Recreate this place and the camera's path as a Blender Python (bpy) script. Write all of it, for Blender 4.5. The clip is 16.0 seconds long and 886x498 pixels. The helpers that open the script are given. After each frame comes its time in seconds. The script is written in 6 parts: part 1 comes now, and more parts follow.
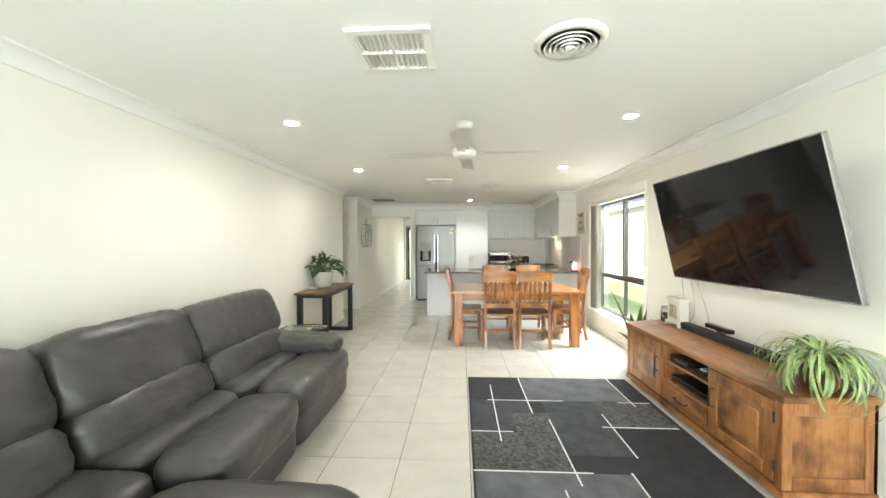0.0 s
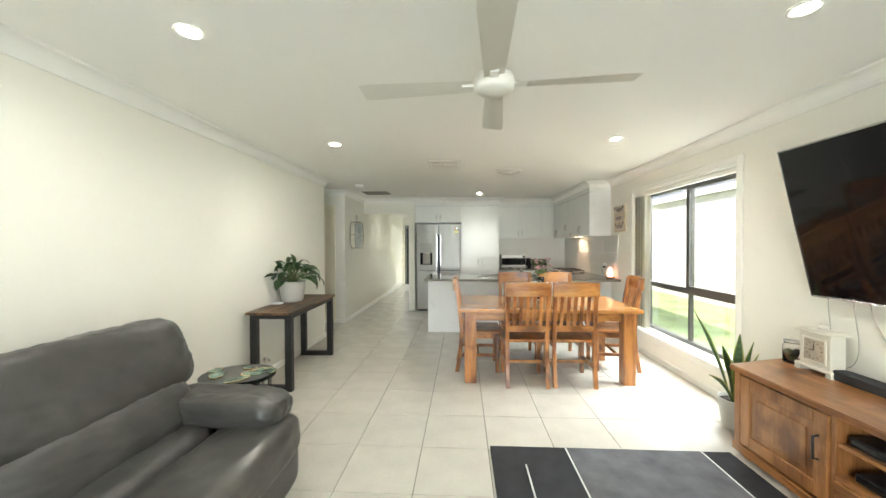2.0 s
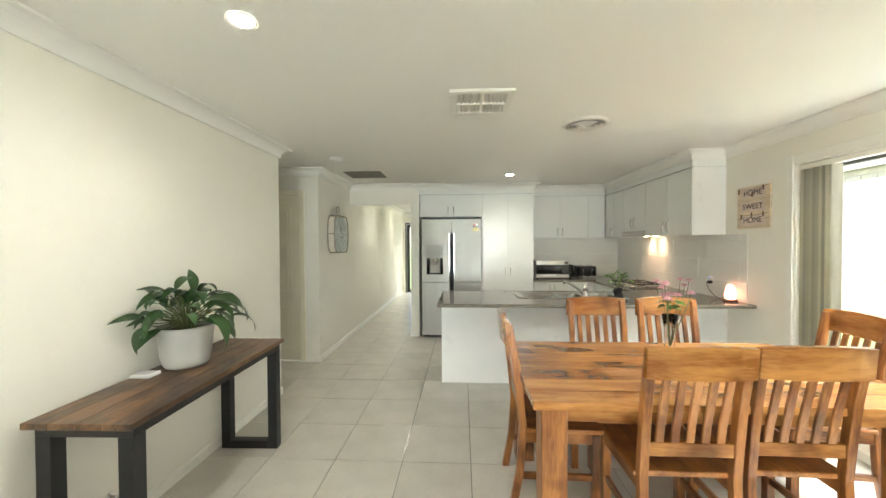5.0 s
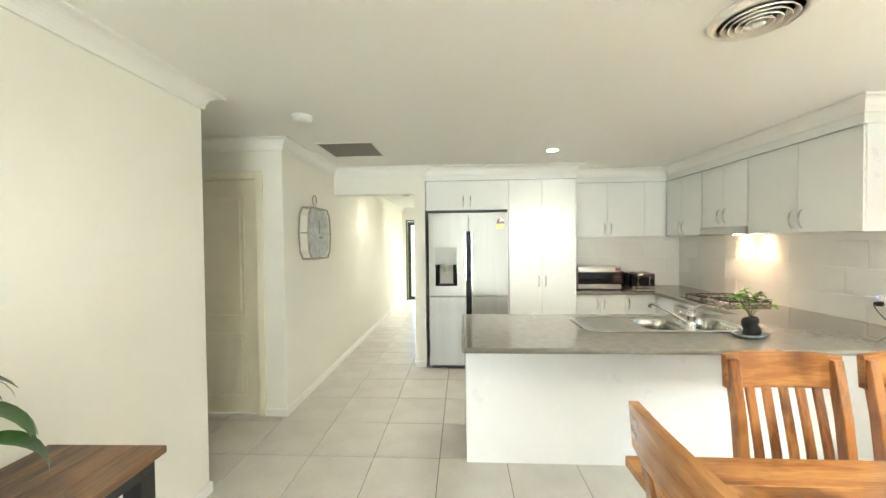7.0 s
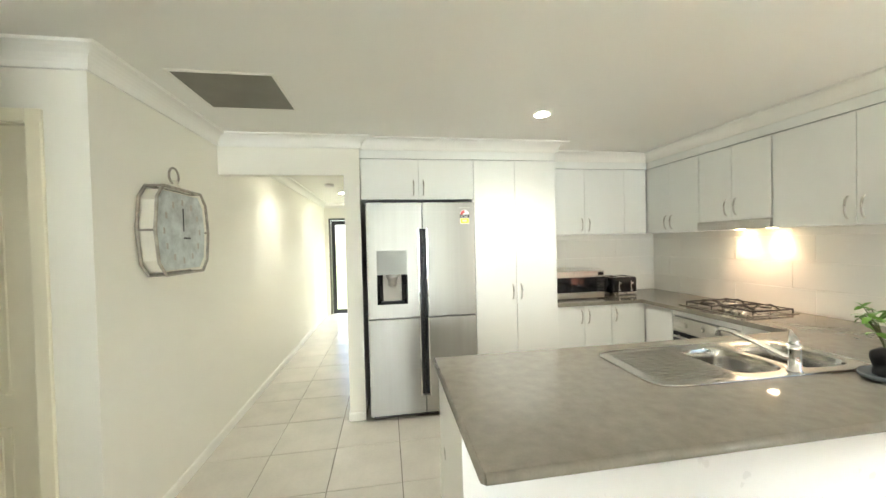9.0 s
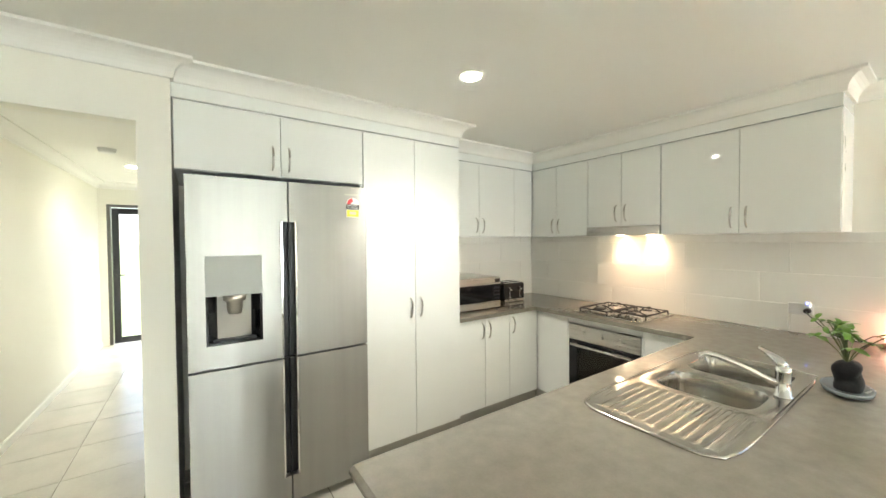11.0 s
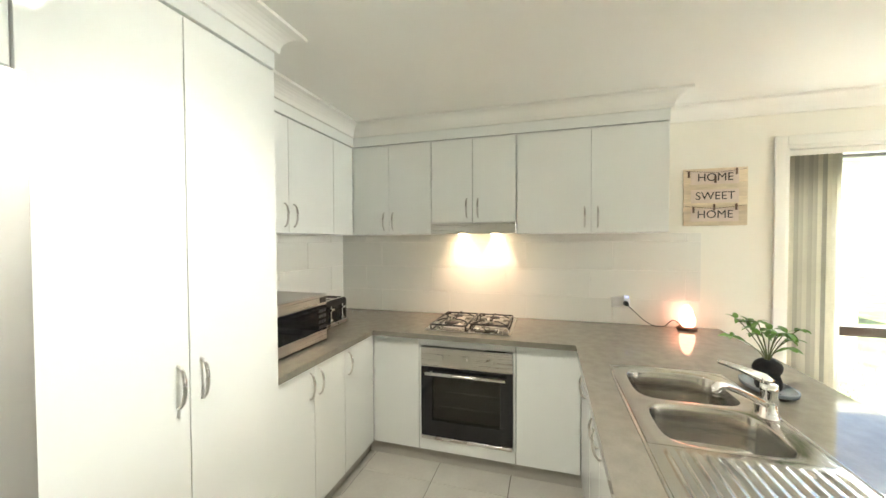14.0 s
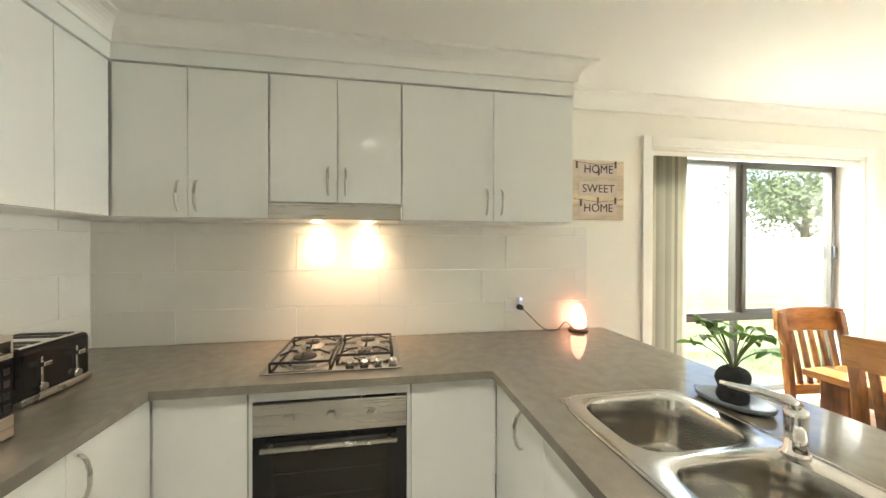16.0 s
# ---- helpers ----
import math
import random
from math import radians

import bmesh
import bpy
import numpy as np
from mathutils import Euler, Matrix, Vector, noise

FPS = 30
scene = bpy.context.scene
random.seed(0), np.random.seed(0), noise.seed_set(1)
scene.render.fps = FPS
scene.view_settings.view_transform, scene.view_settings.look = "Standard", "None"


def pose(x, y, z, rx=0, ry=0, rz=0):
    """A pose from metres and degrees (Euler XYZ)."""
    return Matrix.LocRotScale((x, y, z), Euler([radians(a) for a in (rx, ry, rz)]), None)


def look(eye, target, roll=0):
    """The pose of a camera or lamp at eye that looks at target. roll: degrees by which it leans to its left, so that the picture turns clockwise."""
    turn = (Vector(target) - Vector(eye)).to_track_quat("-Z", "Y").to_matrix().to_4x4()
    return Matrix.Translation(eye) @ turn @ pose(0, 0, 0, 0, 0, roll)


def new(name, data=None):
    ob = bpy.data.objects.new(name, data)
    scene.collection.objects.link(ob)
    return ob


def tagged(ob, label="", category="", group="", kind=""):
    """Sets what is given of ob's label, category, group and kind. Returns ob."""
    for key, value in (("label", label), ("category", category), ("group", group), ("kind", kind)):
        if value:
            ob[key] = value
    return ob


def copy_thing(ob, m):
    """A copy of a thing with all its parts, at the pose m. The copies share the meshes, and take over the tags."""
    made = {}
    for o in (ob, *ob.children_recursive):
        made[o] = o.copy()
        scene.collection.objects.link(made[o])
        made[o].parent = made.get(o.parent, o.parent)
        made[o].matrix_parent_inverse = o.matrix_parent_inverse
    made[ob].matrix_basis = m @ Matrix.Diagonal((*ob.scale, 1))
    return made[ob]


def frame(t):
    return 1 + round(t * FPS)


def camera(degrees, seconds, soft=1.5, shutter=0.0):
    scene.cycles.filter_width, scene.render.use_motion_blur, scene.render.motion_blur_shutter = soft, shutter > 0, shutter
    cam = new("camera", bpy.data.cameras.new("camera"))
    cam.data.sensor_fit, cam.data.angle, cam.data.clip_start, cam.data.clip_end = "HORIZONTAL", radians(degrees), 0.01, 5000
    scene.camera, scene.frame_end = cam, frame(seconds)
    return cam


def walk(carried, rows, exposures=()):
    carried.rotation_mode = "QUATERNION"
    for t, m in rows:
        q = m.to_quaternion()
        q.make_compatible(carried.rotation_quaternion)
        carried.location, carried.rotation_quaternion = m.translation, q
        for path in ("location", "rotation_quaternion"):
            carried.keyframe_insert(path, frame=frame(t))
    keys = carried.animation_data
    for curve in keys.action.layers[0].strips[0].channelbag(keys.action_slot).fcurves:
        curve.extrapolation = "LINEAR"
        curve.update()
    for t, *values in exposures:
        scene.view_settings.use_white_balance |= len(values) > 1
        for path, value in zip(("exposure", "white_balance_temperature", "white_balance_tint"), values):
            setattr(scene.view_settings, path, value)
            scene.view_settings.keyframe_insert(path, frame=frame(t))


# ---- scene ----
cam = camera(102.4, 16.0)
PATH = [
    (0, (0.217, -0.326, 1.419), (0.114, 1.671, 1.387), -0.2),
    (0.5, (0.214, -0.037, 1.415), (0.101, 1.959, 1.385), -0.1),
    (1, (0.178, 0.271, 1.417), (0.065, 2.268, 1.385), -0.1),
    (1.5, (0.143, 0.596, 1.417), (0.032, 2.592, 1.388), -0.2),
    (2, (0.098, 0.934, 1.418), (-0.012, 2.931, 1.391), -0.2),
    (2.5, (0.064, 1.268, 1.417), (-0.047, 3.265, 1.391), -0.2),
    (3, (0.008, 1.601, 1.435), (-0.107, 3.598, 1.405), -0.3),
    (3.5, (-0.047, 1.932, 1.422), (-0.155, 3.929, 1.4), -0.3),
    (4, (-0.115, 2.253, 1.433), (-0.222, 4.25, 1.41), -0.2),
    (6.5, (-0.417, 3.935, 1.502), (-0.529, 5.931, 1.456), -0.5),
    (7, (-0.481, 4.253, 1.501), (-0.588, 6.25, 1.462), -0.6),
    (7.5, (-0.533, 4.562, 1.474), (-0.588, 6.561, 1.45), -0.6),
    (8, (-0.592, 4.868, 1.471), (-0.588, 6.867, 1.446), -0.7),
    (10.5, (-0.814, 6.093, 1.532), (0.138, 7.851, 1.483), -1.1),
    (11, (-0.816, 6.31, 1.507), (0.313, 7.96, 1.462), -0.4),
    (11.5, (-0.806, 6.513, 1.521), (0.541, 7.99, 1.469), -0.5),
    (12, (-0.773, 6.705, 1.514), (0.743, 8.009, 1.465), -0.5),
    (12.5, (-0.726, 6.932, 1.514), (0.935, 8.045, 1.457), -0.5),
    (13, (-0.649, 7.11, 1.487), (1.134, 8.015, 1.448), -0.2),
    (13.5, (-0.553, 7.277, 1.479), (1.321, 7.977, 1.449), -0.1),
    (14, (-0.413, 7.406, 1.494), (1.504, 7.975, 1.449), -0.2),
    (14.5, (-0.229, 7.523, 1.48), (1.733, 7.909, 1.436), -0.0),
    (15, (-0.033, 7.625, 1.475), (1.961, 7.778, 1.428), 0.1),
    (15.5, (0.164, 7.686, 1.448), (2.162, 7.589, 1.424), 0.2),
    (16, (0.309, 7.723, 1.417), (2.279, 7.379, 1.402), 0.1),
]
walk(cam, [(t, look(eye, target, roll)) for t, eye, target, roll in PATH], [(0, 1.32, 6300, 11), (1.5, 1.28, 6300, 11), (3.0, 1.08, 6450, 10), (4, 1.12, 6500, 10), (6.5, 1.88, 6480, 10), (8.0, 2.0, 6500, 10), (10.5, 1.98, 6480, 10), (13, 2.08, 6460, 10), (14.5, 2.02, 6500, 10), (16, 1.86, 6750, 11)])

# ---- world, sun and lamps ----
SUN_EL, SUN_AZ = radians(48), radians(300)
world = bpy.data.worlds.new("sky")
scene.world = world
world.use_nodes = True
wn = world.node_tree
sky = wn.nodes.new("ShaderNodeTexSky")
sky.sky_type, sky.sun_disc, sky.sun_elevation, sky.sun_rotation = "NISHITA", False, SUN_EL, SUN_AZ
wn.links.new(sky.outputs[0], wn.nodes["Background"].inputs[0])
wn.nodes["Background"].inputs[1].default_value = 0.15


def lamp(name, kind, m, energy, color=(1, 1, 1), **kw):
    data = bpy.data.lights.new(name, kind)
    data.energy, data.color = energy, color
    ob = new(name, data)
    ob.matrix_world = m
    return data


sun = lamp("sun", "SUN", look((-12, 7, 15.5), (0, 0, 0)), 5.0, (1.0, 0.96, 0.88))
sun.angle = radians(0.6)


def window_light(name, centre, target, w, h, energy):
    d = lamp(name, "AREA", look(centre, target), energy, (0.94, 1.0, 0.99))
    d.shape, d.size, d.size_y = "RECTANGLE", w, h


# Added area lamp outside, out of view above the window head, replacing sky light.
window_light("daylight_east", (3.25, 5.03, 2.95), (1.2, 5.03, 0.4), 2.0, 1.2, 250)
# Added lamp for daylight through the unseen, assumed south door.
window_light("assumed_daylight_south", (0.2, -2.78, 1.1), (0.2, 3, 1.1), 3.2, 2.0, 72)
# Likewise an added lamp, unseen above the hall's glass door.
window_light("daylight_hall", (-1.5, 14.2, 2.9), (-1.5, 12.2, 0.2), 0.9, 1.0, 52)


def downlight_lamp(x, y, energy=9):
    d = lamp("downlight_beam", "SPOT", look((x, y, 2.385), (x, y, 0)), energy, (1.0, 0.965, 0.89))
    d.spot_size, d.spot_blend, d.shadow_soft_size = radians(165 if y < 6 else 132), 0.9, 0.04


DOWNLIGHTS = [(-1.15, 2.51), (1.525, 2.51), (-1.145, 4.36), (1.525, 4.35), (0.415, 7.83), (-1.5, 9.75), (-1.45, 11.8)]
for dx, dy in DOWNLIGHTS:
    downlight_lamp(dx, dy, 20 if dy < 6 else (25 if dy < 9 else 10))
for hy in (7.80, 8.06):
    d = lamp("hood_beam", "SPOT", look((2.35, hy, 1.535), (2.39, hy, 0.9)), 4.2, (1.0, 0.62, 0.40))
    d.spot_size, d.spot_blend, d.shadow_soft_size = radians(100), 1.0, 0.015

# ---- materials ----
def mat(name, color, rough=0.5, metal=0.0, vary=0.06, scale=6.0, fine=90.0, bump=0.1, stretch=(1, 1, 1), coat=0.0, emit=None, strength=0.0, rand=0.0, rvary=0.08, brushed=0.0):
    """A surface with variation of colour and gloss at two scales and a fine relief."""
    m = bpy.data.materials.new(name)
    m.use_nodes = True
    nt = m.node_tree
    b = nt.nodes["Principled BSDF"]
    tc = nt.nodes.new("ShaderNodeTexCoord")
    mp = nt.nodes.new("ShaderNodeMapping")
    mp.inputs["Scale"].default_value = stretch
    nt.links.new(tc.outputs["Object"], mp.inputs[0])
    n1, n2 = nt.nodes.new("ShaderNodeTexNoise"), nt.nodes.new("ShaderNodeTexNoise")
    for n, sc, det in ((n1, scale, 4), (n2, fine, 3)):
        n.inputs["Scale"].default_value, n.inputs["Detail"].default_value = sc, det
        nt.links.new(mp.outputs[0], n.inputs["Vector"])
    mx = nt.nodes.new("ShaderNodeMath")
    mx.operation = "MULTIPLY_ADD"
    mx.inputs[1].default_value = 0.35
    nt.links.new(n2.outputs[0], mx.inputs[0])
    nt.links.new(n1.outputs[0], mx.inputs[2])
    rp = nt.nodes.new("ShaderNodeValToRGB")
    e = rp.color_ramp.elements
    e[0].position, e[1].position = 0.4, 0.95
    e[0].color = (*[min(1, c * (1 - vary)) for c in color], 1)
    e[1].color = (*[min(1, c * (1 + vary)) for c in color], 1)
    nt.links.new(mx.outputs[0], rp.inputs[0])
    last = rp.outputs[0]
    if rand:
        oi = nt.nodes.new("ShaderNodeObjectInfo")
        hs = nt.nodes.new("ShaderNodeHueSaturation")
        ma = nt.nodes.new("ShaderNodeMapRange")
        ma.inputs[3].default_value, ma.inputs[4].default_value = 1 - rand, 1 + rand
        nt.links.new(oi.outputs["Random"], ma.inputs[0])
        nt.links.new(ma.outputs[0], hs.inputs["Value"])
        nt.links.new(last, hs.inputs["Color"])
        last = hs.outputs[0]
    nt.links.new(last, b.inputs["Base Color"])
    b.inputs["Metallic"].default_value = metal
    rr = nt.nodes.new("ShaderNodeMapRange")
    rr.inputs[3].default_value, rr.inputs[4].default_value = max(0.02, rough - rvary), min(1, rough + rvary)
    nt.links.new(n1.outputs[0], rr.inputs[0])
    nt.links.new(rr.outputs[0], b.inputs["Roughness"])
    b.inputs["Coat Weight"].default_value = coat
    b.inputs["Coat Roughness"].default_value = 0.08
    if bump:
        bp = nt.nodes.new("ShaderNodeBump")
        bp.inputs["Strength"].default_value, bp.inputs["Distance"].default_value = bump, 0.004
        nt.links.new(mx.outputs[0], bp.inputs["Height"])
        nt.links.new(bp.outputs[0], b.inputs["Normal"])
    if brushed:
        tg = nt.nodes.new("ShaderNodeTangent")
        tg.direction_type, tg.axis = "RADIAL", "Z"
        nt.links.new(tg.outputs[0], b.inputs["Tangent"])
        b.inputs["Anisotropic"].default_value, b.inputs["Anisotropic Rotation"].default_value = brushed, 0.25
    if emit:
        b.inputs["Emission Color"].default_value = (*emit, 1)
        b.inputs["Emission Strength"].default_value = strength
    return m


def wood(name, dark, light, axis, rough=0.32, coat=0.25):
    """Stained timber with grain along an axis, knots and dark streaks."""
    m = bpy.data.materials.new(name)
    m.use_nodes = True
    nt = m.node_tree
    b = nt.nodes["Principled BSDF"]
    tc = nt.nodes.new("ShaderNodeTexCoord")
    oi = nt.nodes.new("ShaderNodeObjectInfo")
    add = nt.nodes.new("ShaderNodeVectorMath")
    add.operation = "MULTIPLY_ADD"
    add.inputs[1].default_value = (1, 1, 1)
    nt.links.new(tc.outputs["Object"], add.inputs[0])
    nt.links.new(oi.outputs["Random"], add.inputs[2])
    mp = nt.nodes.new("ShaderNodeMapping")
    sc = [7.0, 7.0, 7.0]
    sc["XYZ".index(axis)] = 0.9
    mp.inputs["Scale"].default_value = sc
    nt.links.new(add.outputs[0], mp.inputs[0])
    n1, n2, n3 = (nt.nodes.new("ShaderNodeTexNoise") for _ in range(3))
    for n, s, det in ((n1, 1.6, 5), (n2, 13.0, 4)):
        n.inputs["Scale"].default_value, n.inputs["Detail"].default_value = s, det
        n.inputs["Distortion"].default_value = 0.5
        nt.links.new(mp.outputs[0], n.inputs["Vector"])
    n3.inputs["Scale"].default_value, n3.inputs["Detail"].default_value = 3.2, 3
    nt.links.new(add.outputs[0], n3.inputs["Vector"])
    a = nt.nodes.new("ShaderNodeMath")
    a.operation = "MULTIPLY_ADD"
    a.inputs[1].default_value = 0.45
    nt.links.new(n2.outputs[0], a.inputs[0])
    nt.links.new(n1.outputs[0], a.inputs[2])
    rp = nt.nodes.new("ShaderNodeValToRGB")
    e = rp.color_ramp.elements
    e[0].position, e[0].color = 0.54, (*dark, 1)
    e[1].position, e[1].color = 0.86, (*light, 1)
    nt.links.new(a.outputs[0], rp.inputs[0])
    kn = nt.nodes.new("ShaderNodeValToRGB")
    k = kn.color_ramp.elements
    k[0].position, k[0].color = 0.34, (0.30, 0.22, 0.16, 1)
    k[1].position, k[1].color = 0.46, (1, 1, 1, 1)
    nt.links.new(n3.outputs[0], kn.inputs[0])
    mul = nt.nodes.new("ShaderNodeMix")
    mul.data_type, mul.blend_type = "RGBA", "MULTIPLY"
    mul.inputs[0].default_value = 0.8
    nt.links.new(rp.outputs[0], mul.inputs[6])
    nt.links.new(kn.outputs[0], mul.inputs[7])
    nt.links.new(mul.outputs[2], b.inputs["Base Color"])
    b.inputs["Roughness"].default_value, b.inputs["Coat Weight"].default_value, b.inputs["Coat Roughness"].default_value = rough, coat, 0.15
    bp = nt.nodes.new("ShaderNodeBump")
    bp.inputs["Strength"].default_value, bp.inputs["Distance"].default_value = 0.15, 0.003
    nt.links.new(a.outputs[0], bp.inputs["Height"])
    nt.links.new(bp.outputs[0], b.inputs["Normal"])
    return m


def glass(name, rough=0.0, tint=(1, 1, 1)):
    m = bpy.data.materials.new(name)
    m.use_nodes = True
    b = m.node_tree.nodes["Principled BSDF"]
    b.inputs["Base Color"].default_value = (*tint, 1)
    b.inputs["Transmission Weight"].default_value, b.inputs["Roughness"].default_value, b.inputs["IOR"].default_value = 1.0, rough, 1.45
    return m


WALL = mat("cream_wall_paint", (0.83, 0.81, 0.72), 0.6, vary=0.012, scale=1.2, fine=160, bump=0.05)
CEIL = mat("white_ceiling_paint", (0.84, 0.83, 0.775), 0.75, vary=0.012, scale=0.8, fine=200, bump=0.04)
TRIM = mat("white_gloss_trim", (0.84, 0.83, 0.76), 0.35, vary=0.015, bump=0.03)
TILE = mat("porcelain_floor_tile", (0.56, 0.535, 0.465), 0.22, vary=0.09, scale=4, fine=70, bump=0.03, rand=0.03, rvary=0.08)
GROUT = mat("grey_grout", (0.15, 0.135, 0.11), 0.9, vary=0.15, scale=14, bump=0.3)
SPLASH = mat("white_glazed_wall_tile", (0.80, 0.79, 0.73), 0.12, vary=0.012, scale=3, bump=0.03, rand=0.012)
SGROUT = mat("white_grout", (0.88, 0.86, 0.8), 0.8, vary=0.03)
GLOSS = mat("white_gloss_laminate", (0.83, 0.84, 0.80), 0.05, vary=0.008, scale=1, bump=0.0, rvary=0.01)
GLOSS.node_tree.nodes["Principled BSDF"].inputs["Specular IOR Level"].default_value = 0.32
CARC = mat("white_melamine", (0.84, 0.84, 0.82), 0.3, vary=0.01, bump=0.0)
KICK = mat("grey_kickboard", (0.42, 0.40, 0.35), 0.45, vary=0.04)
STONE = mat("taupe_engineered_stone", (0.225, 0.205, 0.165), 0.05, vary=0.13, scale=18, fine=130, bump=0.0, rvary=0.03)
# Vertical bands in the colour imitate streaks reflected in the fridge doors.
STEEL = mat("brushed_stainless_painted_streaks", (0.34, 0.332, 0.308), 0.35, 1.0, vary=0.08, scale=1.5, fine=6, bump=0.0, stretch=(4, 4, 0.1), rvary=0.09, brushed=0.85)
SINK = mat("satin_stainless", (0.50, 0.485, 0.455), 0.17, 1.0, vary=0.05, scale=5, fine=120, bump=0.02, rvary=0.08)
CHROME = mat("polished_chrome", (0.82, 0.82, 0.82), 0.06, 1.0, vary=0.01, bump=0.0, rvary=0.02)
NICKEL = mat("brushed_nickel", (0.56, 0.54, 0.5), 0.28, 1.0, vary=0.03, bump=0.0)
DARK = mat("dark_grey_metal", (0.035, 0.037, 0.04), 0.4, 0.6, vary=0.1)
BLACK = mat("black_gloss", (0.008, 0.008, 0.009), 0.08, vary=0.1, bump=0.0, rvary=0.03)
BLACKM = mat("black_plastic", (0.015, 0.015, 0.016), 0.45, vary=0.15)
IRON = mat("black_cast_iron", (0.02, 0.02, 0.02), 0.6, vary=0.2, bump=0.2)
BSTEEL = mat("black_painted_steel", (0.009, 0.009, 0.0095), 0.45, vary=0.2, bump=0.05)
BSTEELP = mat("brushed_steel_panel", (0.56, 0.54, 0.50), 0.28, 1.0, vary=0.02, scale=3, fine=60, bump=0.0, stretch=(0.6, 0.6, 60), rvary=0.03)
ALU = mat("bronze_aluminium", (0.11, 0.105, 0.095), 0.4, 0.5, vary=0.05)
PINE_X = wood("honey_timber_x", (0.27, 0.10, 0.024), (0.52, 0.24, 0.068), "X", 0.24, 0.4)
PINE_Y = wood("honey_timber_y", (0.16, 0.05, 0.012), (0.45, 0.185, 0.05), "Y", 0.28, 0.4)
PINE_Z = wood("honey_timber_z", (0.16, 0.05, 0.012), (0.45, 0.185, 0.05), "Z", 0.28, 0.4)
UNIT_Y = wood("amber_timber_y", (0.20, 0.075, 0.020), (0.40, 0.18, 0.058), "Y")
UNIT_Z = wood("amber_timber_z", (0.20, 0.075, 0.020), (0.40, 0.18, 0.058), "Z")
WALNUT = wood("dark_reclaimed_board", (0.030, 0.016, 0.008), (0.20, 0.105, 0.045), "Y", 0.42, 0.1)
LEATHER = mat("charcoal_leather", (0.046, 0.044, 0.040), 0.36, vary=0.28, scale=7, fine=260, bump=0.35, rvary=0.12)
FELT = mat("black_lining", (0.01, 0.01, 0.01), 0.9)
RUG_BLACK = mat("rug_black_pile", (0.018, 0.018, 0.021), 0.95, vary=0.5, scale=9, fine=300, bump=0.6)
RUG_DARK = mat("rug_charcoal_pile", (0.040, 0.041, 0.046), 0.95, vary=0.5, scale=9, fine=300, bump=0.6)
RUG_MID = mat("rug_grey_pile", (0.095, 0.097, 0.105), 0.95, vary=0.45, scale=6, fine=300, bump=0.6)
RUG_MELANGE = mat("rug_mottled_pile", (0.062, 0.062, 0.06), 0.95, vary=0.9, scale=40, fine=200, bump=0.8)
RUG_WHITE = mat("rug_white_line", (0.62, 0.62, 0.60), 0.95, vary=0.08, fine=300, bump=0.5)
POT_WHITE = mat("stone_grey_pot", (0.46, 0.45, 0.41), 0.55, vary=0.05, bump=0.1)
TERRA = mat("brown_glazed_pot", (0.16, 0.055, 0.025), 0.3, vary=0.2)
SOIL = mat("potting_soil", (0.03, 0.02, 0.013), 0.95, vary=0.5, scale=60, bump=1.0)
LILY = mat("dark_green_leaf", (0.028, 0.075, 0.018), 0.33, vary=0.35, scale=14, fine=60, bump=0.1, rand=0.35)
SNAKE = mat("banded_green_leaf", (0.05, 0.105, 0.03), 0.38, vary=0.7, scale=9, fine=40, bump=0.1, stretch=(0.4, 4, 0.4), rand=0.15)
SNAKE_RIM = mat("yellow_green_leaf_edge", (0.33, 0.34, 0.06), 0.4, vary=0.15, scale=20)
SPIDER = mat("pale_green_leaf", (0.29, 0.39, 0.15), 0.42, vary=0.35, scale=20, bump=0.05, rand=0.4)
UMBR = mat("fresh_green_leaf", (0.11, 0.25, 0.03), 0.35, vary=0.3, scale=20, bump=0.05, rand=0.3)
STEM = mat("brown_green_stem", (0.10, 0.12, 0.04), 0.6, vary=0.3)
LAVA = mat("black_lava_rock", (0.012, 0.012, 0.012), 0.8, vary=0.5, scale=40, fine=120, bump=1.0)
SLATE = mat("blue_grey_ceramic", (0.16, 0.185, 0.20), 0.25, vary=0.1)
PETAL = mat("pink_petal", (0.74, 0.45, 0.52), 0.6, vary=0.15, rand=0.25)
CLEAR = glass("clear_glass")
PANE = glass("window_glass")
# Wide tone spread from slat to slat imitates alternately lit slats.
BLIND = mat("beige_blind_fabric", (0.55, 0.52, 0.43), 0.8, vary=0.08, scale=3, fine=240, bump=0.2, rand=0.3)
SALT = mat("pink_salt_crystal", (0.9, 0.45, 0.3), 0.5, vary=0.2, scale=18, bump=0.8, emit=(1.0, 0.42, 0.27), strength=2.0)
LED = mat("lit_lamp_lens", (0.9, 0.9, 0.85), 0.4, bump=0, emit=(1.0, 0.96, 0.88), strength=80)
HOODLED = mat("lit_halogen_lens", (0.9, 0.8, 0.6), 0.4, bump=0, emit=(1.0, 0.75, 0.45), strength=25)
BLUE = mat("blue_indicator", (0.1, 0.1, 0.9), 0.4, bump=0, emit=(0.2, 0.25, 1.0), strength=6)
VENT = mat("white_vent_plastic", (0.78, 0.76, 0.69), 0.45, vary=0.02)
VENT_IN = mat("grey_duct_lining", (0.70, 0.67, 0.58), 0.9, vary=0.1)
FAN = mat("white_fan_enamel", (0.74, 0.72, 0.65), 0.35, vary=0.015)
SCREEN = mat("dark_screen_glass", (0.006, 0.006, 0.007), 0.06, vary=0.05, bump=0.0, rvary=0.02)
SILVER = mat("silver_bezel", (0.5, 0.5, 0.5), 0.25, 1.0, vary=0.03)
CLOCKW = mat("antique_white_paint", (0.70, 0.67, 0.57), 0.5, vary=0.06, scale=8)
DIAL = mat("aged_paper_dial", (0.42, 0.36, 0.27), 0.7, vary=0.25, scale=20)
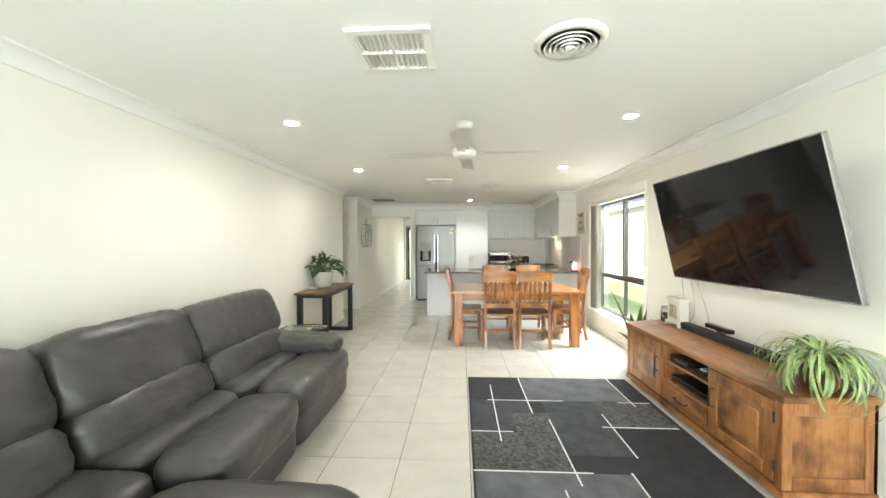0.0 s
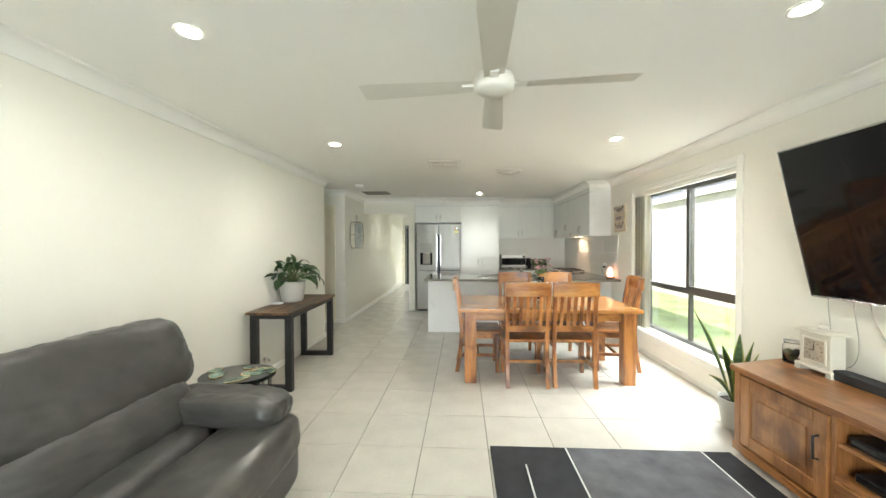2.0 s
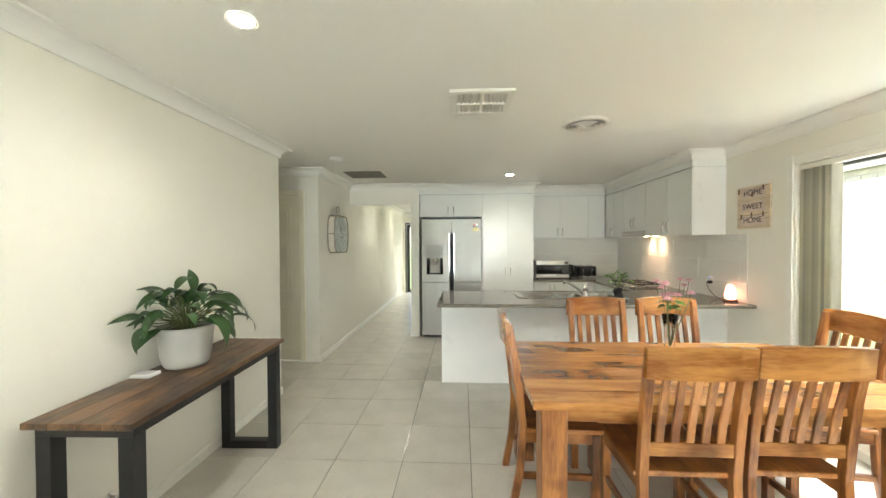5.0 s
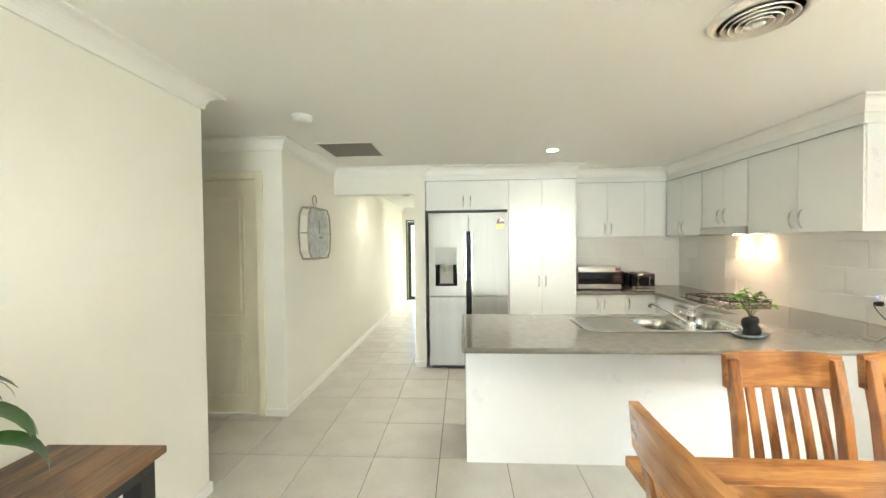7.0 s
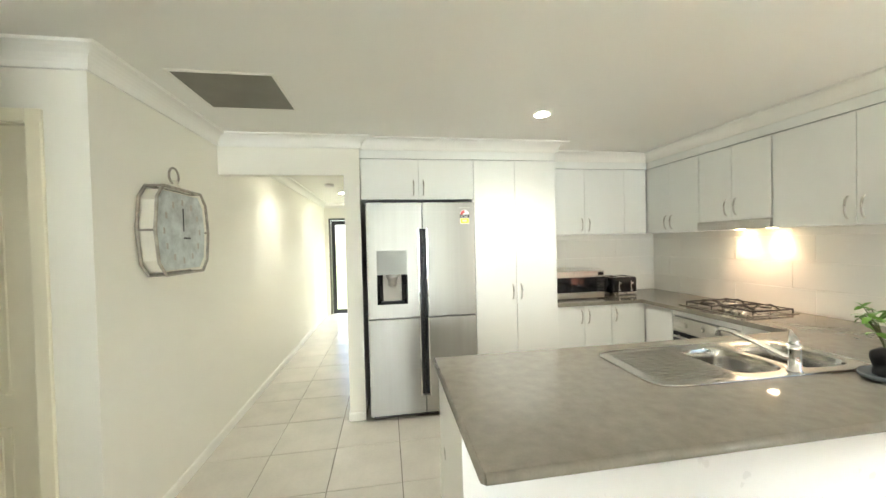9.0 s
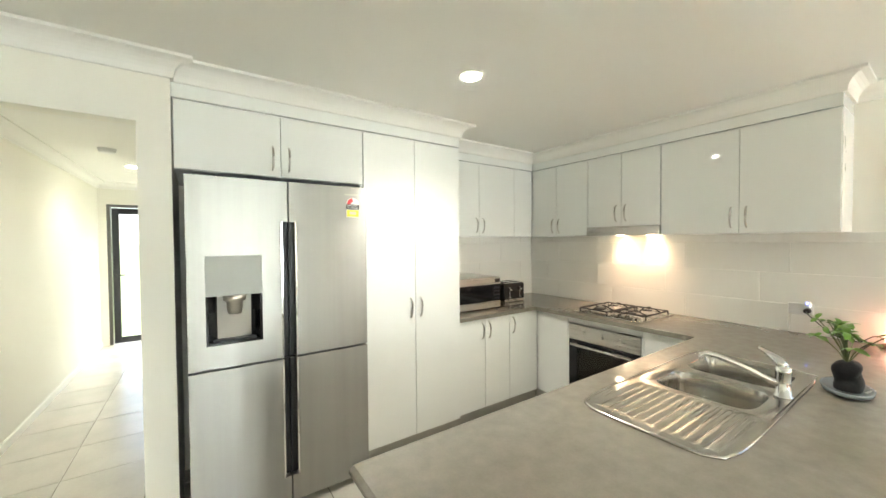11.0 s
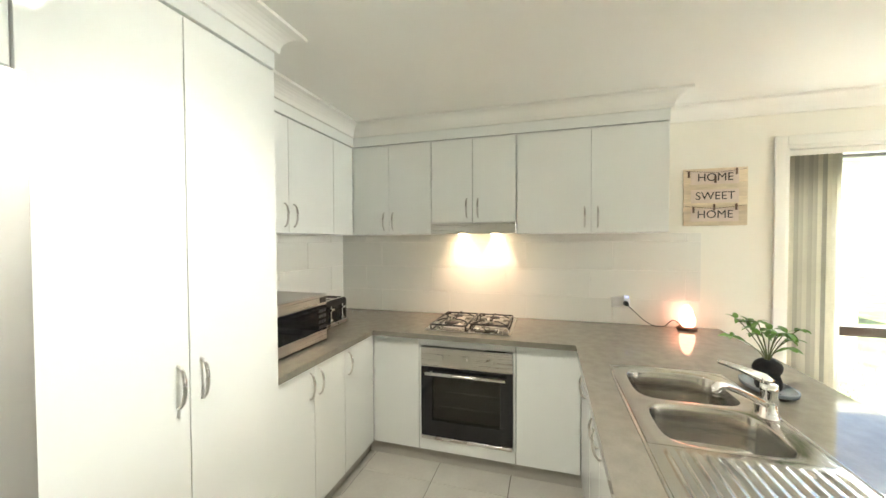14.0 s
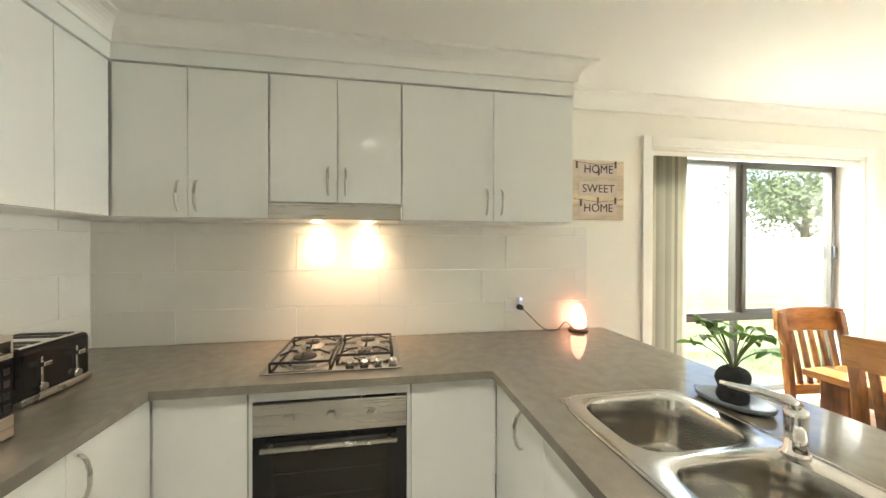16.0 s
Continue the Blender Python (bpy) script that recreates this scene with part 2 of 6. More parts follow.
FACE = mat("distressed_blue_white_paint", (0.52, 0.56, 0.55), 0.6, vary=0.3, scale=14, fine=50, bump=0.3)
CAGE = mat("aged_tin", (0.34, 0.31, 0.26), 0.5, 0.4, vary=0.4, scale=20, bump=0.4)
INK = mat("dark_ink", (0.02, 0.018, 0.016), 0.7)
SIGNW = mat("washed_timber_slat", (0.70, 0.59, 0.42), 0.75, vary=0.2, scale=6, fine=40, bump=0.3, stretch=(1, 1, 6), rand=0.12)
SIGNP = mat("pale_pink_paint", (0.66, 0.55, 0.47), 0.75, vary=0.1, scale=9)
PEG = mat("brown_peg", (0.12, 0.07, 0.04), 0.7)
WHITE = mat("white_plastic", (0.80, 0.80, 0.78), 0.35, vary=0.01, bump=0)
RED = mat("red_print", (0.6, 0.05, 0.05), 0.5, bump=0)
YEL = mat("yellow_print", (0.85, 0.70, 0.05), 0.5, bump=0)
MARBLE = mat("green_resin", (0.16, 0.24, 0.17), 0.08, vary=0.95, scale=11, fine=22, bump=0.0, rvary=0.03)
RESIN = mat("black_resin", (0.008, 0.014, 0.010), 0.08, vary=0.6, scale=4, bump=0.0, rvary=0.03)
GOLD = mat("gold_vein", (0.55, 0.42, 0.18), 0.3, 0.7, vary=0.2)
LAWN = mat("mown_lawn", (0.27, 0.34, 0.14), 0.9, vary=0.45, scale=2.2, fine=60, bump=0.8)
BRICK = mat("pale_brick", (0.68, 0.63, 0.55), 0.85, vary=0.12, scale=8, bump=0.3, rand=0.08)
MORTAR = mat("pale_mortar", (0.5, 0.47, 0.42), 0.95, vary=0.1)
ROOF = mat("grey_roof_sheet", (0.16, 0.16, 0.17), 0.5, 0.3, vary=0.1)
FENCE = mat("cream_steel_fence", (0.74, 0.72, 0.64), 0.5, vary=0.05)
TREE = mat("tree_leaf", (0.12, 0.18, 0.07), 0.6, vary=0.4, scale=3, rand=0.3)
BARK = mat("bark", (0.10, 0.075, 0.05), 0.9, vary=0.3, bump=0.8)
DOORP = mat("cream_door_paint", (0.83, 0.78, 0.61), 0.4, vary=0.015, bump=0.02)

# ---- building blocks ----
ORIGIN = {}


def thing(name, at, label, category, group="", kind=""):
    ob = new(name)
    ob.empty_display_size = 0.1
    ob.location = at
    ORIGIN[ob.name] = Vector(at)
    return tagged(ob, label, category, group, kind)


def part(name, bm, material, parent, label="", local=False):
    """Links bm as one mesh under parent. Its places are in the world unless local."""
    base = ORIGIN.get(parent.name, Vector())
    if not local:
        bmesh.ops.translate(bm, verts=bm.verts, vec=-base)
    me = bpy.data.meshes.new(name)
    bm.to_mesh(me)
    bm.free()
    me.materials.append(material)
    ob = new(name, me)
    ob.parent = parent
    ORIGIN[ob.name] = base
    return tagged(ob, label)


def mesh_of(name, bm, material):
    me = bpy.data.meshes.new(name)
    bm.to_mesh(me)
    bm.free()
    me.materials.append(material)
    return me


def child(name, me, parent, m, label=""):
    """One more part on a shared mesh, at the local pose m."""
    ob = new(name, me)
    ob.parent = parent
    ob.matrix_basis = m
    ORIGIN[ob.name] = ORIGIN.get(parent.name, Vector())
    return tagged(ob, label)


def solid(name, bm, material, label, category, kind="structure", group=""):
    me = bpy.data.meshes.new(name)
    bm.to_mesh(me)
    bm.free()
    me.materials.append(material)
    ob = new(name, me)
    ORIGIN[ob.name] = Vector()
    return tagged(ob, label, category, group, kind)


def B(*boxes, bevel=0.0, seg=1):
    """A bmesh of boxes (x0, x1, y0, y1, z0, z1) with bevelled edges."""
    out = bmesh.new()
    for x0, x1, y0, y1, z0, z1 in boxes:
        bm = bmesh.new()
        bmesh.ops.create_cube(bm, size=1, matrix=Matrix.Translation(((x0 + x1) / 2, (y0 + y1) / 2, (z0 + z1) / 2)) @ Matrix.Diagonal((abs(x1 - x0), abs(y1 - y0), abs(z1 - z0), 1)))
        if bevel:
            bmesh.ops.bevel(bm, geom=bm.edges[:], offset=min(bevel, 0.45 * min(abs(x1 - x0), abs(y1 - y0), abs(z1 - z0))), segments=seg, affect="EDGES", profile=0.5)
        merge(out, bm)
    return out


def merge(out, bm):
    me = bpy.data.meshes.new("tmp")
    bm.to_mesh(me)
    bm.free()
    out.from_mesh(me)
    bpy.data.meshes.remove(me)
    return out


def shade(bm):
    for f in bm.faces:
        f.smooth = True
    return bm


def cyl(p, q, r, r2=None, n=20, out=None):
    """A rod from p to q."""
    out = out or bmesh.new()
    p, q = Vector(p), Vector(q)
    bm = bmesh.new()
    m = Matrix.Translation((p + q) / 2) @ (q - p).to_track_quat("Z", "Y").to_matrix().to_4x4()
    bmesh.ops.create_cone(bm, cap_ends=True, segments=n, radius1=r, radius2=r if r2 is None else r2, depth=(q - p).length, matrix=m)
    for f in bm.faces:
        f.smooth = len(f.verts) == 4
    return merge(out, bm)


def lathe(profile, at=(0, 0, 0), n=32, caps=True):
    """A turned body from (radius, height) pairs."""
    bm = bmesh.new()
    rings = [[bm.verts.new((at[0] + r * math.cos(a), at[1] + r * math.sin(a), at[2] + h)) for a in (2 * math.pi * k / n for k in range(n))] for r, h in profile]
    for a, b in zip(rings, rings[1:]):
        for k in range(n):
            bm.faces.new((a[k], a[(k + 1) % n], b[(k + 1) % n], b[k])).smooth = True
    if caps and profile[0][0] > 1e-4:
        bm.faces.new(rings[0][::-1])
    if caps and profile[-1][0] > 1e-4:
        bm.faces.new(rings[-1])
    bmesh.ops.remove_doubles(bm, verts=bm.verts, dist=1e-5)
    return bm


def tube(points, r, n=8, out=None, ends=True):
    """A round bar along points."""
    out = out or bmesh.new()
    pts = [Vector(p) for p in points]
    rings, side = [], None
    for i, p in enumerate(pts):
        d = (pts[min(i + 1, len(pts) - 1)] - pts[max(i - 1, 0)]).normalized()
        if side is None:
            side = d.orthogonal().normalized()
        side = (side - d * side.dot(d)).normalized()
        up = d.cross(side)
        rr = r[i] if isinstance(r, (list, tuple)) else r
        rings.append([out.verts.new(p + rr * (math.cos(a) * side + math.sin(a) * up)) for a in (2 * math.pi * k / n for k in range(n))])
    for a, b in zip(rings, rings[1:]):
        for k in range(n):
            out.faces.new((a[k], a[(k + 1) % n], b[(k + 1) % n], b[k])).smooth = True
    if ends:
        out.faces.new(rings[0][::-1])
        out.faces.new(rings[-1])
    return out


def curve3(p0, p1, p2, p3, n=10):
    p0, p1, p2, p3 = map(Vector, (p0, p1, p2, p3))
    return [(1 - t) ** 3 * p0 + 3 * t * (1 - t) ** 2 * p1 + 3 * t * t * (1 - t) * p2 + t ** 3 * p3 for t in (k / n for k in range(n + 1))]


def prism(poly, z0, z1, bevel=0.0):
    """An upright prism over a plan polygon (counterclockwise)."""
    bm = bmesh.new()
    lo = [bm.verts.new((x, y, z0)) for x, y in poly]
    hi = [bm.verts.new((x, y, z1)) for x, y in poly]
    bm.faces.new(lo[::-1])
    bm.faces.new(hi)
    k = len(poly)
    for i in range(k):
        bm.faces.new((lo[i], lo[(i + 1) % k], hi[(i + 1) % k], hi[i]))
    if bevel:
        bmesh.ops.bevel(bm, geom=bm.edges[:], offset=bevel, segments=2, affect="EDGES")
    return bm


def pillow(x0, x1, y0, y1, z0, z1, power=5.0, cuts=11, wrinkle=0.006, seed=0, tilt=0.0, fine=0.0):
    """A stuffed, rounded block with soft creases; tilt leans it about y (degrees)."""
    bm = bmesh.new()
    bmesh.ops.create_cube(bm, size=2)
    bmesh.ops.subdivide_edges(bm, edges=bm.edges[:], cuts=cuts, use_grid_fill=True)
    c = Vector(((x0 + x1) / 2, (y0 + y1) / 2, (z0 + z1) / 2))
    h = Vector(((x1 - x0) / 2, (y1 - y0) / 2, (z1 - z0) / 2))
    turn = Matrix.Rotation(radians(tilt), 3, "Y")
    for v in bm.verts:
        p = v.co
        s = (abs(p.x) ** power + abs(p.y) ** power + abs(p.z) ** power) ** (1 / power)
        q = p / s
        w = Vector((q.x * h.x, q.y * h.y, q.z * h.z))
        k = noise.noise(Vector((w.x * 7 + seed * 3.7, w.y * 5, w.z * 7))) + 0.6 * noise.noise(Vector((w.x * 17, w.y * 9 + seed, w.z * 17))) - 0.7 * max(0.0, 1 - 5 * abs(noise.noise(Vector((w.x * 5, w.y * 4.5 + seed * 1.3, w.z * 6 + w.y * 5)))))
        if fine:
            u = noise.noise(Vector((w.x * 6 + seed, w.y * 3.1, w.z * 6)))
            k += fine * (0.5 - min(1.0, 7 * abs(noise.noise(Vector((w.x * 9 + w.y * 8 + u, w.y * 7 - w.z * 9 + seed * 2.1, w.z * 8 + u * 2))))))
        w += q.normalized() * k * wrinkle
        v.co = c + turn @ w
    return shade(bm)


def run_profile(points, profile, closed=False):
    """A moulding along a plan polyline with mitred corners; the profile's first number goes to the left of the line, its second up."""
    bm = bmesh.new()
    pts = [Vector((x, y)) for x, y in points]
    k = len(pts)
    rings = []
    for i, p in enumerate(pts):
        d0 = (p - pts[i - 1]).normalized() if (i or closed) else (pts[1] - p).normalized()
        d1 = (pts[(i + 1) % k] - p).normalized() if (i < k - 1 or closed) else d0
        n0, n1 = Vector((-d0.y, d0.x)), Vector((-d1.y, d1.x))
        s = (n0 + n1).normalized()
        s = s / max(0.2, s.dot(n0))
        rings.append([bm.verts.new((p.x + s.x * o, p.y + s.y * o, z)) for o, z in profile])
    pairs = list(zip(rings, rings[1:])) + ([(rings[-1], rings[0])] if closed else [])
    for a, b in pairs:
        for j in range(len(profile)):
            jj = (j + 1) % len(profile)
            bm.faces.new((a[j], b[j], b[jj], a[jj]))
    if not closed:
        bm.faces.new(rings[0])
        bm.faces.new(rings[-1][::-1])
    bmesh.ops.recalc_face_normals(bm, faces=bm.faces)
    return bm


def cells(xs, ys, keep, z0, z1):
    """A slab made of plan cells, with openings where keep is false."""
    bm = bmesh.new()
    V = {}

    def v(i, j, z):
        if (i, j, z) not in V:
            V[i, j, z] = bm.verts.new((xs[i], ys[j], z))
        return V[i, j, z]
    n, m = len(xs) - 1, len(ys) - 1
    on = {(i, j) for i in range(n) for j in range(m) if keep((xs[i] + xs[i + 1]) / 2, (ys[j] + ys[j + 1]) / 2)}
    for i, j in on:
        bm.faces.new((v(i, j, z1), v(i + 1, j, z1), v(i + 1, j + 1, z1), v(i, j + 1, z1)))
        bm.faces.new((v(i, j, z0), v(i, j + 1, z0), v(i + 1, j + 1, z0), v(i + 1, j, z0)))
        for (di, dj), (a, b) in {(-1, 0): ((i, j + 1), (i, j)), (1, 0): ((i + 1, j), (i + 1, j + 1)), (0, -1): ((i, j), (i + 1, j)), (0, 1): ((i + 1, j + 1), (i, j + 1))}.items():
            if (i + di, j + dj) not in on:
                bm.faces.new((v(*a, z0), v(*b, z0), v(*b, z1), v(*a, z1)))
    return bm


def leaf_mesh(name, length, width, droop, material, n=7, fold=0.25, tip=1.6):
    """A blade along +y that bends down, widest before the middle."""
    bm = bmesh.new()
    rows = []
    y = z = 0.0
    ang = 0.0
    for i in range(n + 1):
        t = i / n
        w = width * (math.sin(math.pi * min(1, t ** 0.8)) ** (1 / tip)) * 0.5 + 0.0012
        if i == n:
            w = 0.0008
        rows.append([bm.verts.new((-w, y, z + fold * w)), bm.verts.new((0, y, z)), bm.verts.new((w, y, z + fold * w))])
        ang = -droop * t
        y += length / n * math.cos(ang)
        z += length / n * math.sin(ang)
    for a, b in zip(rows, rows[1:]):
        bm.faces.new((a[0], a[1], b[1], b[0])).smooth = True
        bm.faces.new((a[1], a[2], b[2], b[1])).smooth = True
    return mesh_of(name, bm, material)


def lettering(name, text, size, m, material, parent, label="", depth=0.0015):
    cu = bpy.data.curves.new(name, "FONT")
    cu.body, cu.size, cu.extrude, cu.align_x, cu.align_y = text, size, depth, "CENTER", "CENTER"
    tmp = bpy.data.objects.new("tmp", cu)
    scene.collection.objects.link(tmp)
    bpy.context.view_layer.update()
    me = bpy.data.meshes.new_from_object(tmp.evaluated_get(bpy.context.evaluated_depsgraph_get()))
    bpy.data.objects.remove(tmp)
    me.name = name
    me.materials.clear()
    me.materials.append(material)
    ob = new(name, me)
    ob.parent = parent
    ob.matrix_basis = m
    return tagged(ob, label)

# ---- the shell ----
XW, XE, H = -2.02, 2.43, 2.40          # west and east wall faces, ceiling height
YS, YK, YH = -2.6, 9.2, 8.5            # south wall, kitchen back wall, head over the hall
WY0, WY1, WZ0, WZ1 = 4.10, 5.93, 0.29, 2.085   # east window opening

floor = solid("floor", B((-3.6, 2.75, -2.9, 13.7, -0.12, -0.004)), GROUT, "grey grout bed under large pale porcelain floor tiles", "floor")
solid("ceiling", B((-3.6, 2.75, -2.9, 13.7, H, H + 0.12)), CEIL, "flat off-white painted plasterboard ceiling", "ceiling")
wl = "cream painted plaster wall"
solid("wall_west", B((XW - 0.12, XW, YS - 0.1, 6.3, 0, H)), WALL, wl + " behind the sofa", "wall")
solid("wall_recess_south", B((-3.4, XW - 0.12, 6.18, 6.3, 0, H)), WALL, wl + " of the side passage", "wall")
solid("wall_recess_west", B((-3.5, -3.4, 6.18, 7.37, 0, H)), WALL, wl + " closing the side passage", "wall")
solid("wall_door", B((-3.4, -3.07, 7.25, 7.37, 0, H), (-2.25, XW, 7.25, 7.37, 0, H), (-3.07, -2.25, 7.25, 7.37, 2.07, H)), WALL, wl + " with an interior door opening", "wall")
solid("wall_hall_west", B((XW - 0.12, XW, 7.37, 13.5, 0, H)), WALL, wl + " running down the hallway", "wall")
solid("wall_hall_head", B((XW, -1.05, YH, YH + 0.1, 2.08, H)), WALL, wl + " over the hallway opening", "wall")
solid("wall_hall_east", B((-1.05, -0.92, YH, 13.4, 0, H)), WALL, wl + " between hallway and fridge", "wall")
solid("wall_hall_end", B((XW, -1.93, 13.4, 13.5, 0, H), (-1.08, -0.92, 13.4, 13.5, 0, H), (-1.93, -1.08, 13.4, 13.5, 2.08, H)), WALL, wl + " round the glazed entry door", "wall")
solid("wall_kitchen_back", B((-0.92, XE + 0.25, YK, YK + 0.12, 0, H)), WALL, wl + " behind the kitchen", "wall")
solid("wall_east", B((XE, XE + 0.25, YS - 0.1, WY0, 0, H), (XE, XE + 0.25, WY1, YK, 0, H), (XE, XE + 0.25, WY0, WY1, 0, WZ0), (XE, XE + 0.25, WY0, WY1, WZ1, H)), WALL, wl + " with the large window", "wall")
solid("wall_south", B((XW - 0.12, -1.5, YS - 0.12, YS, 0, H), (1.9, XE, YS - 0.12, YS, 0, H), (-1.5, 1.9, YS - 0.12, YS, 2.12, H)), WALL, wl + " with an assumed wide glazed opening", "wall")
for name, box in (("bulkhead_fridge", (-0.92, 0.87, 8.54, YK, 2.235, H)), ("bulkhead_back", (0.87, XE, 8.89, YK, 2.235, H)), ("bulkhead_east", (2.1, XE, 6.69, 8.89, 2.235, H))):
    solid(name, B(box, bevel=0.002), GLOSS, "white bulkhead above the kitchen cabinets", "bulkhead")

COVE = [(0, H), (0, H - 0.095), (0.014, H - 0.095), (0.016, H - 0.086)] + [(0.016 + 0.068 * (1 - math.cos(a)), H - 0.086 + 0.07 * math.sin(a)) for a in (radians(k) for k in (15, 30, 45, 60, 75, 90))] + [(0.094, H - 0.014), (0.094, H)]
room = [(XE, YS), (XE, 6.69), (2.1, 6.69), (2.1, 8.89), (0.87, 8.89), (0.87, 8.54), (-0.92, 8.54), (-0.92, YH), (XW, YH), (XW, 7.25), (-3.4, 7.25), (-3.4, 6.3), (XW, 6.3), (XW, YS)]
solid("cornice", run_profile(room, COVE, True), CEIL, "white coved plaster cornice round the ceiling", "cornice")
solid("cornice_hall", run_profile([(-1.05, YH + 0.1), (-1.05, 13.4), (XW, 13.4), (XW, YH + 0.1)], COVE, True), CEIL, "white coved plaster cornice in the hallway", "cornice")
SKIRT = [(0, 0), (0.013, 0), (0.013, 0.055), (0.008, 0.068), (0, 0.07)]
for k, run in enumerate([[(XW, YH), (XW, 7.25), (-2.19, 7.25)], [(-3.12, 7.25), (-3.4, 7.25), (-3.4, 6.3), (XW, 6.3), (XW, YS), (-1.56, YS)], [(1.96, YS), (XE, YS), (XE, 6.62)], [(-1.05, YH), (-1.05, 13.4)], [(XW, 13.4), (XW, YH)], [(-0.925, YH), (-1.05, YH)]]):
    solid("baseboard", run_profile(run, SKIRT), TRIM, "low white painted skirting board along the wall", "baseboard")

# east window: deep reveal, bronze frame, four lights
win = thing("window_1", (XE, 5.03, WZ0), "large bronze aluminium window with sliding upper sash over fixed lights", "window", kind="structure")
fx0, fx1 = 2.60, 2.66
zt = 0.885
part("window_frame", B((fx0, fx1, WY0, WY1, WZ0, WZ0 + 0.045), (fx0, fx1, WY0, WY1, WZ1 - 0.05, WZ1), (fx0, fx1, WY0, WY0 + 0.045, WZ0, WZ1), (fx0, fx1, WY1 - 0.045, WY1, WZ0, WZ1), (fx0 - 0.01, fx1, WY0, WY1, zt - 0.03, zt + 0.035), bevel=0.003), ALU, win, "bronze aluminium outer frame and transom")
part("mullion", B((fx0 - 0.005, fx1, 5.01, 5.065, zt + 0.03, WZ1), (fx0 + 0.01, fx1, 5.02, 5.05, WZ0, zt), bevel=0.003), ALU, win)
sash = part("sliding_sash", B((fx0 - 0.02, fx0 + 0.012, WY0 + 0.04, WY0 + 0.075, zt + 0.03, WZ1 - 0.04), (fx0 - 0.02, fx0 + 0.012, 4.985, 5.02, zt + 0.03, WZ1 - 0.04), (fx0 - 0.02, fx0 + 0.012, WY0 + 0.04, 5.02, zt + 0.03, zt + 0.06), (fx0 - 0.02, fx0 + 0.012, WY0 + 0.04, 5.02, WZ1 - 0.075, WZ1 - 0.04), bevel=0.002), ALU, win)
part("latch", B((fx0 - 0.045, fx0 - 0.02, WY0 + 0.045, WY0 + 0.07, 1.32, 1.42), bevel=0.006, seg=2), BLACKM, sash, "black window latch")
for y0, y1, z0, z1, x in ((WY0 + 0.07, 4.99, zt + 0.055, WZ1 - 0.07, fx0 - 0.005), (5.06, WY1 - 0.04, zt + 0.03, WZ1 - 0.045, fx0 + 0.03), (WY0 + 0.04, 5.025, WZ0 + 0.04, zt - 0.025, fx0 + 0.03), (5.045, WY1 - 0.04, WZ0 + 0.04, zt - 0.025, fx0 + 0.03)):
    p = part("pane", B((x, x + 0.005, y0, y1, z0, z1)), PANE, win, "clear window glass")
    p.visible_shadow = False
part("reveal", B((XE - 0.004, fx0, WY0 - 0.012, WY0 + 0.008, WZ0, WZ1), (XE - 0.004, fx0, WY1 - 0.008, WY1 + 0.012, WZ0, WZ1), (XE - 0.004, fx0, WY0, WY1, WZ1 - 0.008, WZ1 + 0.012)), TRIM, win, "white painted timber reveal")
part("window_sill", B((XE - 0.02, fx0, WY0 - 0.01, WY1 + 0.01, WZ0 - 0.015, WZ0 + 0.006), bevel=0.004), TRIM, win, "white painted sill")
part("architrave", B((XE - 0.018, XE - 0.001, WY0 - 0.075, WY0 - 0.012, WZ0 - 0.08, WZ1 + 0.075), (XE - 0.018, XE - 0.001, WY1 + 0.012, WY1 + 0.075, WZ0 - 0.08, WZ1 + 0.075), (XE - 0.018, XE - 0.001, WY0 - 0.012, WY1 + 0.012, WZ1 + 0.012, WZ1 + 0.075), (XE - 0.018, XE - 0.001, WY0 - 0.012, WY1 + 0.012, WZ0 - 0.08, WZ0 - 0.016), bevel=0.004), TRIM, win, "white painted architrave")

# vertical blind, drawn to one side
bl = thing("vertical_blind", (2.49, 5.8, WZ1), "beige fabric vertical blind stacked open beside the window", "blind")
part("head_rail", B((2.45, 2.495, WY0 + 0.01, WY1 - 0.01, WZ1 - 0.05, WZ1 - 0.01), bevel=0.004), TRIM, bl, "white head rail")
for k in range(11):
    bm = bmesh.new()
    y = 5.90 - k * 0.024
    for z in (0.32, WZ1 - 0.05):
        for j in range(5):
            t = j / 4 - 0.5
            bm.verts.new((2.475 + 0.088 * t, y + 0.012 * math.cos(math.pi * t) + 0.012 * t, z))
    bm.verts.ensure_lookup_table()
    for j in range(4):
        bm.faces.new((bm.verts[j], bm.verts[j + 1], bm.verts[j + 6], bm.verts[j + 5])).smooth = True
    bmesh.ops.solidify(bm, geom=bm.faces[:], thickness=0.0012)
    part("slat", bm, BLIND, bl)

# unseen glazed sliding door behind the start of the walk, assumed from reflections
sd = thing("door_3", (0.2, YS, 0), "unseen assumed wide aluminium framed sliding glass door in the south wall", "door", kind="structure")
part("door_frame", B((-1.5, 1.9, YS - 0.1, YS - 0.02, 2.06, 2.12), (-1.5, 1.9, YS - 0.1, YS - 0.02, 0, 0.04), (-1.5, -1.44, YS - 0.1, YS - 0.02, 0.04, 2.06), (1.84, 1.9, YS - 0.1, YS - 0.02, 0.04, 2.06), (0.17, 0.23, YS - 0.1, YS - 0.02, 0.04, 2.06), bevel=0.003), ALU, sd)
for x0, x1 in ((-1.44, 0.17), (0.23, 1.84)):
    part("pane", B((x0, x1, YS - 0.065, YS - 0.06, 0.04, 2.06)), PANE, sd).visible_shadow = False

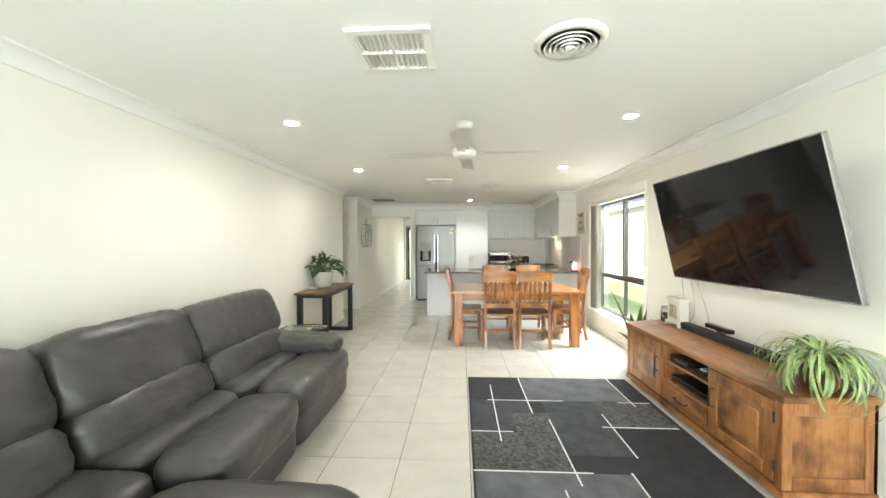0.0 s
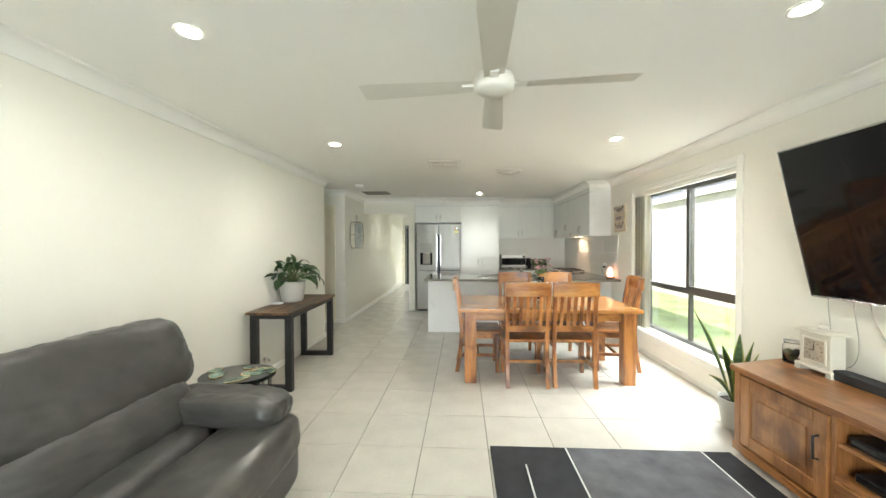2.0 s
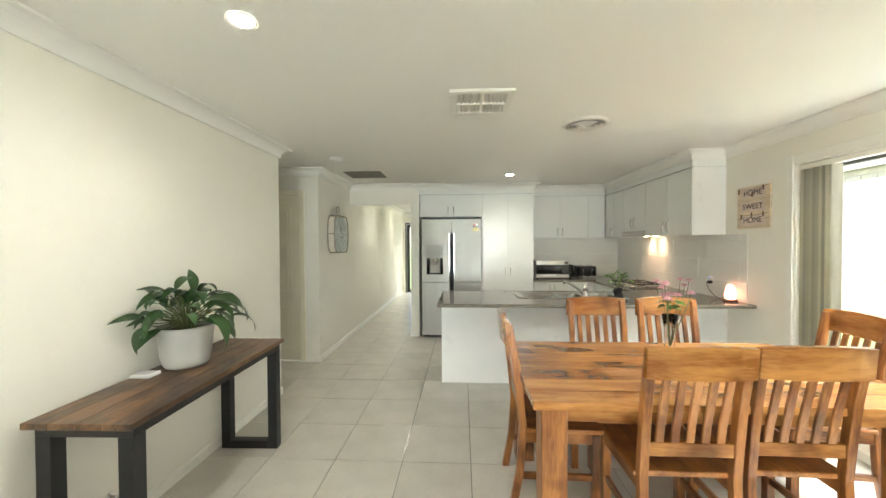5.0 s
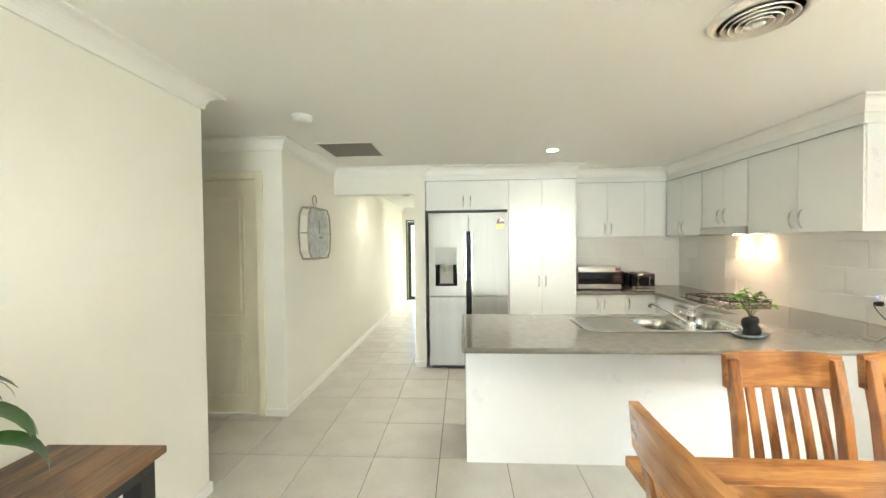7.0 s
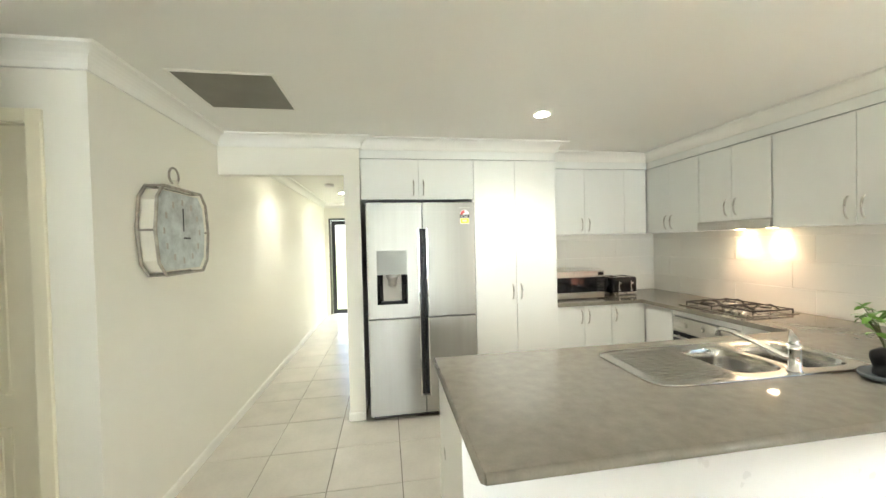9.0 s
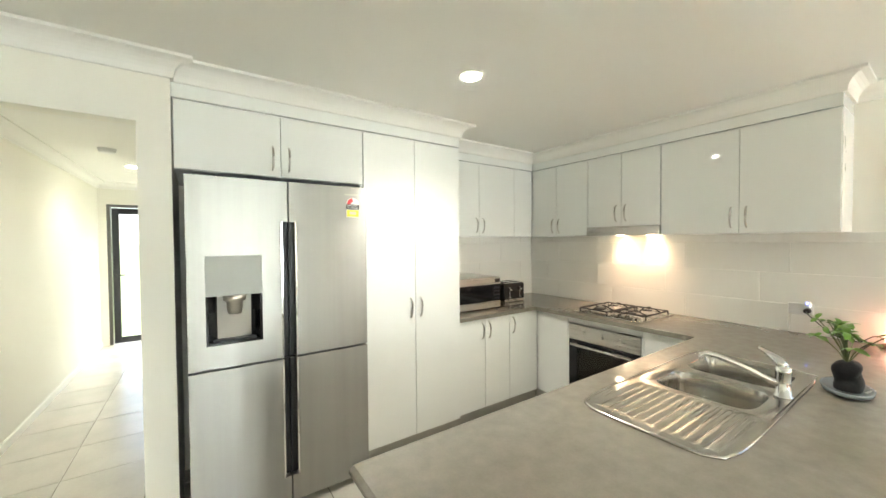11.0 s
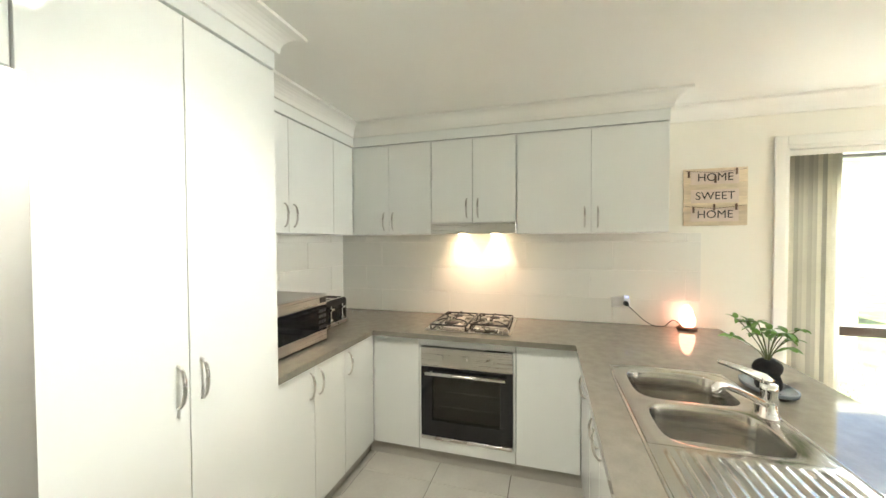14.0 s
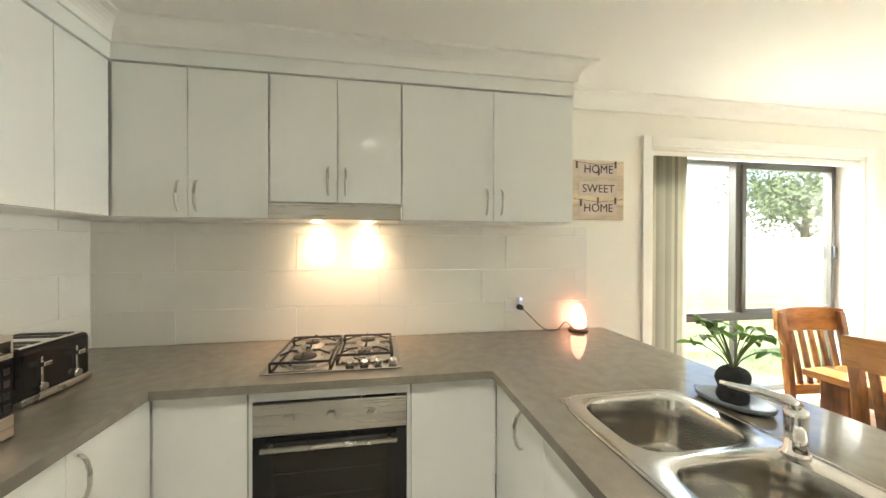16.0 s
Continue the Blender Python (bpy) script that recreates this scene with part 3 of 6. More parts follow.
# interior door in the side passage
d1 = thing("door_1", (-2.66, 7.25, 0), "closed cream moulded two-panel interior door", "door", kind="structure")
leafp = part("door_leaf", B((-3.06, -2.26, 7.275, 7.31, 0.008, 2.06), bevel=0.002), DOORP, d1)
for z0, z1 in ((0.16, 0.72), (0.86, 1.93)):
    for a, b in (((-2.94, -2.925), (z0, z1)), ((-2.395, -2.38), (z0, z1)), ((-2.925, -2.395), (z0, z0 + 0.015)), ((-2.925, -2.395), (z1 - 0.015, z1))):
        part("panel_mould", B((a[0], a[1], 7.268, 7.276, b[0], b[1]), bevel=0.004), DOORP, leafp)
    part("door_panel", B((-2.90, -2.42, 7.27, 7.276, z0 + 0.045, z1 - 0.045), bevel=0.004), DOORP, leafp)
part("door_frame", B((-3.07, -3.062, 7.25, 7.37, 0, 2.068), (-2.258, -2.25, 7.25, 7.37, 0, 2.068), (-3.07, -2.25, 7.25, 7.37, 2.062, 2.07)), DOORP, d1)
part("architrave", B((-3.125, -3.066, 7.232, 7.249, 0, 2.125), (-2.254, -2.192, 7.232, 7.249, 0, 2.125), (-3.066, -2.254, 7.232, 7.249, 2.066, 2.125), bevel=0.004), DOORP, d1)
hb = cyl((-2.98, 7.274, 1.04), (-2.98, 7.262, 1.04), 0.026)
tube([(-2.98, 7.27, 1.04), (-2.98, 7.225, 1.04), (-2.965, 7.218, 1.04), (-2.87, 7.218, 1.04)], 0.009, out=hb)
part("door_handle", hb, NICKEL, leafp, "satin nickel lever handle")

# glazed entry door at the end of the hall
d2 = thing("door_2", (-1.5, 13.4, 0), "dark framed glass entry door at the end of the hallway", "door", kind="structure")
part("door_frame", B((-1.93, -1.89, 13.4, 13.5, 0, 2.08), (-1.12, -1.08, 13.4, 13.5, 0, 2.08), (-1.89, -1.12, 13.4, 13.5, 2.04, 2.08), bevel=0.003), ALU, d2)
dl = part("door_leaf", B((-1.88, -1.80, 13.43, 13.47, 0.01, 2.03), (-1.21, -1.13, 13.43, 13.47, 0.01, 2.03), (-1.80, -1.21, 13.43, 13.47, 0.01, 0.10), (-1.80, -1.21, 13.43, 13.47, 1.94, 2.03), bevel=0.004), DARK, d2)
part("pane", B((-1.80, -1.21, 13.447, 13.453, 0.10, 1.94)), PANE, dl).visible_shadow = False
hb = cyl((-1.84, 13.43, 1.03), (-1.84, 13.38, 1.03), 0.012)
tube([(-1.84, 13.385, 1.03), (-1.74, 13.385, 1.03)], 0.009, out=hb)
part("door_handle", hb, BLACKM, dl, "black lever handle")


# ---- on the ceiling ----
def downlight(x, y):
    t = thing("downlight", (x, y, H), "lit round white recessed downlight in the ceiling", "ceiling light", "recessed downlights")
    part("trim_ring", lathe([(0.058, -0.004), (0.062, -0.012), (0.046, -0.010), (0.044, -0.001)], (x, y, H), 32, False), TRIM, t)
    part("lens", lathe([(0.0, -0.005), (0.045, -0.005)], (x, y, H)), LED, t, "glowing frosted lens")


for dx, dy in DOWNLIGHTS:
    downlight(dx, dy)


def square_vent(x, y, s=0.40):
    t = thing("ceiling_vent", (x, y, H), "square white plastic evaporative cooling vent with slats", "ceiling vent", "cooling vents")
    a = s / 2
    part("backing", B((x - a + 0.02, x + a - 0.02, y - a + 0.02, y + a - 0.02, H - 0.004, H - 0.002)), VENT_IN, t, "grey duct opening")
    part("frame", B((x - a, x + a, y - a, y - a + 0.04, H - 0.018, H - 0.001), (x - a, x + a, y + a - 0.04, y + a, H - 0.018, H - 0.001), (x - a, x - a + 0.04, y - a + 0.04, y + a - 0.04, H - 0.018, H - 0.001), (x + a - 0.04, x + a, y - a + 0.04, y + a - 0.04, H - 0.018, H - 0.001), (x - 0.008, x + 0.008, y - a + 0.04, y + a - 0.04, H - 0.022, H - 0.003), (x - a + 0.04, x + a - 0.04, y - 0.008, y + 0.008, H - 0.022, H - 0.003), bevel=0.003), VENT, t)
    me = None
    for qx in (-1, 1):
        for k in range(6):
            px = x + qx * (0.030 + k * 0.0245)
            if me is None:
                bm = B((-0.0095, 0.0095, -a + 0.042, a - 0.042, -0.002, 0.002))
                bmesh.ops.rotate(bm, verts=bm.verts, cent=(0, 0, 0), matrix=Matrix.Rotation(radians(38), 3, "Y"))
                me = mesh_of("slat", bm, VENT)
            child("slat", me, t, pose(px - x, 0, -0.012, 0, 0 if qx > 0 else 180, 0))


square_vent(-0.12, 1.48)
square_vent(-0.115, 5.29)


def round_vent(x, y):
    t = thing("round_diffuser", (x, y, H), "round white ceiling air diffuser with concentric rings", "ceiling vent", "round diffusers")
    part("backing", lathe([(0.0, -0.003), (0.15, -0.003)], (x, y, H)), VENT_IN, t, "grey duct opening")
    part("flange", lathe([(0.172, -0.001), (0.172, -0.006), (0.158, -0.018), (0.138, -0.022), (0.136, -0.006)], (x, y, H), 40, False), VENT, t)
    for r in (0.112, 0.088, 0.064, 0.040):
        part("ring", lathe([(r + 0.012, -0.028 - (0.12 - r) * 0.12), (r + 0.010, -0.031 - (0.12 - r) * 0.12), (r - 0.008, -0.012), (r - 0.007, -0.008), (r + 0.012, -0.028 - (0.12 - r) * 0.12)], (x, y, H), 36, False), VENT, t)
    part("hub", lathe([(0.0, -0.046), (0.018, -0.044), (0.024, -0.036), (0.02, -0.02)], (x, y, H)), VENT, t)


round_vent(0.745, 1.45)
round_vent(0.72, 5.77)
rv = thing("return_air_grille", (-1.53, 7.64, H), "flat grey return air grille set in the ceiling", "ceiling vent")
part("mesh_panel", B((-1.775, -1.285, 7.41, 7.89, H - 0.006, H - 0.001)), mat("grey_filter_mesh", (0.24, 0.23, 0.19), 0.8, vary=0.1, fine=400, bump=0.4), rv)
part("frame", B((-1.79, -1.775, 7.395, 7.905, H - 0.01, H - 0.001), (-1.285, -1.27, 7.395, 7.905, H - 0.01, H - 0.001), (-1.775, -1.285, 7.395, 7.41, H - 0.01, H - 0.001), (-1.775, -1.285, 7.89, 7.905, H - 0.01, H - 0.001), bevel=0.002), VENT, rv)
for x, y in ((-1.6, 6.73), (-1.52, 10.9)):
    t = thing("smoke_alarm", (x, y, H), "round white smoke alarm on the ceiling", "smoke alarm", "smoke alarms")
    part("base", lathe([(0.07, -0.001), (0.07, -0.014)], (x, y, H)), WHITE, t)
    part("cover", lathe([(0.064, -0.014), (0.062, -0.03), (0.045, -0.04), (0.0, -0.042)], (x, y, H)), WHITE, t)

# ceiling fan
FX, FY = 0.245, 2.60
fan = thing("ceiling_fan", (FX, FY, H), "white four-blade ceiling fan at rest on a short rod", "ceiling fan")
part("canopy", lathe([(0.0, 0), (0.07, -0.002), (0.068, -0.03), (0.03, -0.055), (0.014, -0.058)], (FX, FY, H)), FAN, fan)
part("downrod", cyl((FX, FY, 2.17), (FX, FY, 2.36), 0.012), FAN, fan)
part("motor_housing", lathe([(0.012, 2.215), (0.05, 2.21), (0.088, 2.19), (0.095, 2.165), (0.092, 2.135), (0.07, 2.118), (0.0, 2.113)], (FX, FY, 0)), FAN, fan)
bm = bmesh.new()
for i in range(9):
    t = i / 8
    x = 0.10 + 0.53 * t
    w = 0.045 + 0.022 * t if i < 8 else 0.060
    tw = radians(9)
    for s in (-1, 1):
        bm.verts.new((x, s * w * math.cos(tw), s * w * math.sin(tw)))
bm.verts.ensure_lookup_table()
for i in range(8):
    bm.faces.new((bm.verts[2 * i], bm.verts[2 * i + 2], bm.verts[2 * i + 3], bm.verts[2 * i + 1]))
bmesh.ops.solidify(bm, geom=bm.faces[:], thickness=0.006)
BLADE = mesh_of("blade", bm, FAN)
for k in range(4):
    b = child("blade", BLADE, fan, pose(0, 0, 2.15 - H, 0, 0, -4 + 90 * k))
    b2 = B((0.07, 0.15, -0.02, 0.02, -0.006, 0.004), bevel=0.004)
    child("blade_arm", mesh_of("blade_arm", b2, FAN), b, Matrix())

# ---- living area ----
# recliner lounge with a chaise
sofa = thing("sofa", (-1.4, 1.4, 0), "charcoal grey leather recliner lounge with a chaise end", "sofa")
part("base", B((-1.92, -0.98, -0.55, 2.98, 0.03, 0.24), (-1.0, -0.30, -0.25, 1.12, 0.03, 0.24), bevel=0.03, seg=2), LEATHER, sofa)
mods = [(1.955, 2.98), (1.145, 1.95)]
for k, (y0, y1) in enumerate(mods):
    part("footrest", pillow(-1.12, -0.85, y0 + 0.004, y1 - 0.004, 0.05, 0.285, 9, 15, 0.003, k, 0, 0.5), LEATHER, sofa)
    part("seat_front", pillow(-1.21, -0.80, y0, y1, 0.24, 0.475, 4.2, 27, 0.004, k + 5, 0, 0.9), LEATHER, sofa)
    part("seat_cushion", pillow(-1.66, -1.195, y0, y1 if k else 2.80, 0.20, 0.487, 5.0, 27, 0.004, k + 9, 0, 0.9), LEATHER, sofa)
part("chaise_seat", pillow(-1.05, -0.135, 0.20, 1.14, 0.16, 0.465, 5, 23, 0.004, 21, 0, 0.8), LEATHER, sofa)
part("chaise_front", pillow(-0.95, -0.15, 0.21, 1.12, 0.04, 0.27, 8, 11, 0.003, 22), LEATHER, sofa)
part("seat_cushion", pillow(-1.62, -1.045, 0.20, 1.14, 0.20, 0.475, 6, 21, 0.006, 24, 0, 0.8), LEATHER, sofa)
part("seat_cushion", pillow(-1.62, -0.85, -0.62, 0.19, 0.18, 0.47, 5, 15, 0.006, 25), LEATHER, sofa)
for k, (y0, y1) in enumerate(((1.955, 2.89), (1.115, 1.95), (0.20, 1.11), (-0.62, 0.195))):
    part("lumbar_cushion", pillow(-1.79, -1.365, y0 - 0.004, y1 + 0.004, 0.36, 0.655, 4.4, 27, 0.005, k + 30, -20, 1.2), LEATHER, sofa)
    part("back_cushion", pillow(-1.88, -1.475, y0 - 0.008, y1 + (0.10 if k == 0 else 0.008), 0.545, 0.99, 4.8, 33, 0.0045, k + 40, -21, 1.3), LEATHER, sofa)
part("back_panel", B((-1.99, -1.80, -0.62, 2.80, 0.05, 0.86), bevel=0.04, seg=3), LEATHER, sofa)
part("armrest", pillow(-1.55, -0.88, 2.70, 3.0, 0.44, 0.60, 4.8, 23, 0.007, 50, 3, 1.0), LEATHER, sofa)
part("arm_side", pillow(-1.90, -0.96, 2.83, 3.0, 0.05, 0.50, 9, 9, 0.003, 51), LEATHER, sofa)

# resin-topped wire side table
ST = (-1.40, 3.22)
st = thing("side_table", (*ST, 0), "small oval wire side table with green and black resin top", "side table")
def oval(a, b, n=40, wob=0.0, seed=0, turn=0.0):
    out = []
    for k in range(n):
        t = 2 * math.pi * k / n
        r = 1 + wob * noise.noise(Vector((math.cos(t) * 1.5 + seed, math.sin(t) * 1.5, 0.3)))
        x, y = a * r * math.cos(t), b * r * math.sin(t)
        out.append((ST[0] + x * math.cos(turn) - y * math.sin(turn), ST[1] + x * math.sin(turn) + y * math.cos(turn)))
    return out
top = part("tabletop", prism(oval(0.235, 0.185, turn=radians(10)), 0.535, 0.56, 0.006), RESIN, st, "black resin top")
for dx, dy, a, b, s in ((0.10, 0.02, 0.085, 0.05, 1), (-0.12, -0.03, 0.07, 0.045, 2), (0.02, 0.11, 0.06, 0.03, 3), (0.06, -0.10, 0.07, 0.035, 4), (0.18, 0.06, 0.05, 0.05, 5), (-0.19, 0.05, 0.04, 0.05, 6)):
    poly = [(x + dx, y + dy) for x, y in oval(a, b, 28, 0.5, s, s)]
    part("resin_pool", prism(poly, 0.5605, 0.563), MARBLE, top, "marbled green resin pool")
    part("gold_vein", tube([(x, y, 0.563) for x, y in poly[2:19]], 0.0022, 5), GOLD, top, "gold vein")
part("wire_hoop", tube([(x, y, 0.005) for x, y in oval(0.17, 0.13) + oval(0.17, 0.13)[:1]], 0.005, 6), BSTEEL, st)
wb = tube([(x, y, 0.53) for x, y in oval(0.21, 0.165, turn=radians(10))], 0.004, 6)
part("wire_hoop", wb, BSTEEL, st)
for k in range(18):
    t = 2 * math.pi * k / 18
    part("wire", cyl((ST[0] + 0.21 * math.cos(t), ST[1] + 0.165 * math.sin(t), 0.535), (ST[0] + 0.17 * math.cos(t + 0.25), ST[1] + 0.13 * math.sin(t + 0.25), 0.005), 0.003, n=6), BSTEEL, st)

# console table and its plant
CZ = 0.77
con = thing("console_table", (-1.76, 4.85, 0), "narrow console table with dark timber top and black steel legs", "console table")
for k in range(4):
    x = -1.995 + k * 0.112
    part("board", B((x, x + 0.1105, 4.22, 5.48, CZ - 0.026, CZ), bevel=0.002), WALNUT, con, "dark reclaimed timber board")
part("apron", B((-1.965, -1.56, 4.245, 4.30, CZ - 0.066, CZ - 0.026), (-1.965, -1.56, 5.385, 5.44, CZ - 0.066, CZ - 0.026), (-1.965, -1.925, 4.30, 5.385, CZ - 0.066, CZ - 0.026), (-1.60, -1.56, 4.30, 5.385, CZ - 0.066, CZ - 0.026), bevel=0.002), BSTEEL, con)
for y in (4.245, 5.38):
    for x in (-1.965, -1.625):
        part("leg", B((x, x + 0.065, y, y + 0.06, 0.0, CZ - 0.066), bevel=0.002), BSTEEL, con)
    part("foot_rail", B((-1.90, -1.625, y, y + 0.06, 0.0, 0.055), bevel=0.002), BSTEEL, con)
con.rotation_euler.z = radians(1.5)


def leafy(plant, me_list, n, at, height, spread, lean, seed, scale=(0.75, 1.15)):
    rnd = random.Random(seed)
    for k in range(n):
        a = rnd.uniform(0, 2 * math.pi)
        up = rnd.uniform(*lean)
        r = rnd.uniform(0.0, spread)
        m = Matrix.Translation((at[0] + r * math.cos(a), at[1] + r * math.sin(a), at[2] + rnd.uniform(*height))) @ Matrix.Rotation(a - math.pi / 2, 4, "Z") @ Matrix.Rotation(radians(up), 4, "X") @ Matrix.Rotation(radians(rnd.uniform(-25, 25)), 4, "Y")
        child("leaf", rnd.choice(me_list), plant, m @ Matrix.Scale(rnd.uniform(*scale), 4))


PX, PY, PZ = -1.845, 4.90, CZ
lily = thing("potted_plant", (PX, PY, PZ), "dark green peace lily in a pale grey pot", "plant")
part("pot", lathe([(0.0, 0.0), (0.088, 0.0), (0.104, 0.006), (0.114, 0.02), (0.124, 0.06), (0.139, 0.215), (0.142, 0.232), (0.134, 0.234), (0.128, 0.2), (0.0, 0.195)], (PX, PY, PZ)), POT_WHITE, lily, "pale grey tapered pot")
part("soil", lathe([(0.129, 0.202), (0.06, 0.212), (0.0, 0.21)], (PX, PY, PZ)), SOIL, lily)
LILIES = [leaf_mesh("leaf", L, w, d, LILY, 9, 0.3, 1.0) for L, w, d in ((0.17, 0.050, 1.5), (0.20, 0.056, 2.0), (0.14, 0.043, 1.0), (0.185, 0.044, 2.5))]
rnd = random.Random(31)
for k in range(58):
    a = 2.39996 * k + rnd.uniform(-0.4, 0.4)
    f = (k + 0.5) / 58
    r, h = 0.04 + 0.17 * f ** 0.8 * rnd.uniform(0.75, 1.2), 0.40 - 0.13 * f + rnd.uniform(-0.05, 0.045)
    s_ = Vector((PX + 0.05 * math.cos(a) * f, PY + 0.05 * math.sin(a) * f, PZ + 0.205))
    e_ = Vector((max(PX + r * math.cos(a), XW + 0.06), PY + r * math.sin(a), PZ + h))
    part("stem", tube(curve3(s_, s_ + Vector((0, 0, 0.08)), e_ - Vector((0.03 * math.cos(a), 0.03 * math.sin(a), 0.02)), e_, 5), 0.0028, 5), STEM, lily)
    turn = a if math.cos(a) > -0.3 else (math.pi / 2 if math.sin(a) > 0 else -math.pi / 2)
    m = Matrix.Translation(e_ - Vector((PX, PY, PZ))) @ Matrix.Rotation(turn - math.pi / 2 + rnd.uniform(-0.3, 0.3), 4, "Z") @ Matrix.Rotation(radians(58 - 50 * f + rnd.uniform(-18, 18)), 4, "X") @ Matrix.Rotation(radians(rnd.uniform(-35, 35)), 4, "Y")
    child("leaf", rnd.choice(LILIES), lily, m @ Matrix.Scale(rnd.uniform(0.9, 1.4), 4))
ph = thing("phone", (-1.95, 4.72, CZ), "small white charging box beside the plant pot", "box")
part("body", B((-1.985, -1.875, 4.68, 4.76, CZ, CZ + 0.018), bevel=0.005, seg=2), WHITE, ph)
gt = thing("gas_outlet", (-2.02, 4.60, 0.2), "small chrome gas bayonet outlet on the wall", "gas outlet")
part("plate", cyl((-2.019, 4.60, 0.2), (-2.008, 4.60, 0.2), 0.028), CHROME, gt)
part("nozzle", tube([(-2.01, 4.60, 0.2), (-1.97, 4.60, 0.2), (-1.95, 4.59, 0.185)], 0.012), CHROME, gt)

# rug
RX0, RX1, RY0, RY1 = 0.285, 1.895, 1.05, 3.42
rug = thing("rug", (1.09, 2.2, 0), "rectangular black and grey block pattern rug with white lines", "rug")
part("rug_base", B((RX0, RX1, RY0, RY1, 0.0, 0.010), bevel=0.003), RUG_BLACK, rug, "black pile with bound edge")
def block(x0, x1, y0, y1, m, lab):
    part("block", B((x0, x1, y0, y1, 0.009, 0.0118)), m, rug, lab)
block(0.81, 1.70, 2.875, 3.41, RUG_MID, "mid grey block")
block(0.30, 0.63, 2.34, 2.64, RUG_DARK, "charcoal block")
block(0.30, 0.50, 2.64, 2.87, RUG_DARK, "charcoal block")
block(0.50, 0.79, 2.64, 2.865, RUG_DARK, "charcoal block")
block(0.63, 0.92, 2.34, 2.635, RUG_MELANGE, "mottled grey block")
block(0.30, 0.91, 1.88, 2.33, RUG_MELANGE, "mottled grey block")
block(0.30, 1.25, 1.06, 1.865, RUG_MID, "mid grey block")
block(0.92, 1.36, 2.05, 2.87, RUG_DARK, "charcoal block")
block(1.36, 1.85, 2.435, 2.86, RUG_MELANGE, "mottled charcoal block")
for x0, x1, y0, y1 in ((0.493, 0.503, 2.20, 3.21), (0.796, 0.806, 2.63, 3.41), (0.45, 1.11, 2.865, 2.875), (0.29, 0.60, 2.328, 2.338), (0.908, 0.918, 1.75, 2.53), (0.29, 1.02, 1.863, 1.875), (1.358, 1.368, 2.04, 2.64), (1.288, 1.85, 2.423, 2.434), (1.698, 1.708, 2.785, 3.41), (1.585, 1.86, 2.851, 2.861), (1.248, 1.258, 1.3, 1.88), (0.80, 0.81, 1.2, 1.71)):
    part("line", B((x0, x1, y0, y1, 0.0095, 0.0128)), RUG_WHITE, rug, "woven white line")

# television, hung tilted forward
tv = thing("television", (2.30, 2.53, 1.55), "large flat black television hung tilted on the wall", "television")
TVM = Matrix.Translation((2.26, 2.53, 1.543)) @ Matrix.Rotation(radians(-13.4), 4, "Y")
def tvpart(name, bm, m, lab=""):
    bmesh.ops.transform(bm, matrix=TVM, verts=bm.verts)
    return part(name, bm, m, tv, lab)
tvpart("housing", B((0.0, 0.012, -0.832, 0.832, -0.47, 0.47), (0.012, 0.05, -0.5, 0.5, -0.4, 0.25), bevel=0.005, seg=2), BLACKM)
tvpart("bezel", B((-0.012, 0.02, -0.845, 0.845, 0.472, 0.482), (-0.012, 0.02, -0.845, 0.845, -0.482, -0.472), (-0.012, 0.02, -0.845, -0.837, -0.472, 0.472), (-0.012, 0.02, 0.837, 0.845, -0.472, 0.472), bevel=0.002), SILVER, "thin silver bezel")
tvpart("screen", B((-0.008, 0.0, -0.837, 0.837, -0.472, 0.472)), SCREEN, "dark reflective screen")
part("wall_bracket", B((2.36, 2.429, 2.2, 2.86, 1.45, 1.6), (2.29, 2.4, 2.3, 2.34, 1.5, 1.54), (2.29, 2.4, 2.72, 2.76, 1.5, 1.54)), BLACKM, tv)
for k, (a, b) in enumerate((((2.38, 3.28, 1.10), (2.40, 3.36, 0.62)), ((2.38, 3.05, 1.09), (2.40, 2.98, 0.62)), ((2.36, 3.12, 1.09), (2.40, 3.2, 0.66)))):
    c = thing("power_cable", a, "thin grey cable hanging from the television", "cable", "television cables")
    part("cord", tube(curve3(a, (2.41, a[1] + 0.06, 0.98), (2.42, b[1] - 0.12, 0.72), b, 14), 0.0035, 6), KICK, c)

# timber media unit
UX0, UX1, UY0, UY1, UZ = 1.93, 2.41, 1.65, 3.43, 0.60
mu = thing("tv_unit", (2.2, 2.54, 0), "amber stained timber media unit with panelled doors and open shelves", "media unit")
def plan(o):
    return [(UX0 - o, UY0 - o), (UX1, UY0 - o), (UX1, UY1 + 0.15 + o), (UX0 - o, UY1 + o)]
part("top", prism(plan(0.022), UZ - 0.036, UZ, 0.006), UNIT_Y, mu)
part("plinth", prism(plan(0.010), 0.035, 0.085, 0.004), UNIT_Y, mu)
part("back", B((UX1 - 0.02, UX1 - 0.002, UY0, UY1, 0.085, UZ - 0.036)), UNIT_Y, mu)
part("bottom", prism(plan(-0.02), 0.085, 0.105), UNIT_Y, mu)
for y in (2.235, 2.80):
    part("divider", B((UX0 + 0.01, UX1 - 0.02, y - 0.012, y + 0.012, 0.10, UZ - 0.036), bevel=0.002), UNIT_Z, mu)
for y in (UY0, UY1 - 0.05):
    part("corner_post", B((UX0 - 0.004, UX0 + 0.05, y, y + 0.05, 0.085, UZ - 0.036), bevel=0.004), UNIT_Z, mu)
ep = part("end_panel", B((UX0 + 0.05, UX1, UY0 + 0.008, UY0 + 0.026, 0.085, UZ - 0.036)), UNIT_Z, mu)
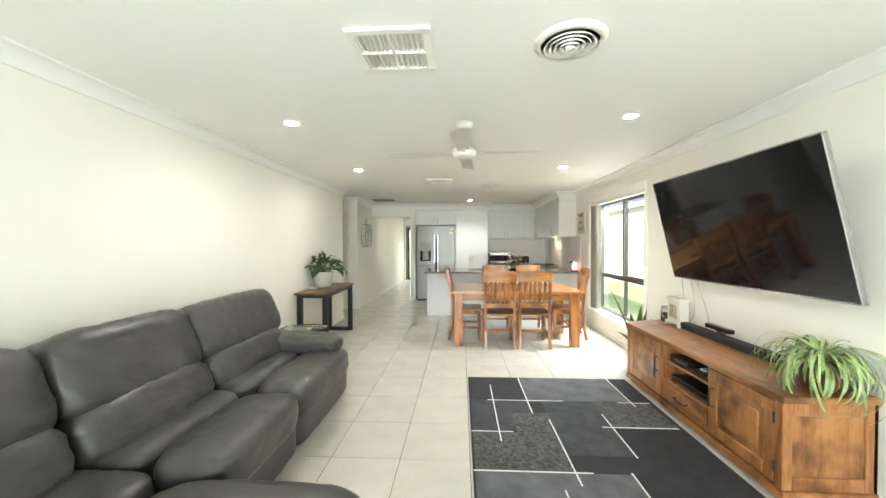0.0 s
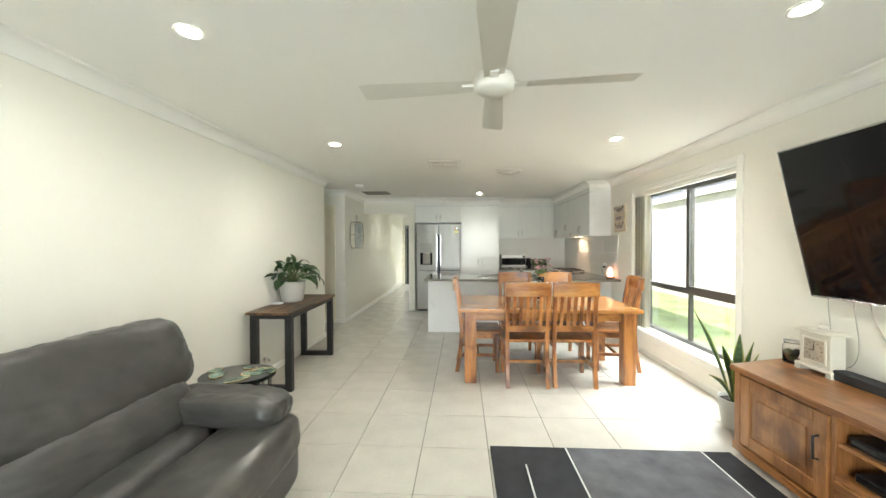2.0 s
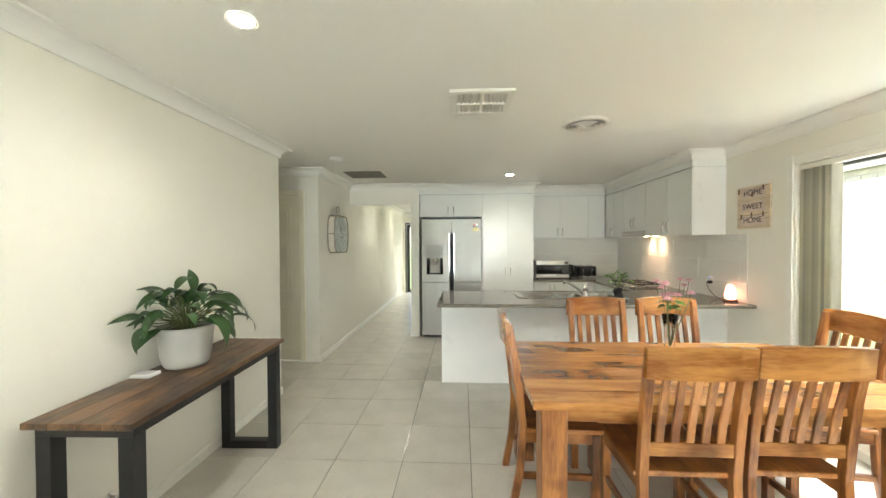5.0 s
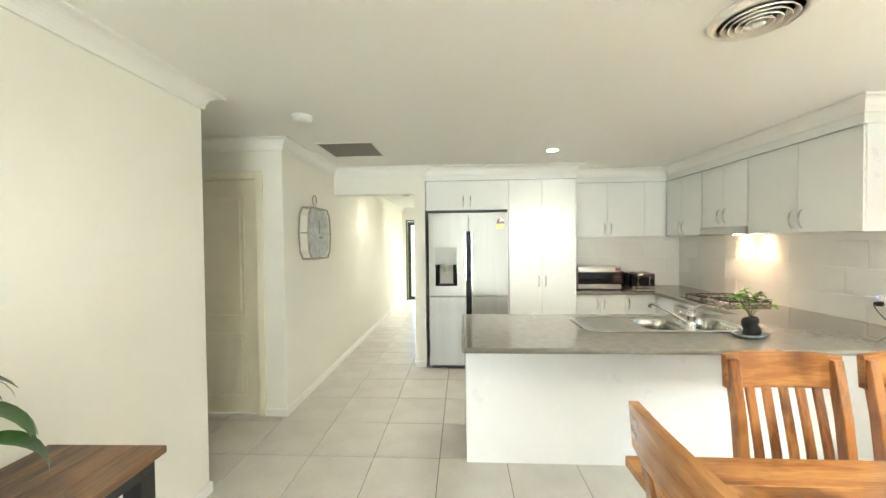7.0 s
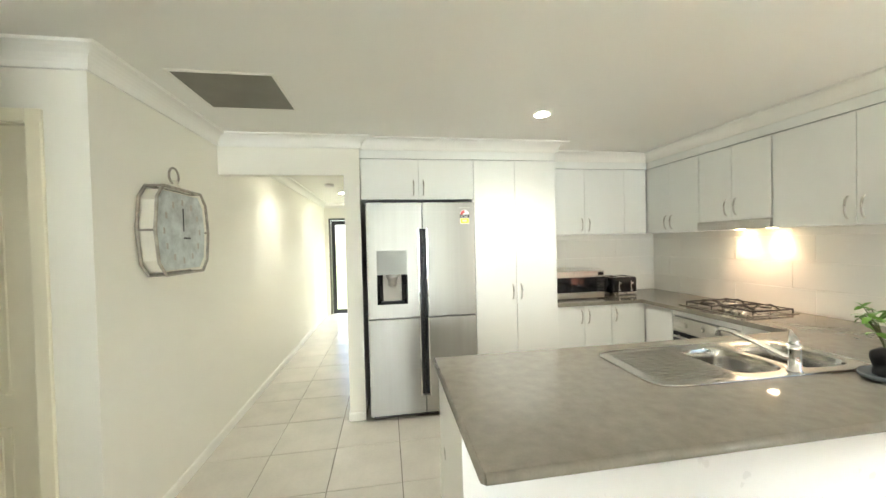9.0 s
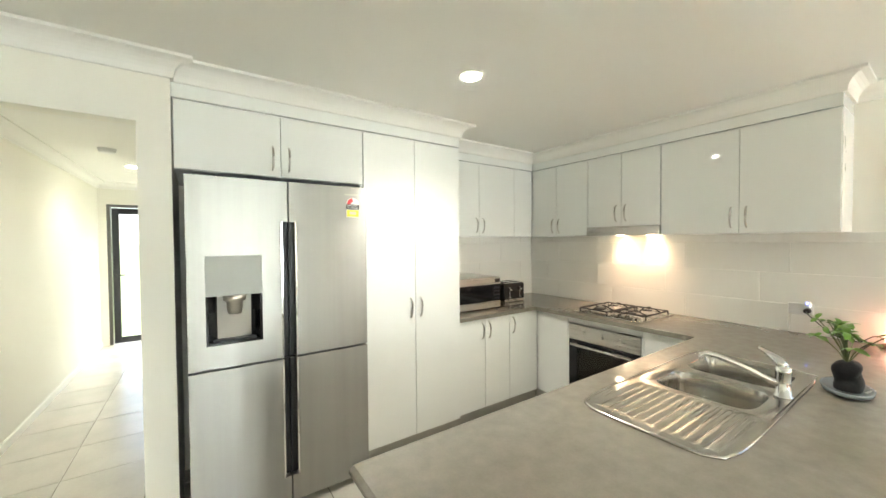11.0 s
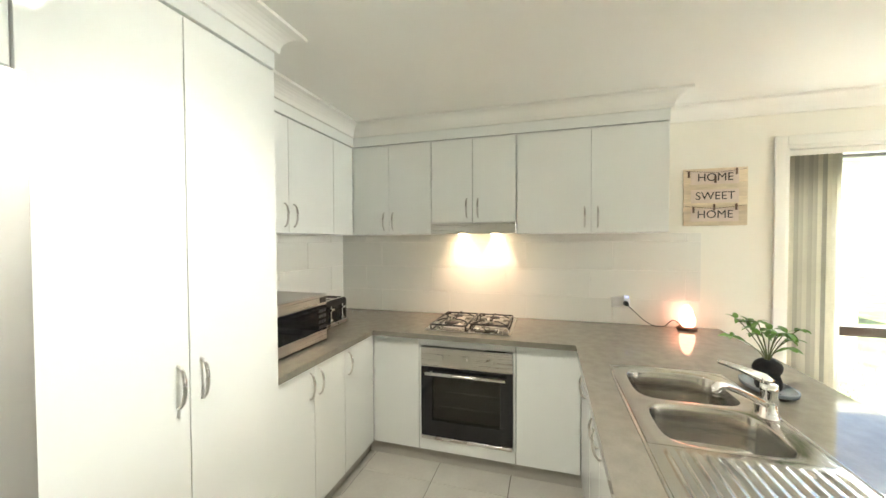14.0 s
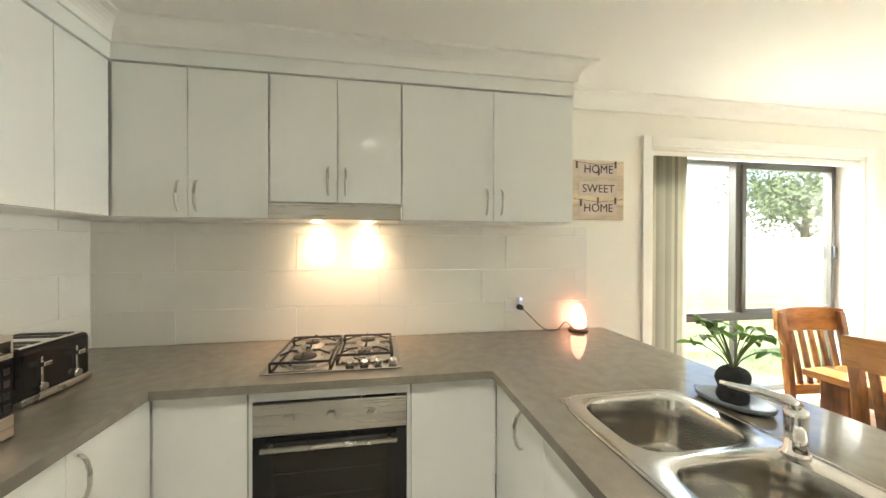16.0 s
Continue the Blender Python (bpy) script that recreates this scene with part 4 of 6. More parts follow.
part("end_frame", B((UX1 - 0.06, UX1, UY0, UY0 + 0.01, 0.085, UZ - 0.036), (UX0 + 0.05, UX1 - 0.06, UY0, UY0 + 0.01, 0.49, UZ - 0.036), (UX0 + 0.05, UX1 - 0.06, UY0, UY0 + 0.01, 0.085, 0.16), bevel=0.003), UNIT_Z, ep)
bm = prism([(UX0 + 0.05, UY1 - 0.02), (UX1, UY1 - 0.02), (UX1, UY1 + 0.15), (UX0 + 0.05, UY1)], 0.085, UZ - 0.036)
part("end_panel", bm, UNIT_Z, mu)
for y0, y1, hy in ((2.815, 3.378, 2.862), (1.702, 2.22, 2.175)):
    dr = part("door", B((UX0 - 0.004, UX0 + 0.018, y0, y0 + 0.075, 0.10, UZ - 0.05), (UX0 - 0.004, UX0 + 0.018, y1 - 0.075, y1, 0.10, UZ - 0.05), (UX0 - 0.004, UX0 + 0.018, y0 + 0.075, y1 - 0.075, 0.10, 0.175), (UX0 - 0.004, UX0 + 0.018, y0 + 0.075, y1 - 0.075, UZ - 0.125, UZ - 0.05), bevel=0.004), UNIT_Z, mu)
    part("door_panel", B((UX0 + 0.006, UX0 + 0.014, y0 + 0.07, y1 - 0.07, 0.17, UZ - 0.12), (UX0 - 0.001, UX0 + 0.01, y0 + 0.115, y1 - 0.115, 0.215, UZ - 0.165), bevel=0.004), UNIT_Z, dr)
    part("handle", tube([(UX0 - 0.004, hy, 0.30), (UX0 - 0.03, hy, 0.305), (UX0 - 0.03, hy, 0.42), (UX0 - 0.004, hy, 0.425)], 0.006), DARK, dr, "dark iron bar handle")
for z in (0.19, 0.46):
    part("hinge", cyl((UX0 - 0.006, 1.70, z - 0.03), (UX0 - 0.006, 1.70, z + 0.03), 0.006, n=10), DARK, dr, "dark butt hinge")
dw = part("drawer", B((UX0 - 0.004, UX0 + 0.018, 2.25, 2.785, 0.10, 0.245), bevel=0.005), UNIT_Y, mu)
part("handle", tube([(UX0 - 0.004, 2.45, 0.18), (UX0 - 0.03, 2.455, 0.175), (UX0 - 0.03, 2.585, 0.175), (UX0 - 0.004, 2.59, 0.18)], 0.006), DARK, dw, "dark iron bar handle")
part("shelf", B((UX0 + 0.005, UX1 - 0.02, 2.247, 2.788, 0.248, 0.268), bevel=0.002), UNIT_Y, mu)
part("shelf", B((UX0 + 0.02, UX1 - 0.02, 2.247, 2.788, 0.41, 0.43), bevel=0.002), UNIT_Y, mu)
for x in (UX0 + 0.03, UX1 - 0.09):
    for y in (UY0 + 0.03, UY1 - 0.09):
        part("foot", B((x, x + 0.06, y, y + 0.06, 0.0, 0.036)), UNIT_Z, mu)
for z, y0, y1, n in ((0.268, 2.30, 2.74, "black media player in the open shelf"), (0.43, 2.55, 2.77, "black set-top box in the open shelf")):
    mp_ = thing("media_player", (2.15, 2.6, z), n, "media player")
    case = part("case", B((1.98, 2.24, y0, y1, z, z + 0.045), bevel=0.004), BLACKM, mp_)
    part("front_strip", B((1.977, 1.981, y0 + 0.01, y1 - 0.01, z + 0.012, z + 0.034)), BLACK, case, "glossy front strip")
gc = thing("game_controller", (2.05, 2.40, 0.43), "dark game controller with a pale top on the shelf", "controller")
part("body", pillow(1.98, 2.08, 2.31, 2.47, 0.43, 0.475, 2.6, 7, 0.002, 3), BLACKM, gc)
part("top_shell", pillow(1.99, 2.07, 2.35, 2.43, 0.46, 0.485, 2.6, 7, 0.001, 4), WHITE, gc)

# on the media unit
sb = thing("soundbar", (2.36, 2.7, UZ), "long low black fabric soundbar on the media unit", "soundbar")
part("body", B((2.30, 2.385, 2.18, 3.18, UZ, UZ + 0.062), bevel=0.012, seg=2), mat("black_speaker_cloth", (0.02, 0.02, 0.021), 0.8, vary=0.3, fine=400, bump=0.5), sb)
kn = thing("sensor_bar", (2.345, 2.72, UZ + 0.062), "black motion sensor bar standing on the soundbar", "sensor bar")
part("stand", B((2.315, 2.37, 2.68, 2.76, UZ + 0.061, UZ + 0.072), (2.335, 2.35, 2.70, 2.74, UZ + 0.072, UZ + 0.09), bevel=0.002), BLACKM, kn)
part("bar", B((2.315, 2.37, 2.585, 2.855, UZ + 0.09, UZ + 0.125), bevel=0.006, seg=2), BLACK, kn)
ck = thing("mantel_clock", (2.37, 3.28, UZ), "small antique white mantel clock with a paper dial", "clock")
cx, cy = 2.345, 3.285
part("case", B((cx - 0.045, cx + 0.045, cy - 0.10, cy + 0.10, UZ + 0.045, UZ + 0.25), bevel=0.004), CLOCKW, ck)
part("cap", B((cx - 0.06, cx + 0.06, cy - 0.12, cy + 0.12, UZ + 0.25, UZ + 0.265), (cx - 0.05, cx + 0.05, cy - 0.11, cy + 0.11, UZ + 0.265, UZ + 0.275), bevel=0.004), CLOCKW, ck)
part("base", B((cx - 0.06, cx + 0.06, cy - 0.12, cy + 0.12, UZ + 0.025, UZ + 0.045), (cx - 0.06, cx + 0.06, cy - 0.12, cy - 0.08, UZ, UZ + 0.025), (cx - 0.06, cx + 0.06, cy + 0.08, cy + 0.12, UZ, UZ + 0.025), bevel=0.004), CLOCKW, ck)
part("finial", pillow(cx - 0.02, cx + 0.02, cy - 0.035, cy + 0.035, UZ + 0.274, UZ + 0.31, 2.4, 7, 0.002), CLOCKW, ck)
fr = part("dial", B((cx - 0.049, cx - 0.044, cy - 0.065, cy + 0.065, UZ + 0.08, UZ + 0.21)), DIAL, ck, "aged paper dial")
part("dial_frame", B((cx - 0.053, cx - 0.044, cy - 0.078, cy - 0.065, UZ + 0.067, UZ + 0.223), (cx - 0.053, cx - 0.044, cy + 0.065, cy + 0.078, UZ + 0.067, UZ + 0.223), (cx - 0.053, cx - 0.044, cy - 0.065, cy + 0.065, UZ + 0.067, UZ + 0.08), (cx - 0.053, cx - 0.044, cy - 0.065, cy + 0.065, UZ + 0.21, UZ + 0.223), bevel=0.003), CLOCKW, ck)
part("clock_hand", B((cx - 0.051, cx - 0.049, cy - 0.002, cy + 0.002, UZ + 0.145, UZ + 0.185), (cx - 0.051, cx - 0.049, cy, cy + 0.035, UZ + 0.143, UZ + 0.147)), INK, fr)
for k in range(12):
    a = 2 * math.pi * k / 12
    part("hour_mark", B((cx - 0.0505, cx - 0.0488, cy + 0.05 * math.sin(a) - 0.003, cy + 0.05 * math.sin(a) + 0.003, UZ + 0.145 + 0.05 * math.cos(a) - 0.003, UZ + 0.145 + 0.05 * math.cos(a) + 0.003)), INK, fr)
JX, JY = 2.35, 3.49
jr = thing("glass_jar", (JX, JY, UZ), "lidded glass jar of dark keepsakes beside the clock", "jar")
part("body", lathe([(0.0, 0.002), (0.048, 0.002), (0.052, 0.01), (0.052, 0.115), (0.044, 0.13), (0.044, 0.142), (0.041, 0.142), (0.041, 0.13), (0.049, 0.113), (0.049, 0.012), (0.0, 0.006)], (JX, JY, UZ)), CLEAR, jr, "clear glass jar")
for k, (u, v, w) in enumerate(((-0.015, -0.015, 0.03), (0.018, 0.01, 0.035), (-0.01, 0.02, 0.07), (0.012, -0.018, 0.075))):
    part("pebble", pillow(JX + u - 0.024, JX + u + 0.024, JY + v - 0.022, JY + v + 0.022, UZ + w - 0.022, UZ + w + 0.022, 2.5, 6, 0.006, k), LAVA if k % 2 else STEM, jr, "dark keepsake stone")
part("lid", lathe([(0.047, 0.143), (0.048, 0.158), (0.0, 0.16)], (JX, JY, UZ)), CLEAR, jr, "glass lid")
# spider plant
SX, SY = 2.22, 1.76
sp = thing("spider_plant", (SX, SY, UZ), "arching pale green spider plant in a brown glazed pot", "plant")
part("pot", lathe([(0.0, 0.0), (0.065, 0.0), (0.085, 0.05), (0.088, 0.11), (0.078, 0.14), (0.084, 0.15), (0.074, 0.15), (0.07, 0.13), (0.0, 0.125)], (SX, SY, UZ)), TERRA, sp, "brown glazed round pot")
SPM = [leaf_mesh("leaf", L, 0.012, d, SPIDER, 12, 0.4, 3) for L, d in ((0.32, 3.0), (0.42, 3.3), (0.28, 2.6), (0.50, 3.2))]
leafy(sp, SPM, 180, (0, 0, 0.14), (0, 0.02), 0.04, (5, 80), 8, (0.7, 1.05))
bw = thing("speaker", (2.33, 1.98, UZ), "small round white speaker on the media unit", "speaker")
part("body", lathe([(0.0, 0.0), (0.04, 0.002), (0.06, 0.04), (0.055, 0.085), (0.03, 0.11), (0.0, 0.115)], (2.33, 1.98, UZ)), WHITE, bw)
part("grille", lathe([(0.0605, 0.035), (0.0605, 0.045)], (2.33, 1.98, UZ), 32, False), KICK, bw)
# snake plant on the floor
NX, NY = 2.20, 3.78
sn = thing("snake_plant", (NX, NY, 0), "tall snake plant in a grey pot on the floor", "plant")
part("pot", lathe([(0.0, 0.0), (0.085, 0.0), (0.09, 0.008), (0.118, 0.215), (0.122, 0.225), (0.112, 0.225), (0.108, 0.2), (0.0, 0.195)], (NX, NY, 0)), POT_WHITE, sn, "grey tapered pot")
part("soil", lathe([(0.109, 0.2), (0.0, 0.205)], (NX, NY, 0)), SOIL, sn)
def snake_leaf(L, w, bend, wave, seed):
    """A stiff blade with a wavy, yellow-edged margin; returns the green blade and its margin."""
    mid, rim = bmesh.new(), bmesh.new()
    rows = []
    y = z = 0.0
    for i in range(13):
        t = i / 12
        half = w / 2 * min(1.0, 0.5 + 1.6 * t) * max(0.04, min(1.0, (1 - t) * 3.2)) ** 0.7
        tw = wave * math.sin(5 * t + seed)
        rows.append([(o * half * math.cos(tw), y, z + 0.45 * abs(o) * half + o * half * math.sin(tw)) for o in (-1, -0.74, 0, 0.74, 1)])
        ang = -bend * t
        y += L / 12 * math.cos(ang)
        z += L / 12 * math.sin(ang)
    for bm, cols in ((mid, ((1, 2), (2, 3))), (rim, ((0, 1), (3, 4)))):
        for a, b in zip(rows, rows[1:]):
            for i, j in cols:
                bm.faces.new([bm.verts.new(p) for p in (a[i], a[j], b[j], b[i])]).smooth = True
        bmesh.ops.remove_doubles(bm, verts=bm.verts, dist=1e-5)
        bmesh.ops.solidify(bm, geom=bm.faces[:], thickness=0.0025)
    return mesh_of("leaf", mid, SNAKE), mesh_of("leaf_margin", rim, SNAKE_RIM)


for L, w, a, up, r, bend in ((0.76, 0.05, 165, 74, 0.03, 0.15), (0.52, 0.065, 40, 86, 0.02, 0.1), (0.42, 0.07, 110, 82, 0.03, 0.1), (0.33, 0.065, 195, 66, 0.04, 0.7), (0.50, 0.05, 300, 84, 0.03, 0.1), (0.40, 0.06, 350, 80, 0.04, 0.2), (0.26, 0.06, 240, 72, 0.04, 0.3)):
    blade, margin = snake_leaf(L, w, bend, 0.35, a)
    lf = child("leaf", blade, sn, Matrix.Translation((r * math.cos(radians(a)), r * math.sin(radians(a)), 0.19)) @ Matrix.Rotation(radians(a - 90), 4, "Z") @ Matrix.Rotation(radians(up), 4, "X"))
    child("leaf_margin", margin, lf, Matrix(), "yellow leaf margin")

# ---- dining ----
TX0, TX1, TY0, TY1, TZ = 0.07, 1.86, 4.50, 5.49, 0.765
tb = thing("dining_table", (0.96, 5.04, 0), "solid honey timber dining table with thick square legs", "dining table")
n = 7
for k in range(n):
    y0 = TY0 + (TY1 - TY0) * k / n
    part("board", B((TX0, TX1, y0, y0 + (TY1 - TY0) / n - 0.0008, TZ - 0.035, TZ), bevel=0.0015), PINE_X, tb)
part("apron", B((TX0 + 0.15, TX1 - 0.15, TY0 + 0.11, TY0 + 0.135, TZ - 0.135, TZ - 0.036), bevel=0.002), PINE_X, tb)
part("apron", B((TX0 + 0.15, TX1 - 0.15, TY1 - 0.135, TY1 - 0.11, TZ - 0.135, TZ - 0.036), bevel=0.002), PINE_X, tb)
part("apron", B((TX0 + 0.09, TX0 + 0.115, TY0 + 0.17, TY1 - 0.17, TZ - 0.135, TZ - 0.036), bevel=0.002), PINE_Y, tb)
part("apron", B((TX1 - 0.115, TX1 - 0.09, TY0 + 0.17, TY1 - 0.17, TZ - 0.135, TZ - 0.036), bevel=0.002), PINE_Y, tb)
for x in (TX0 + 0.045, TX1 - 0.165):
    for y in (TY0 + 0.05, TY1 - 0.17):
        part("leg", B((x, x + 0.12, y, y + 0.12, 0.0, TZ - 0.036), bevel=0.008, seg=2), PINE_Z, tb)


def chair(m, label):
    ch = thing("dining_chair", (0, 0, 0), label, "dining chair", "chairs round the table")

    def bar(path, wx, wy):
        bm = bmesh.new()
        rings = []
        for x, y, z in path:
            rings.append([bm.verts.new((x + sx * wx / 2, y + sy * wy / 2, z)) for sx, sy in ((-1, -1), (1, -1), (1, 1), (-1, 1))])
        for a, b in zip(rings, rings[1:]):
            for k in range(4):
                bm.faces.new((a[k], a[(k + 1) % 4], b[(k + 1) % 4], b[k]))
        bm.faces.new(rings[0][::-1])
        bm.faces.new(rings[-1])
        bmesh.ops.bevel(bm, geom=bm.edges[:], offset=0.003, segments=1, affect="EDGES")
        return bm
    # the chair faces +y; its back is at -y
    prof = [(-0.255, 0.0), (-0.215, 0.22), (-0.20, 0.45), (-0.215, 0.62), (-0.235, 0.80), (-0.275, 1.02)]
    for sx in (-1, 1):
        part("back_leg", bar([(sx * 0.195, y, z) for y, z in prof], 0.038, 0.042), PINE_Z, ch, local=True)
        part("front_leg", B((sx * 0.195 - 0.021, sx * 0.195 + 0.021, 0.17, 0.212, 0.0, 0.43), bevel=0.003), PINE_Z, ch, local=True)
        part("stretcher", B((sx * 0.195 - 0.01, sx * 0.195 + 0.01, -0.20, 0.18, 0.17, 0.205), bevel=0.002), PINE_Y, ch, local=True)
        part("side_rail", B((sx * 0.195 - 0.012, sx * 0.195 + 0.012, -0.19, 0.18, 0.375, 0.435), bevel=0.002), PINE_Y, ch, local=True)
    part("front_rail", B((-0.18, 0.18, 0.18, 0.204, 0.375, 0.435), bevel=0.002), PINE_X, ch, local=True)
    part("cross_stretcher", B((-0.185, 0.185, -0.03, -0.01, 0.175, 0.205), bevel=0.002), PINE_X, ch, local=True)
    bm = B((-0.225, 0.225, -0.19, 0.23, 0.436, 0.462), bevel=0.008, seg=2)
    part("seat", bm, PINE_Y, ch, local=True)
    part("lower_rail", B((-0.18, 0.18, -0.222, -0.196, 0.545, 0.605), bevel=0.003), PINE_X, ch, local=True)
    bm = bmesh.new()
    for i in range(7):
        t = i / 6 - 0.5
        cyv = -0.285 + 0.02 * (1 - 4 * t * t) * -1
        for dy, z in ((-0.014, 0.905), (0.014, 0.905), (0.004, 1.035 + 0.012 * (1 - 4 * t * t)), (-0.024, 1.035 + 0.012 * (1 - 4 * t * t))):
            bm.verts.new((0.44 * t * 1.0, cyv + dy + 0.012, z))
    bm.verts.ensure_lookup_table()
    for i in range(6):
        for k in range(4):
            a, b = i * 4 + k, i * 4 + (k + 1) % 4
            bm.faces.new((bm.verts[a], bm.verts[b], bm.verts[b + 4], bm.verts[a + 4]))
    bm.faces.new([bm.verts[k] for k in range(4)][::-1])
    bm.faces.new([bm.verts[24 + k] for k in range(4)])
    bmesh.ops.recalc_face_normals(bm, faces=bm.faces)
    part("crest_rail", bm, PINE_X, ch, local=True)
    for k in range(5):
        x = -0.128 + k * 0.064
        part("slat", bar([(x, -0.21, 0.60), (x, -0.222, 0.68), (x, -0.245, 0.79), (x, -0.272, 0.91)], 0.034, 0.014), PINE_Z, ch, local=True)
    ch.matrix_basis = m
    return ch


CL = "honey timber dining chair with slatted back, tucked under the table"
c0 = chair(pose(0.735, 4.71, 0, 0, 0, 0), CL)
copy_thing(c0, pose(1.205, 4.73, 0, 0, 0, -1))
copy_thing(c0, pose(0.79, 5.46, 0, 0, 0, 180))
copy_thing(c0, pose(1.31, 5.46, 0, 0, 0, 179))
tagged(copy_thing(c0, pose(0.29, 5.08, 0, 0, 0, -91)), "honey timber dining chair with slatted back at the table's end")
tagged(copy_thing(c0, pose(1.80, 5.16, 0, 0, 0, 84)), "honey timber dining chair at the table's window end")
# vase of flowers
vs = thing("flower_vase", (1.0, 5.12, TZ), "slim glass vase of pink chrysanthemums on the table", "vase")
part("vase", lathe([(0.0, 0.0), (0.036, 0.0), (0.038, 0.012), (0.026, 0.09), (0.031, 0.19), (0.044, 0.27), (0.041, 0.27), (0.028, 0.19), (0.023, 0.09), (0.032, 0.016), (0.0, 0.014)], (1.0, 5.12, TZ)), CLEAR, vs, "clear glass vase")
rnd = random.Random(5)
FLW = [leaf_mesh("leaf", 0.07, 0.03, 0.9, UMBR)]
for k in range(15):
    a, r, h = rnd.uniform(0, 6.28), rnd.uniform(0.02, 0.12), rnd.uniform(0.36, 0.48)
    tipp = Vector((1.0 + r * math.cos(a), 5.12 + r * math.sin(a), TZ + h))
    part("stem", tube(curve3((1.0, 5.12, TZ + 0.03), (1.0, 5.12, TZ + 0.15), tipp - Vector((0, 0, 0.08)), tipp, 6), 0.0018, 5), STEM, vs)
    fb = bmesh.new()
    for ring, (q, ln, up) in enumerate(((11, 0.034, 0.1), (10, 0.029, 0.6), (8, 0.022, 1.1))):
        for j in range(q):
            b = 6.283 * j / q + ring * 0.4
            d = Vector((math.cos(b) * math.cos(up), math.sin(b) * math.cos(up), math.sin(up)))
            s = Vector((-math.sin(b), math.cos(b), 0)) * 0.008
            vv = [fb.verts.new(tipp + x) for x in (d * 0.003, d * ln * 0.7 + s, d * ln, d * ln * 0.7 - s)]
            fb.faces.new(vv)
    part("flower", fb, PETAL, vs, "pink chrysanthemum head")
leafy(vs, FLW, 14, (0, 0, 0.29), (0, 0.06), 0.03, (0, 50), 6)

# ---- kitchen ----
BZ = 0.89
bm = bmesh.new()
hp = [(0.0, 0.0, -0.068), (-0.010, 0.0, -0.066), (-0.022, 0, -0.05), (-0.030, 0, -0.02), (-0.030, 0, 0.02), (-0.022, 0, 0.05), (-0.010, 0, 0.066), (0, 0, 0.068)]
HANDLE = mesh_of("handle", tube(hp, [0.004, 0.005, 0.006, 0.0065, 0.0065, 0.006, 0.005, 0.004], 8), NICKEL)


def cabinet(name, label, body, doors, axis, face, handles, kick=None, group="kitchen cabinets", out=-1):
    """A cabinet of a carcass and doors. axis: the way its doors face; doors are (a0, a1, z0, z1) along the front; handles (door, a, z)."""
    x0, x1, y0, y1, z0, z1 = body
    c = thing(name, ((x0 + x1) / 2, (y0 + y1) / 2, z0 if not kick else 0), label, "cabinet", group)
    part("body", B(body), CARC, c)
    made = []
    for a0, a1, d0, d1 in doors:
        g = 0.0017
        lo, hi = (face, face + 0.017) if out < 0 else (face - 0.017, face)
        bx = (lo, hi, a0 + g, a1 - g, d0 + g, d1 - g) if axis == "x" else (a0 + g, a1 - g, lo, hi, d0 + g, d1 - g)
        made.append(part("door", B(bx, bevel=0.0012), GLOSS, c))
    for k, a, z in handles:
        base = ORIGIN[made[k].name]
        at = Vector((face, a, z)) if axis == "x" else Vector((a, face, z))
        turn = 0 if axis == "x" else (90 if out < 0 else -90)
        child("handle", HANDLE, made[k], Matrix.Translation(at - base) @ pose(0, 0, 0, 0, 0, turn), "bowed brushed nickel handle")
    if kick:
        part("kickboard", B(kick), KICK, c, "grey kickboard")
    return c


W = "white gloss "
# tall units on the back wall
cabinet("overhead_cabinet", W + "cabinet above the fridge with two doors", (-0.915, 0.078, 8.558, YK, 1.88, 2.233), [(-0.912, -0.419, 1.88, 2.225), (-0.419, 0.076, 1.88, 2.225)], "y", 8.54, [(0, -0.462, 1.985), (1, -0.376, 1.985)])
cabinet("pantry_cabinet", W + "full height pantry with two tall doors", (0.08, 0.868, 8.558, YK, 0.1, 2.233), [(0.080, 0.467, 0.10, 2.225), (0.467, 0.867, 0.10, 2.225)], "y", 8.54, [(0, 0.427, 1.03), (1, 0.507, 1.03)], (0.08, 0.868, 8.59, 8.61, 0.0, 0.1))
part_f = solid("fridge_side_panel", B((0.062, 0.079, 8.56, YK, 0.0, 1.878)), CARC, "white filler panel beside the fridge", "panel")
# wall units
cabinet("wall_cabinet", W + "wall cabinet over the microwave", (0.877, 2.10, 8.907, YK, 1.545, 2.233), [(0.880, 1.365, 1.545, 2.225), (1.365, 1.827, 1.545, 2.225), (1.827, 2.09, 1.545, 2.225)], "y", 8.89, [(0, 1.325, 1.65), (1, 1.405, 1.65)])
cabinet("wall_cabinet", W + "corner wall cabinet with a pair of doors", (2.118, XE, 8.243, YK, 1.545, 2.233), [(8.585, 8.888, 1.545, 2.225), (8.243, 8.585, 1.545, 2.225)], "x", 2.1, [(0, 8.622, 1.645), (1, 8.548, 1.645)])
cabinet("wall_cabinet", W + "short wall cabinet over the rangehood", (2.118, XE, 7.622, 8.24, 1.628, 2.233), [(7.93, 8.238, 1.625, 2.225), (7.624, 7.93, 1.625, 2.225)], "x", 2.1, [(0, 7.972, 1.73), (1, 7.89, 1.73)])
cabinet("wall_cabinet", W + "wall cabinet beside the timber sign", (2.118, XE, 6.69, 7.62, 1.545, 2.233), [(7.142, 7.618, 1.545, 2.225), (6.692, 7.142, 1.545, 2.225)], "x", 2.1, [(0, 7.182, 1.65), (1, 7.102, 1.65)])
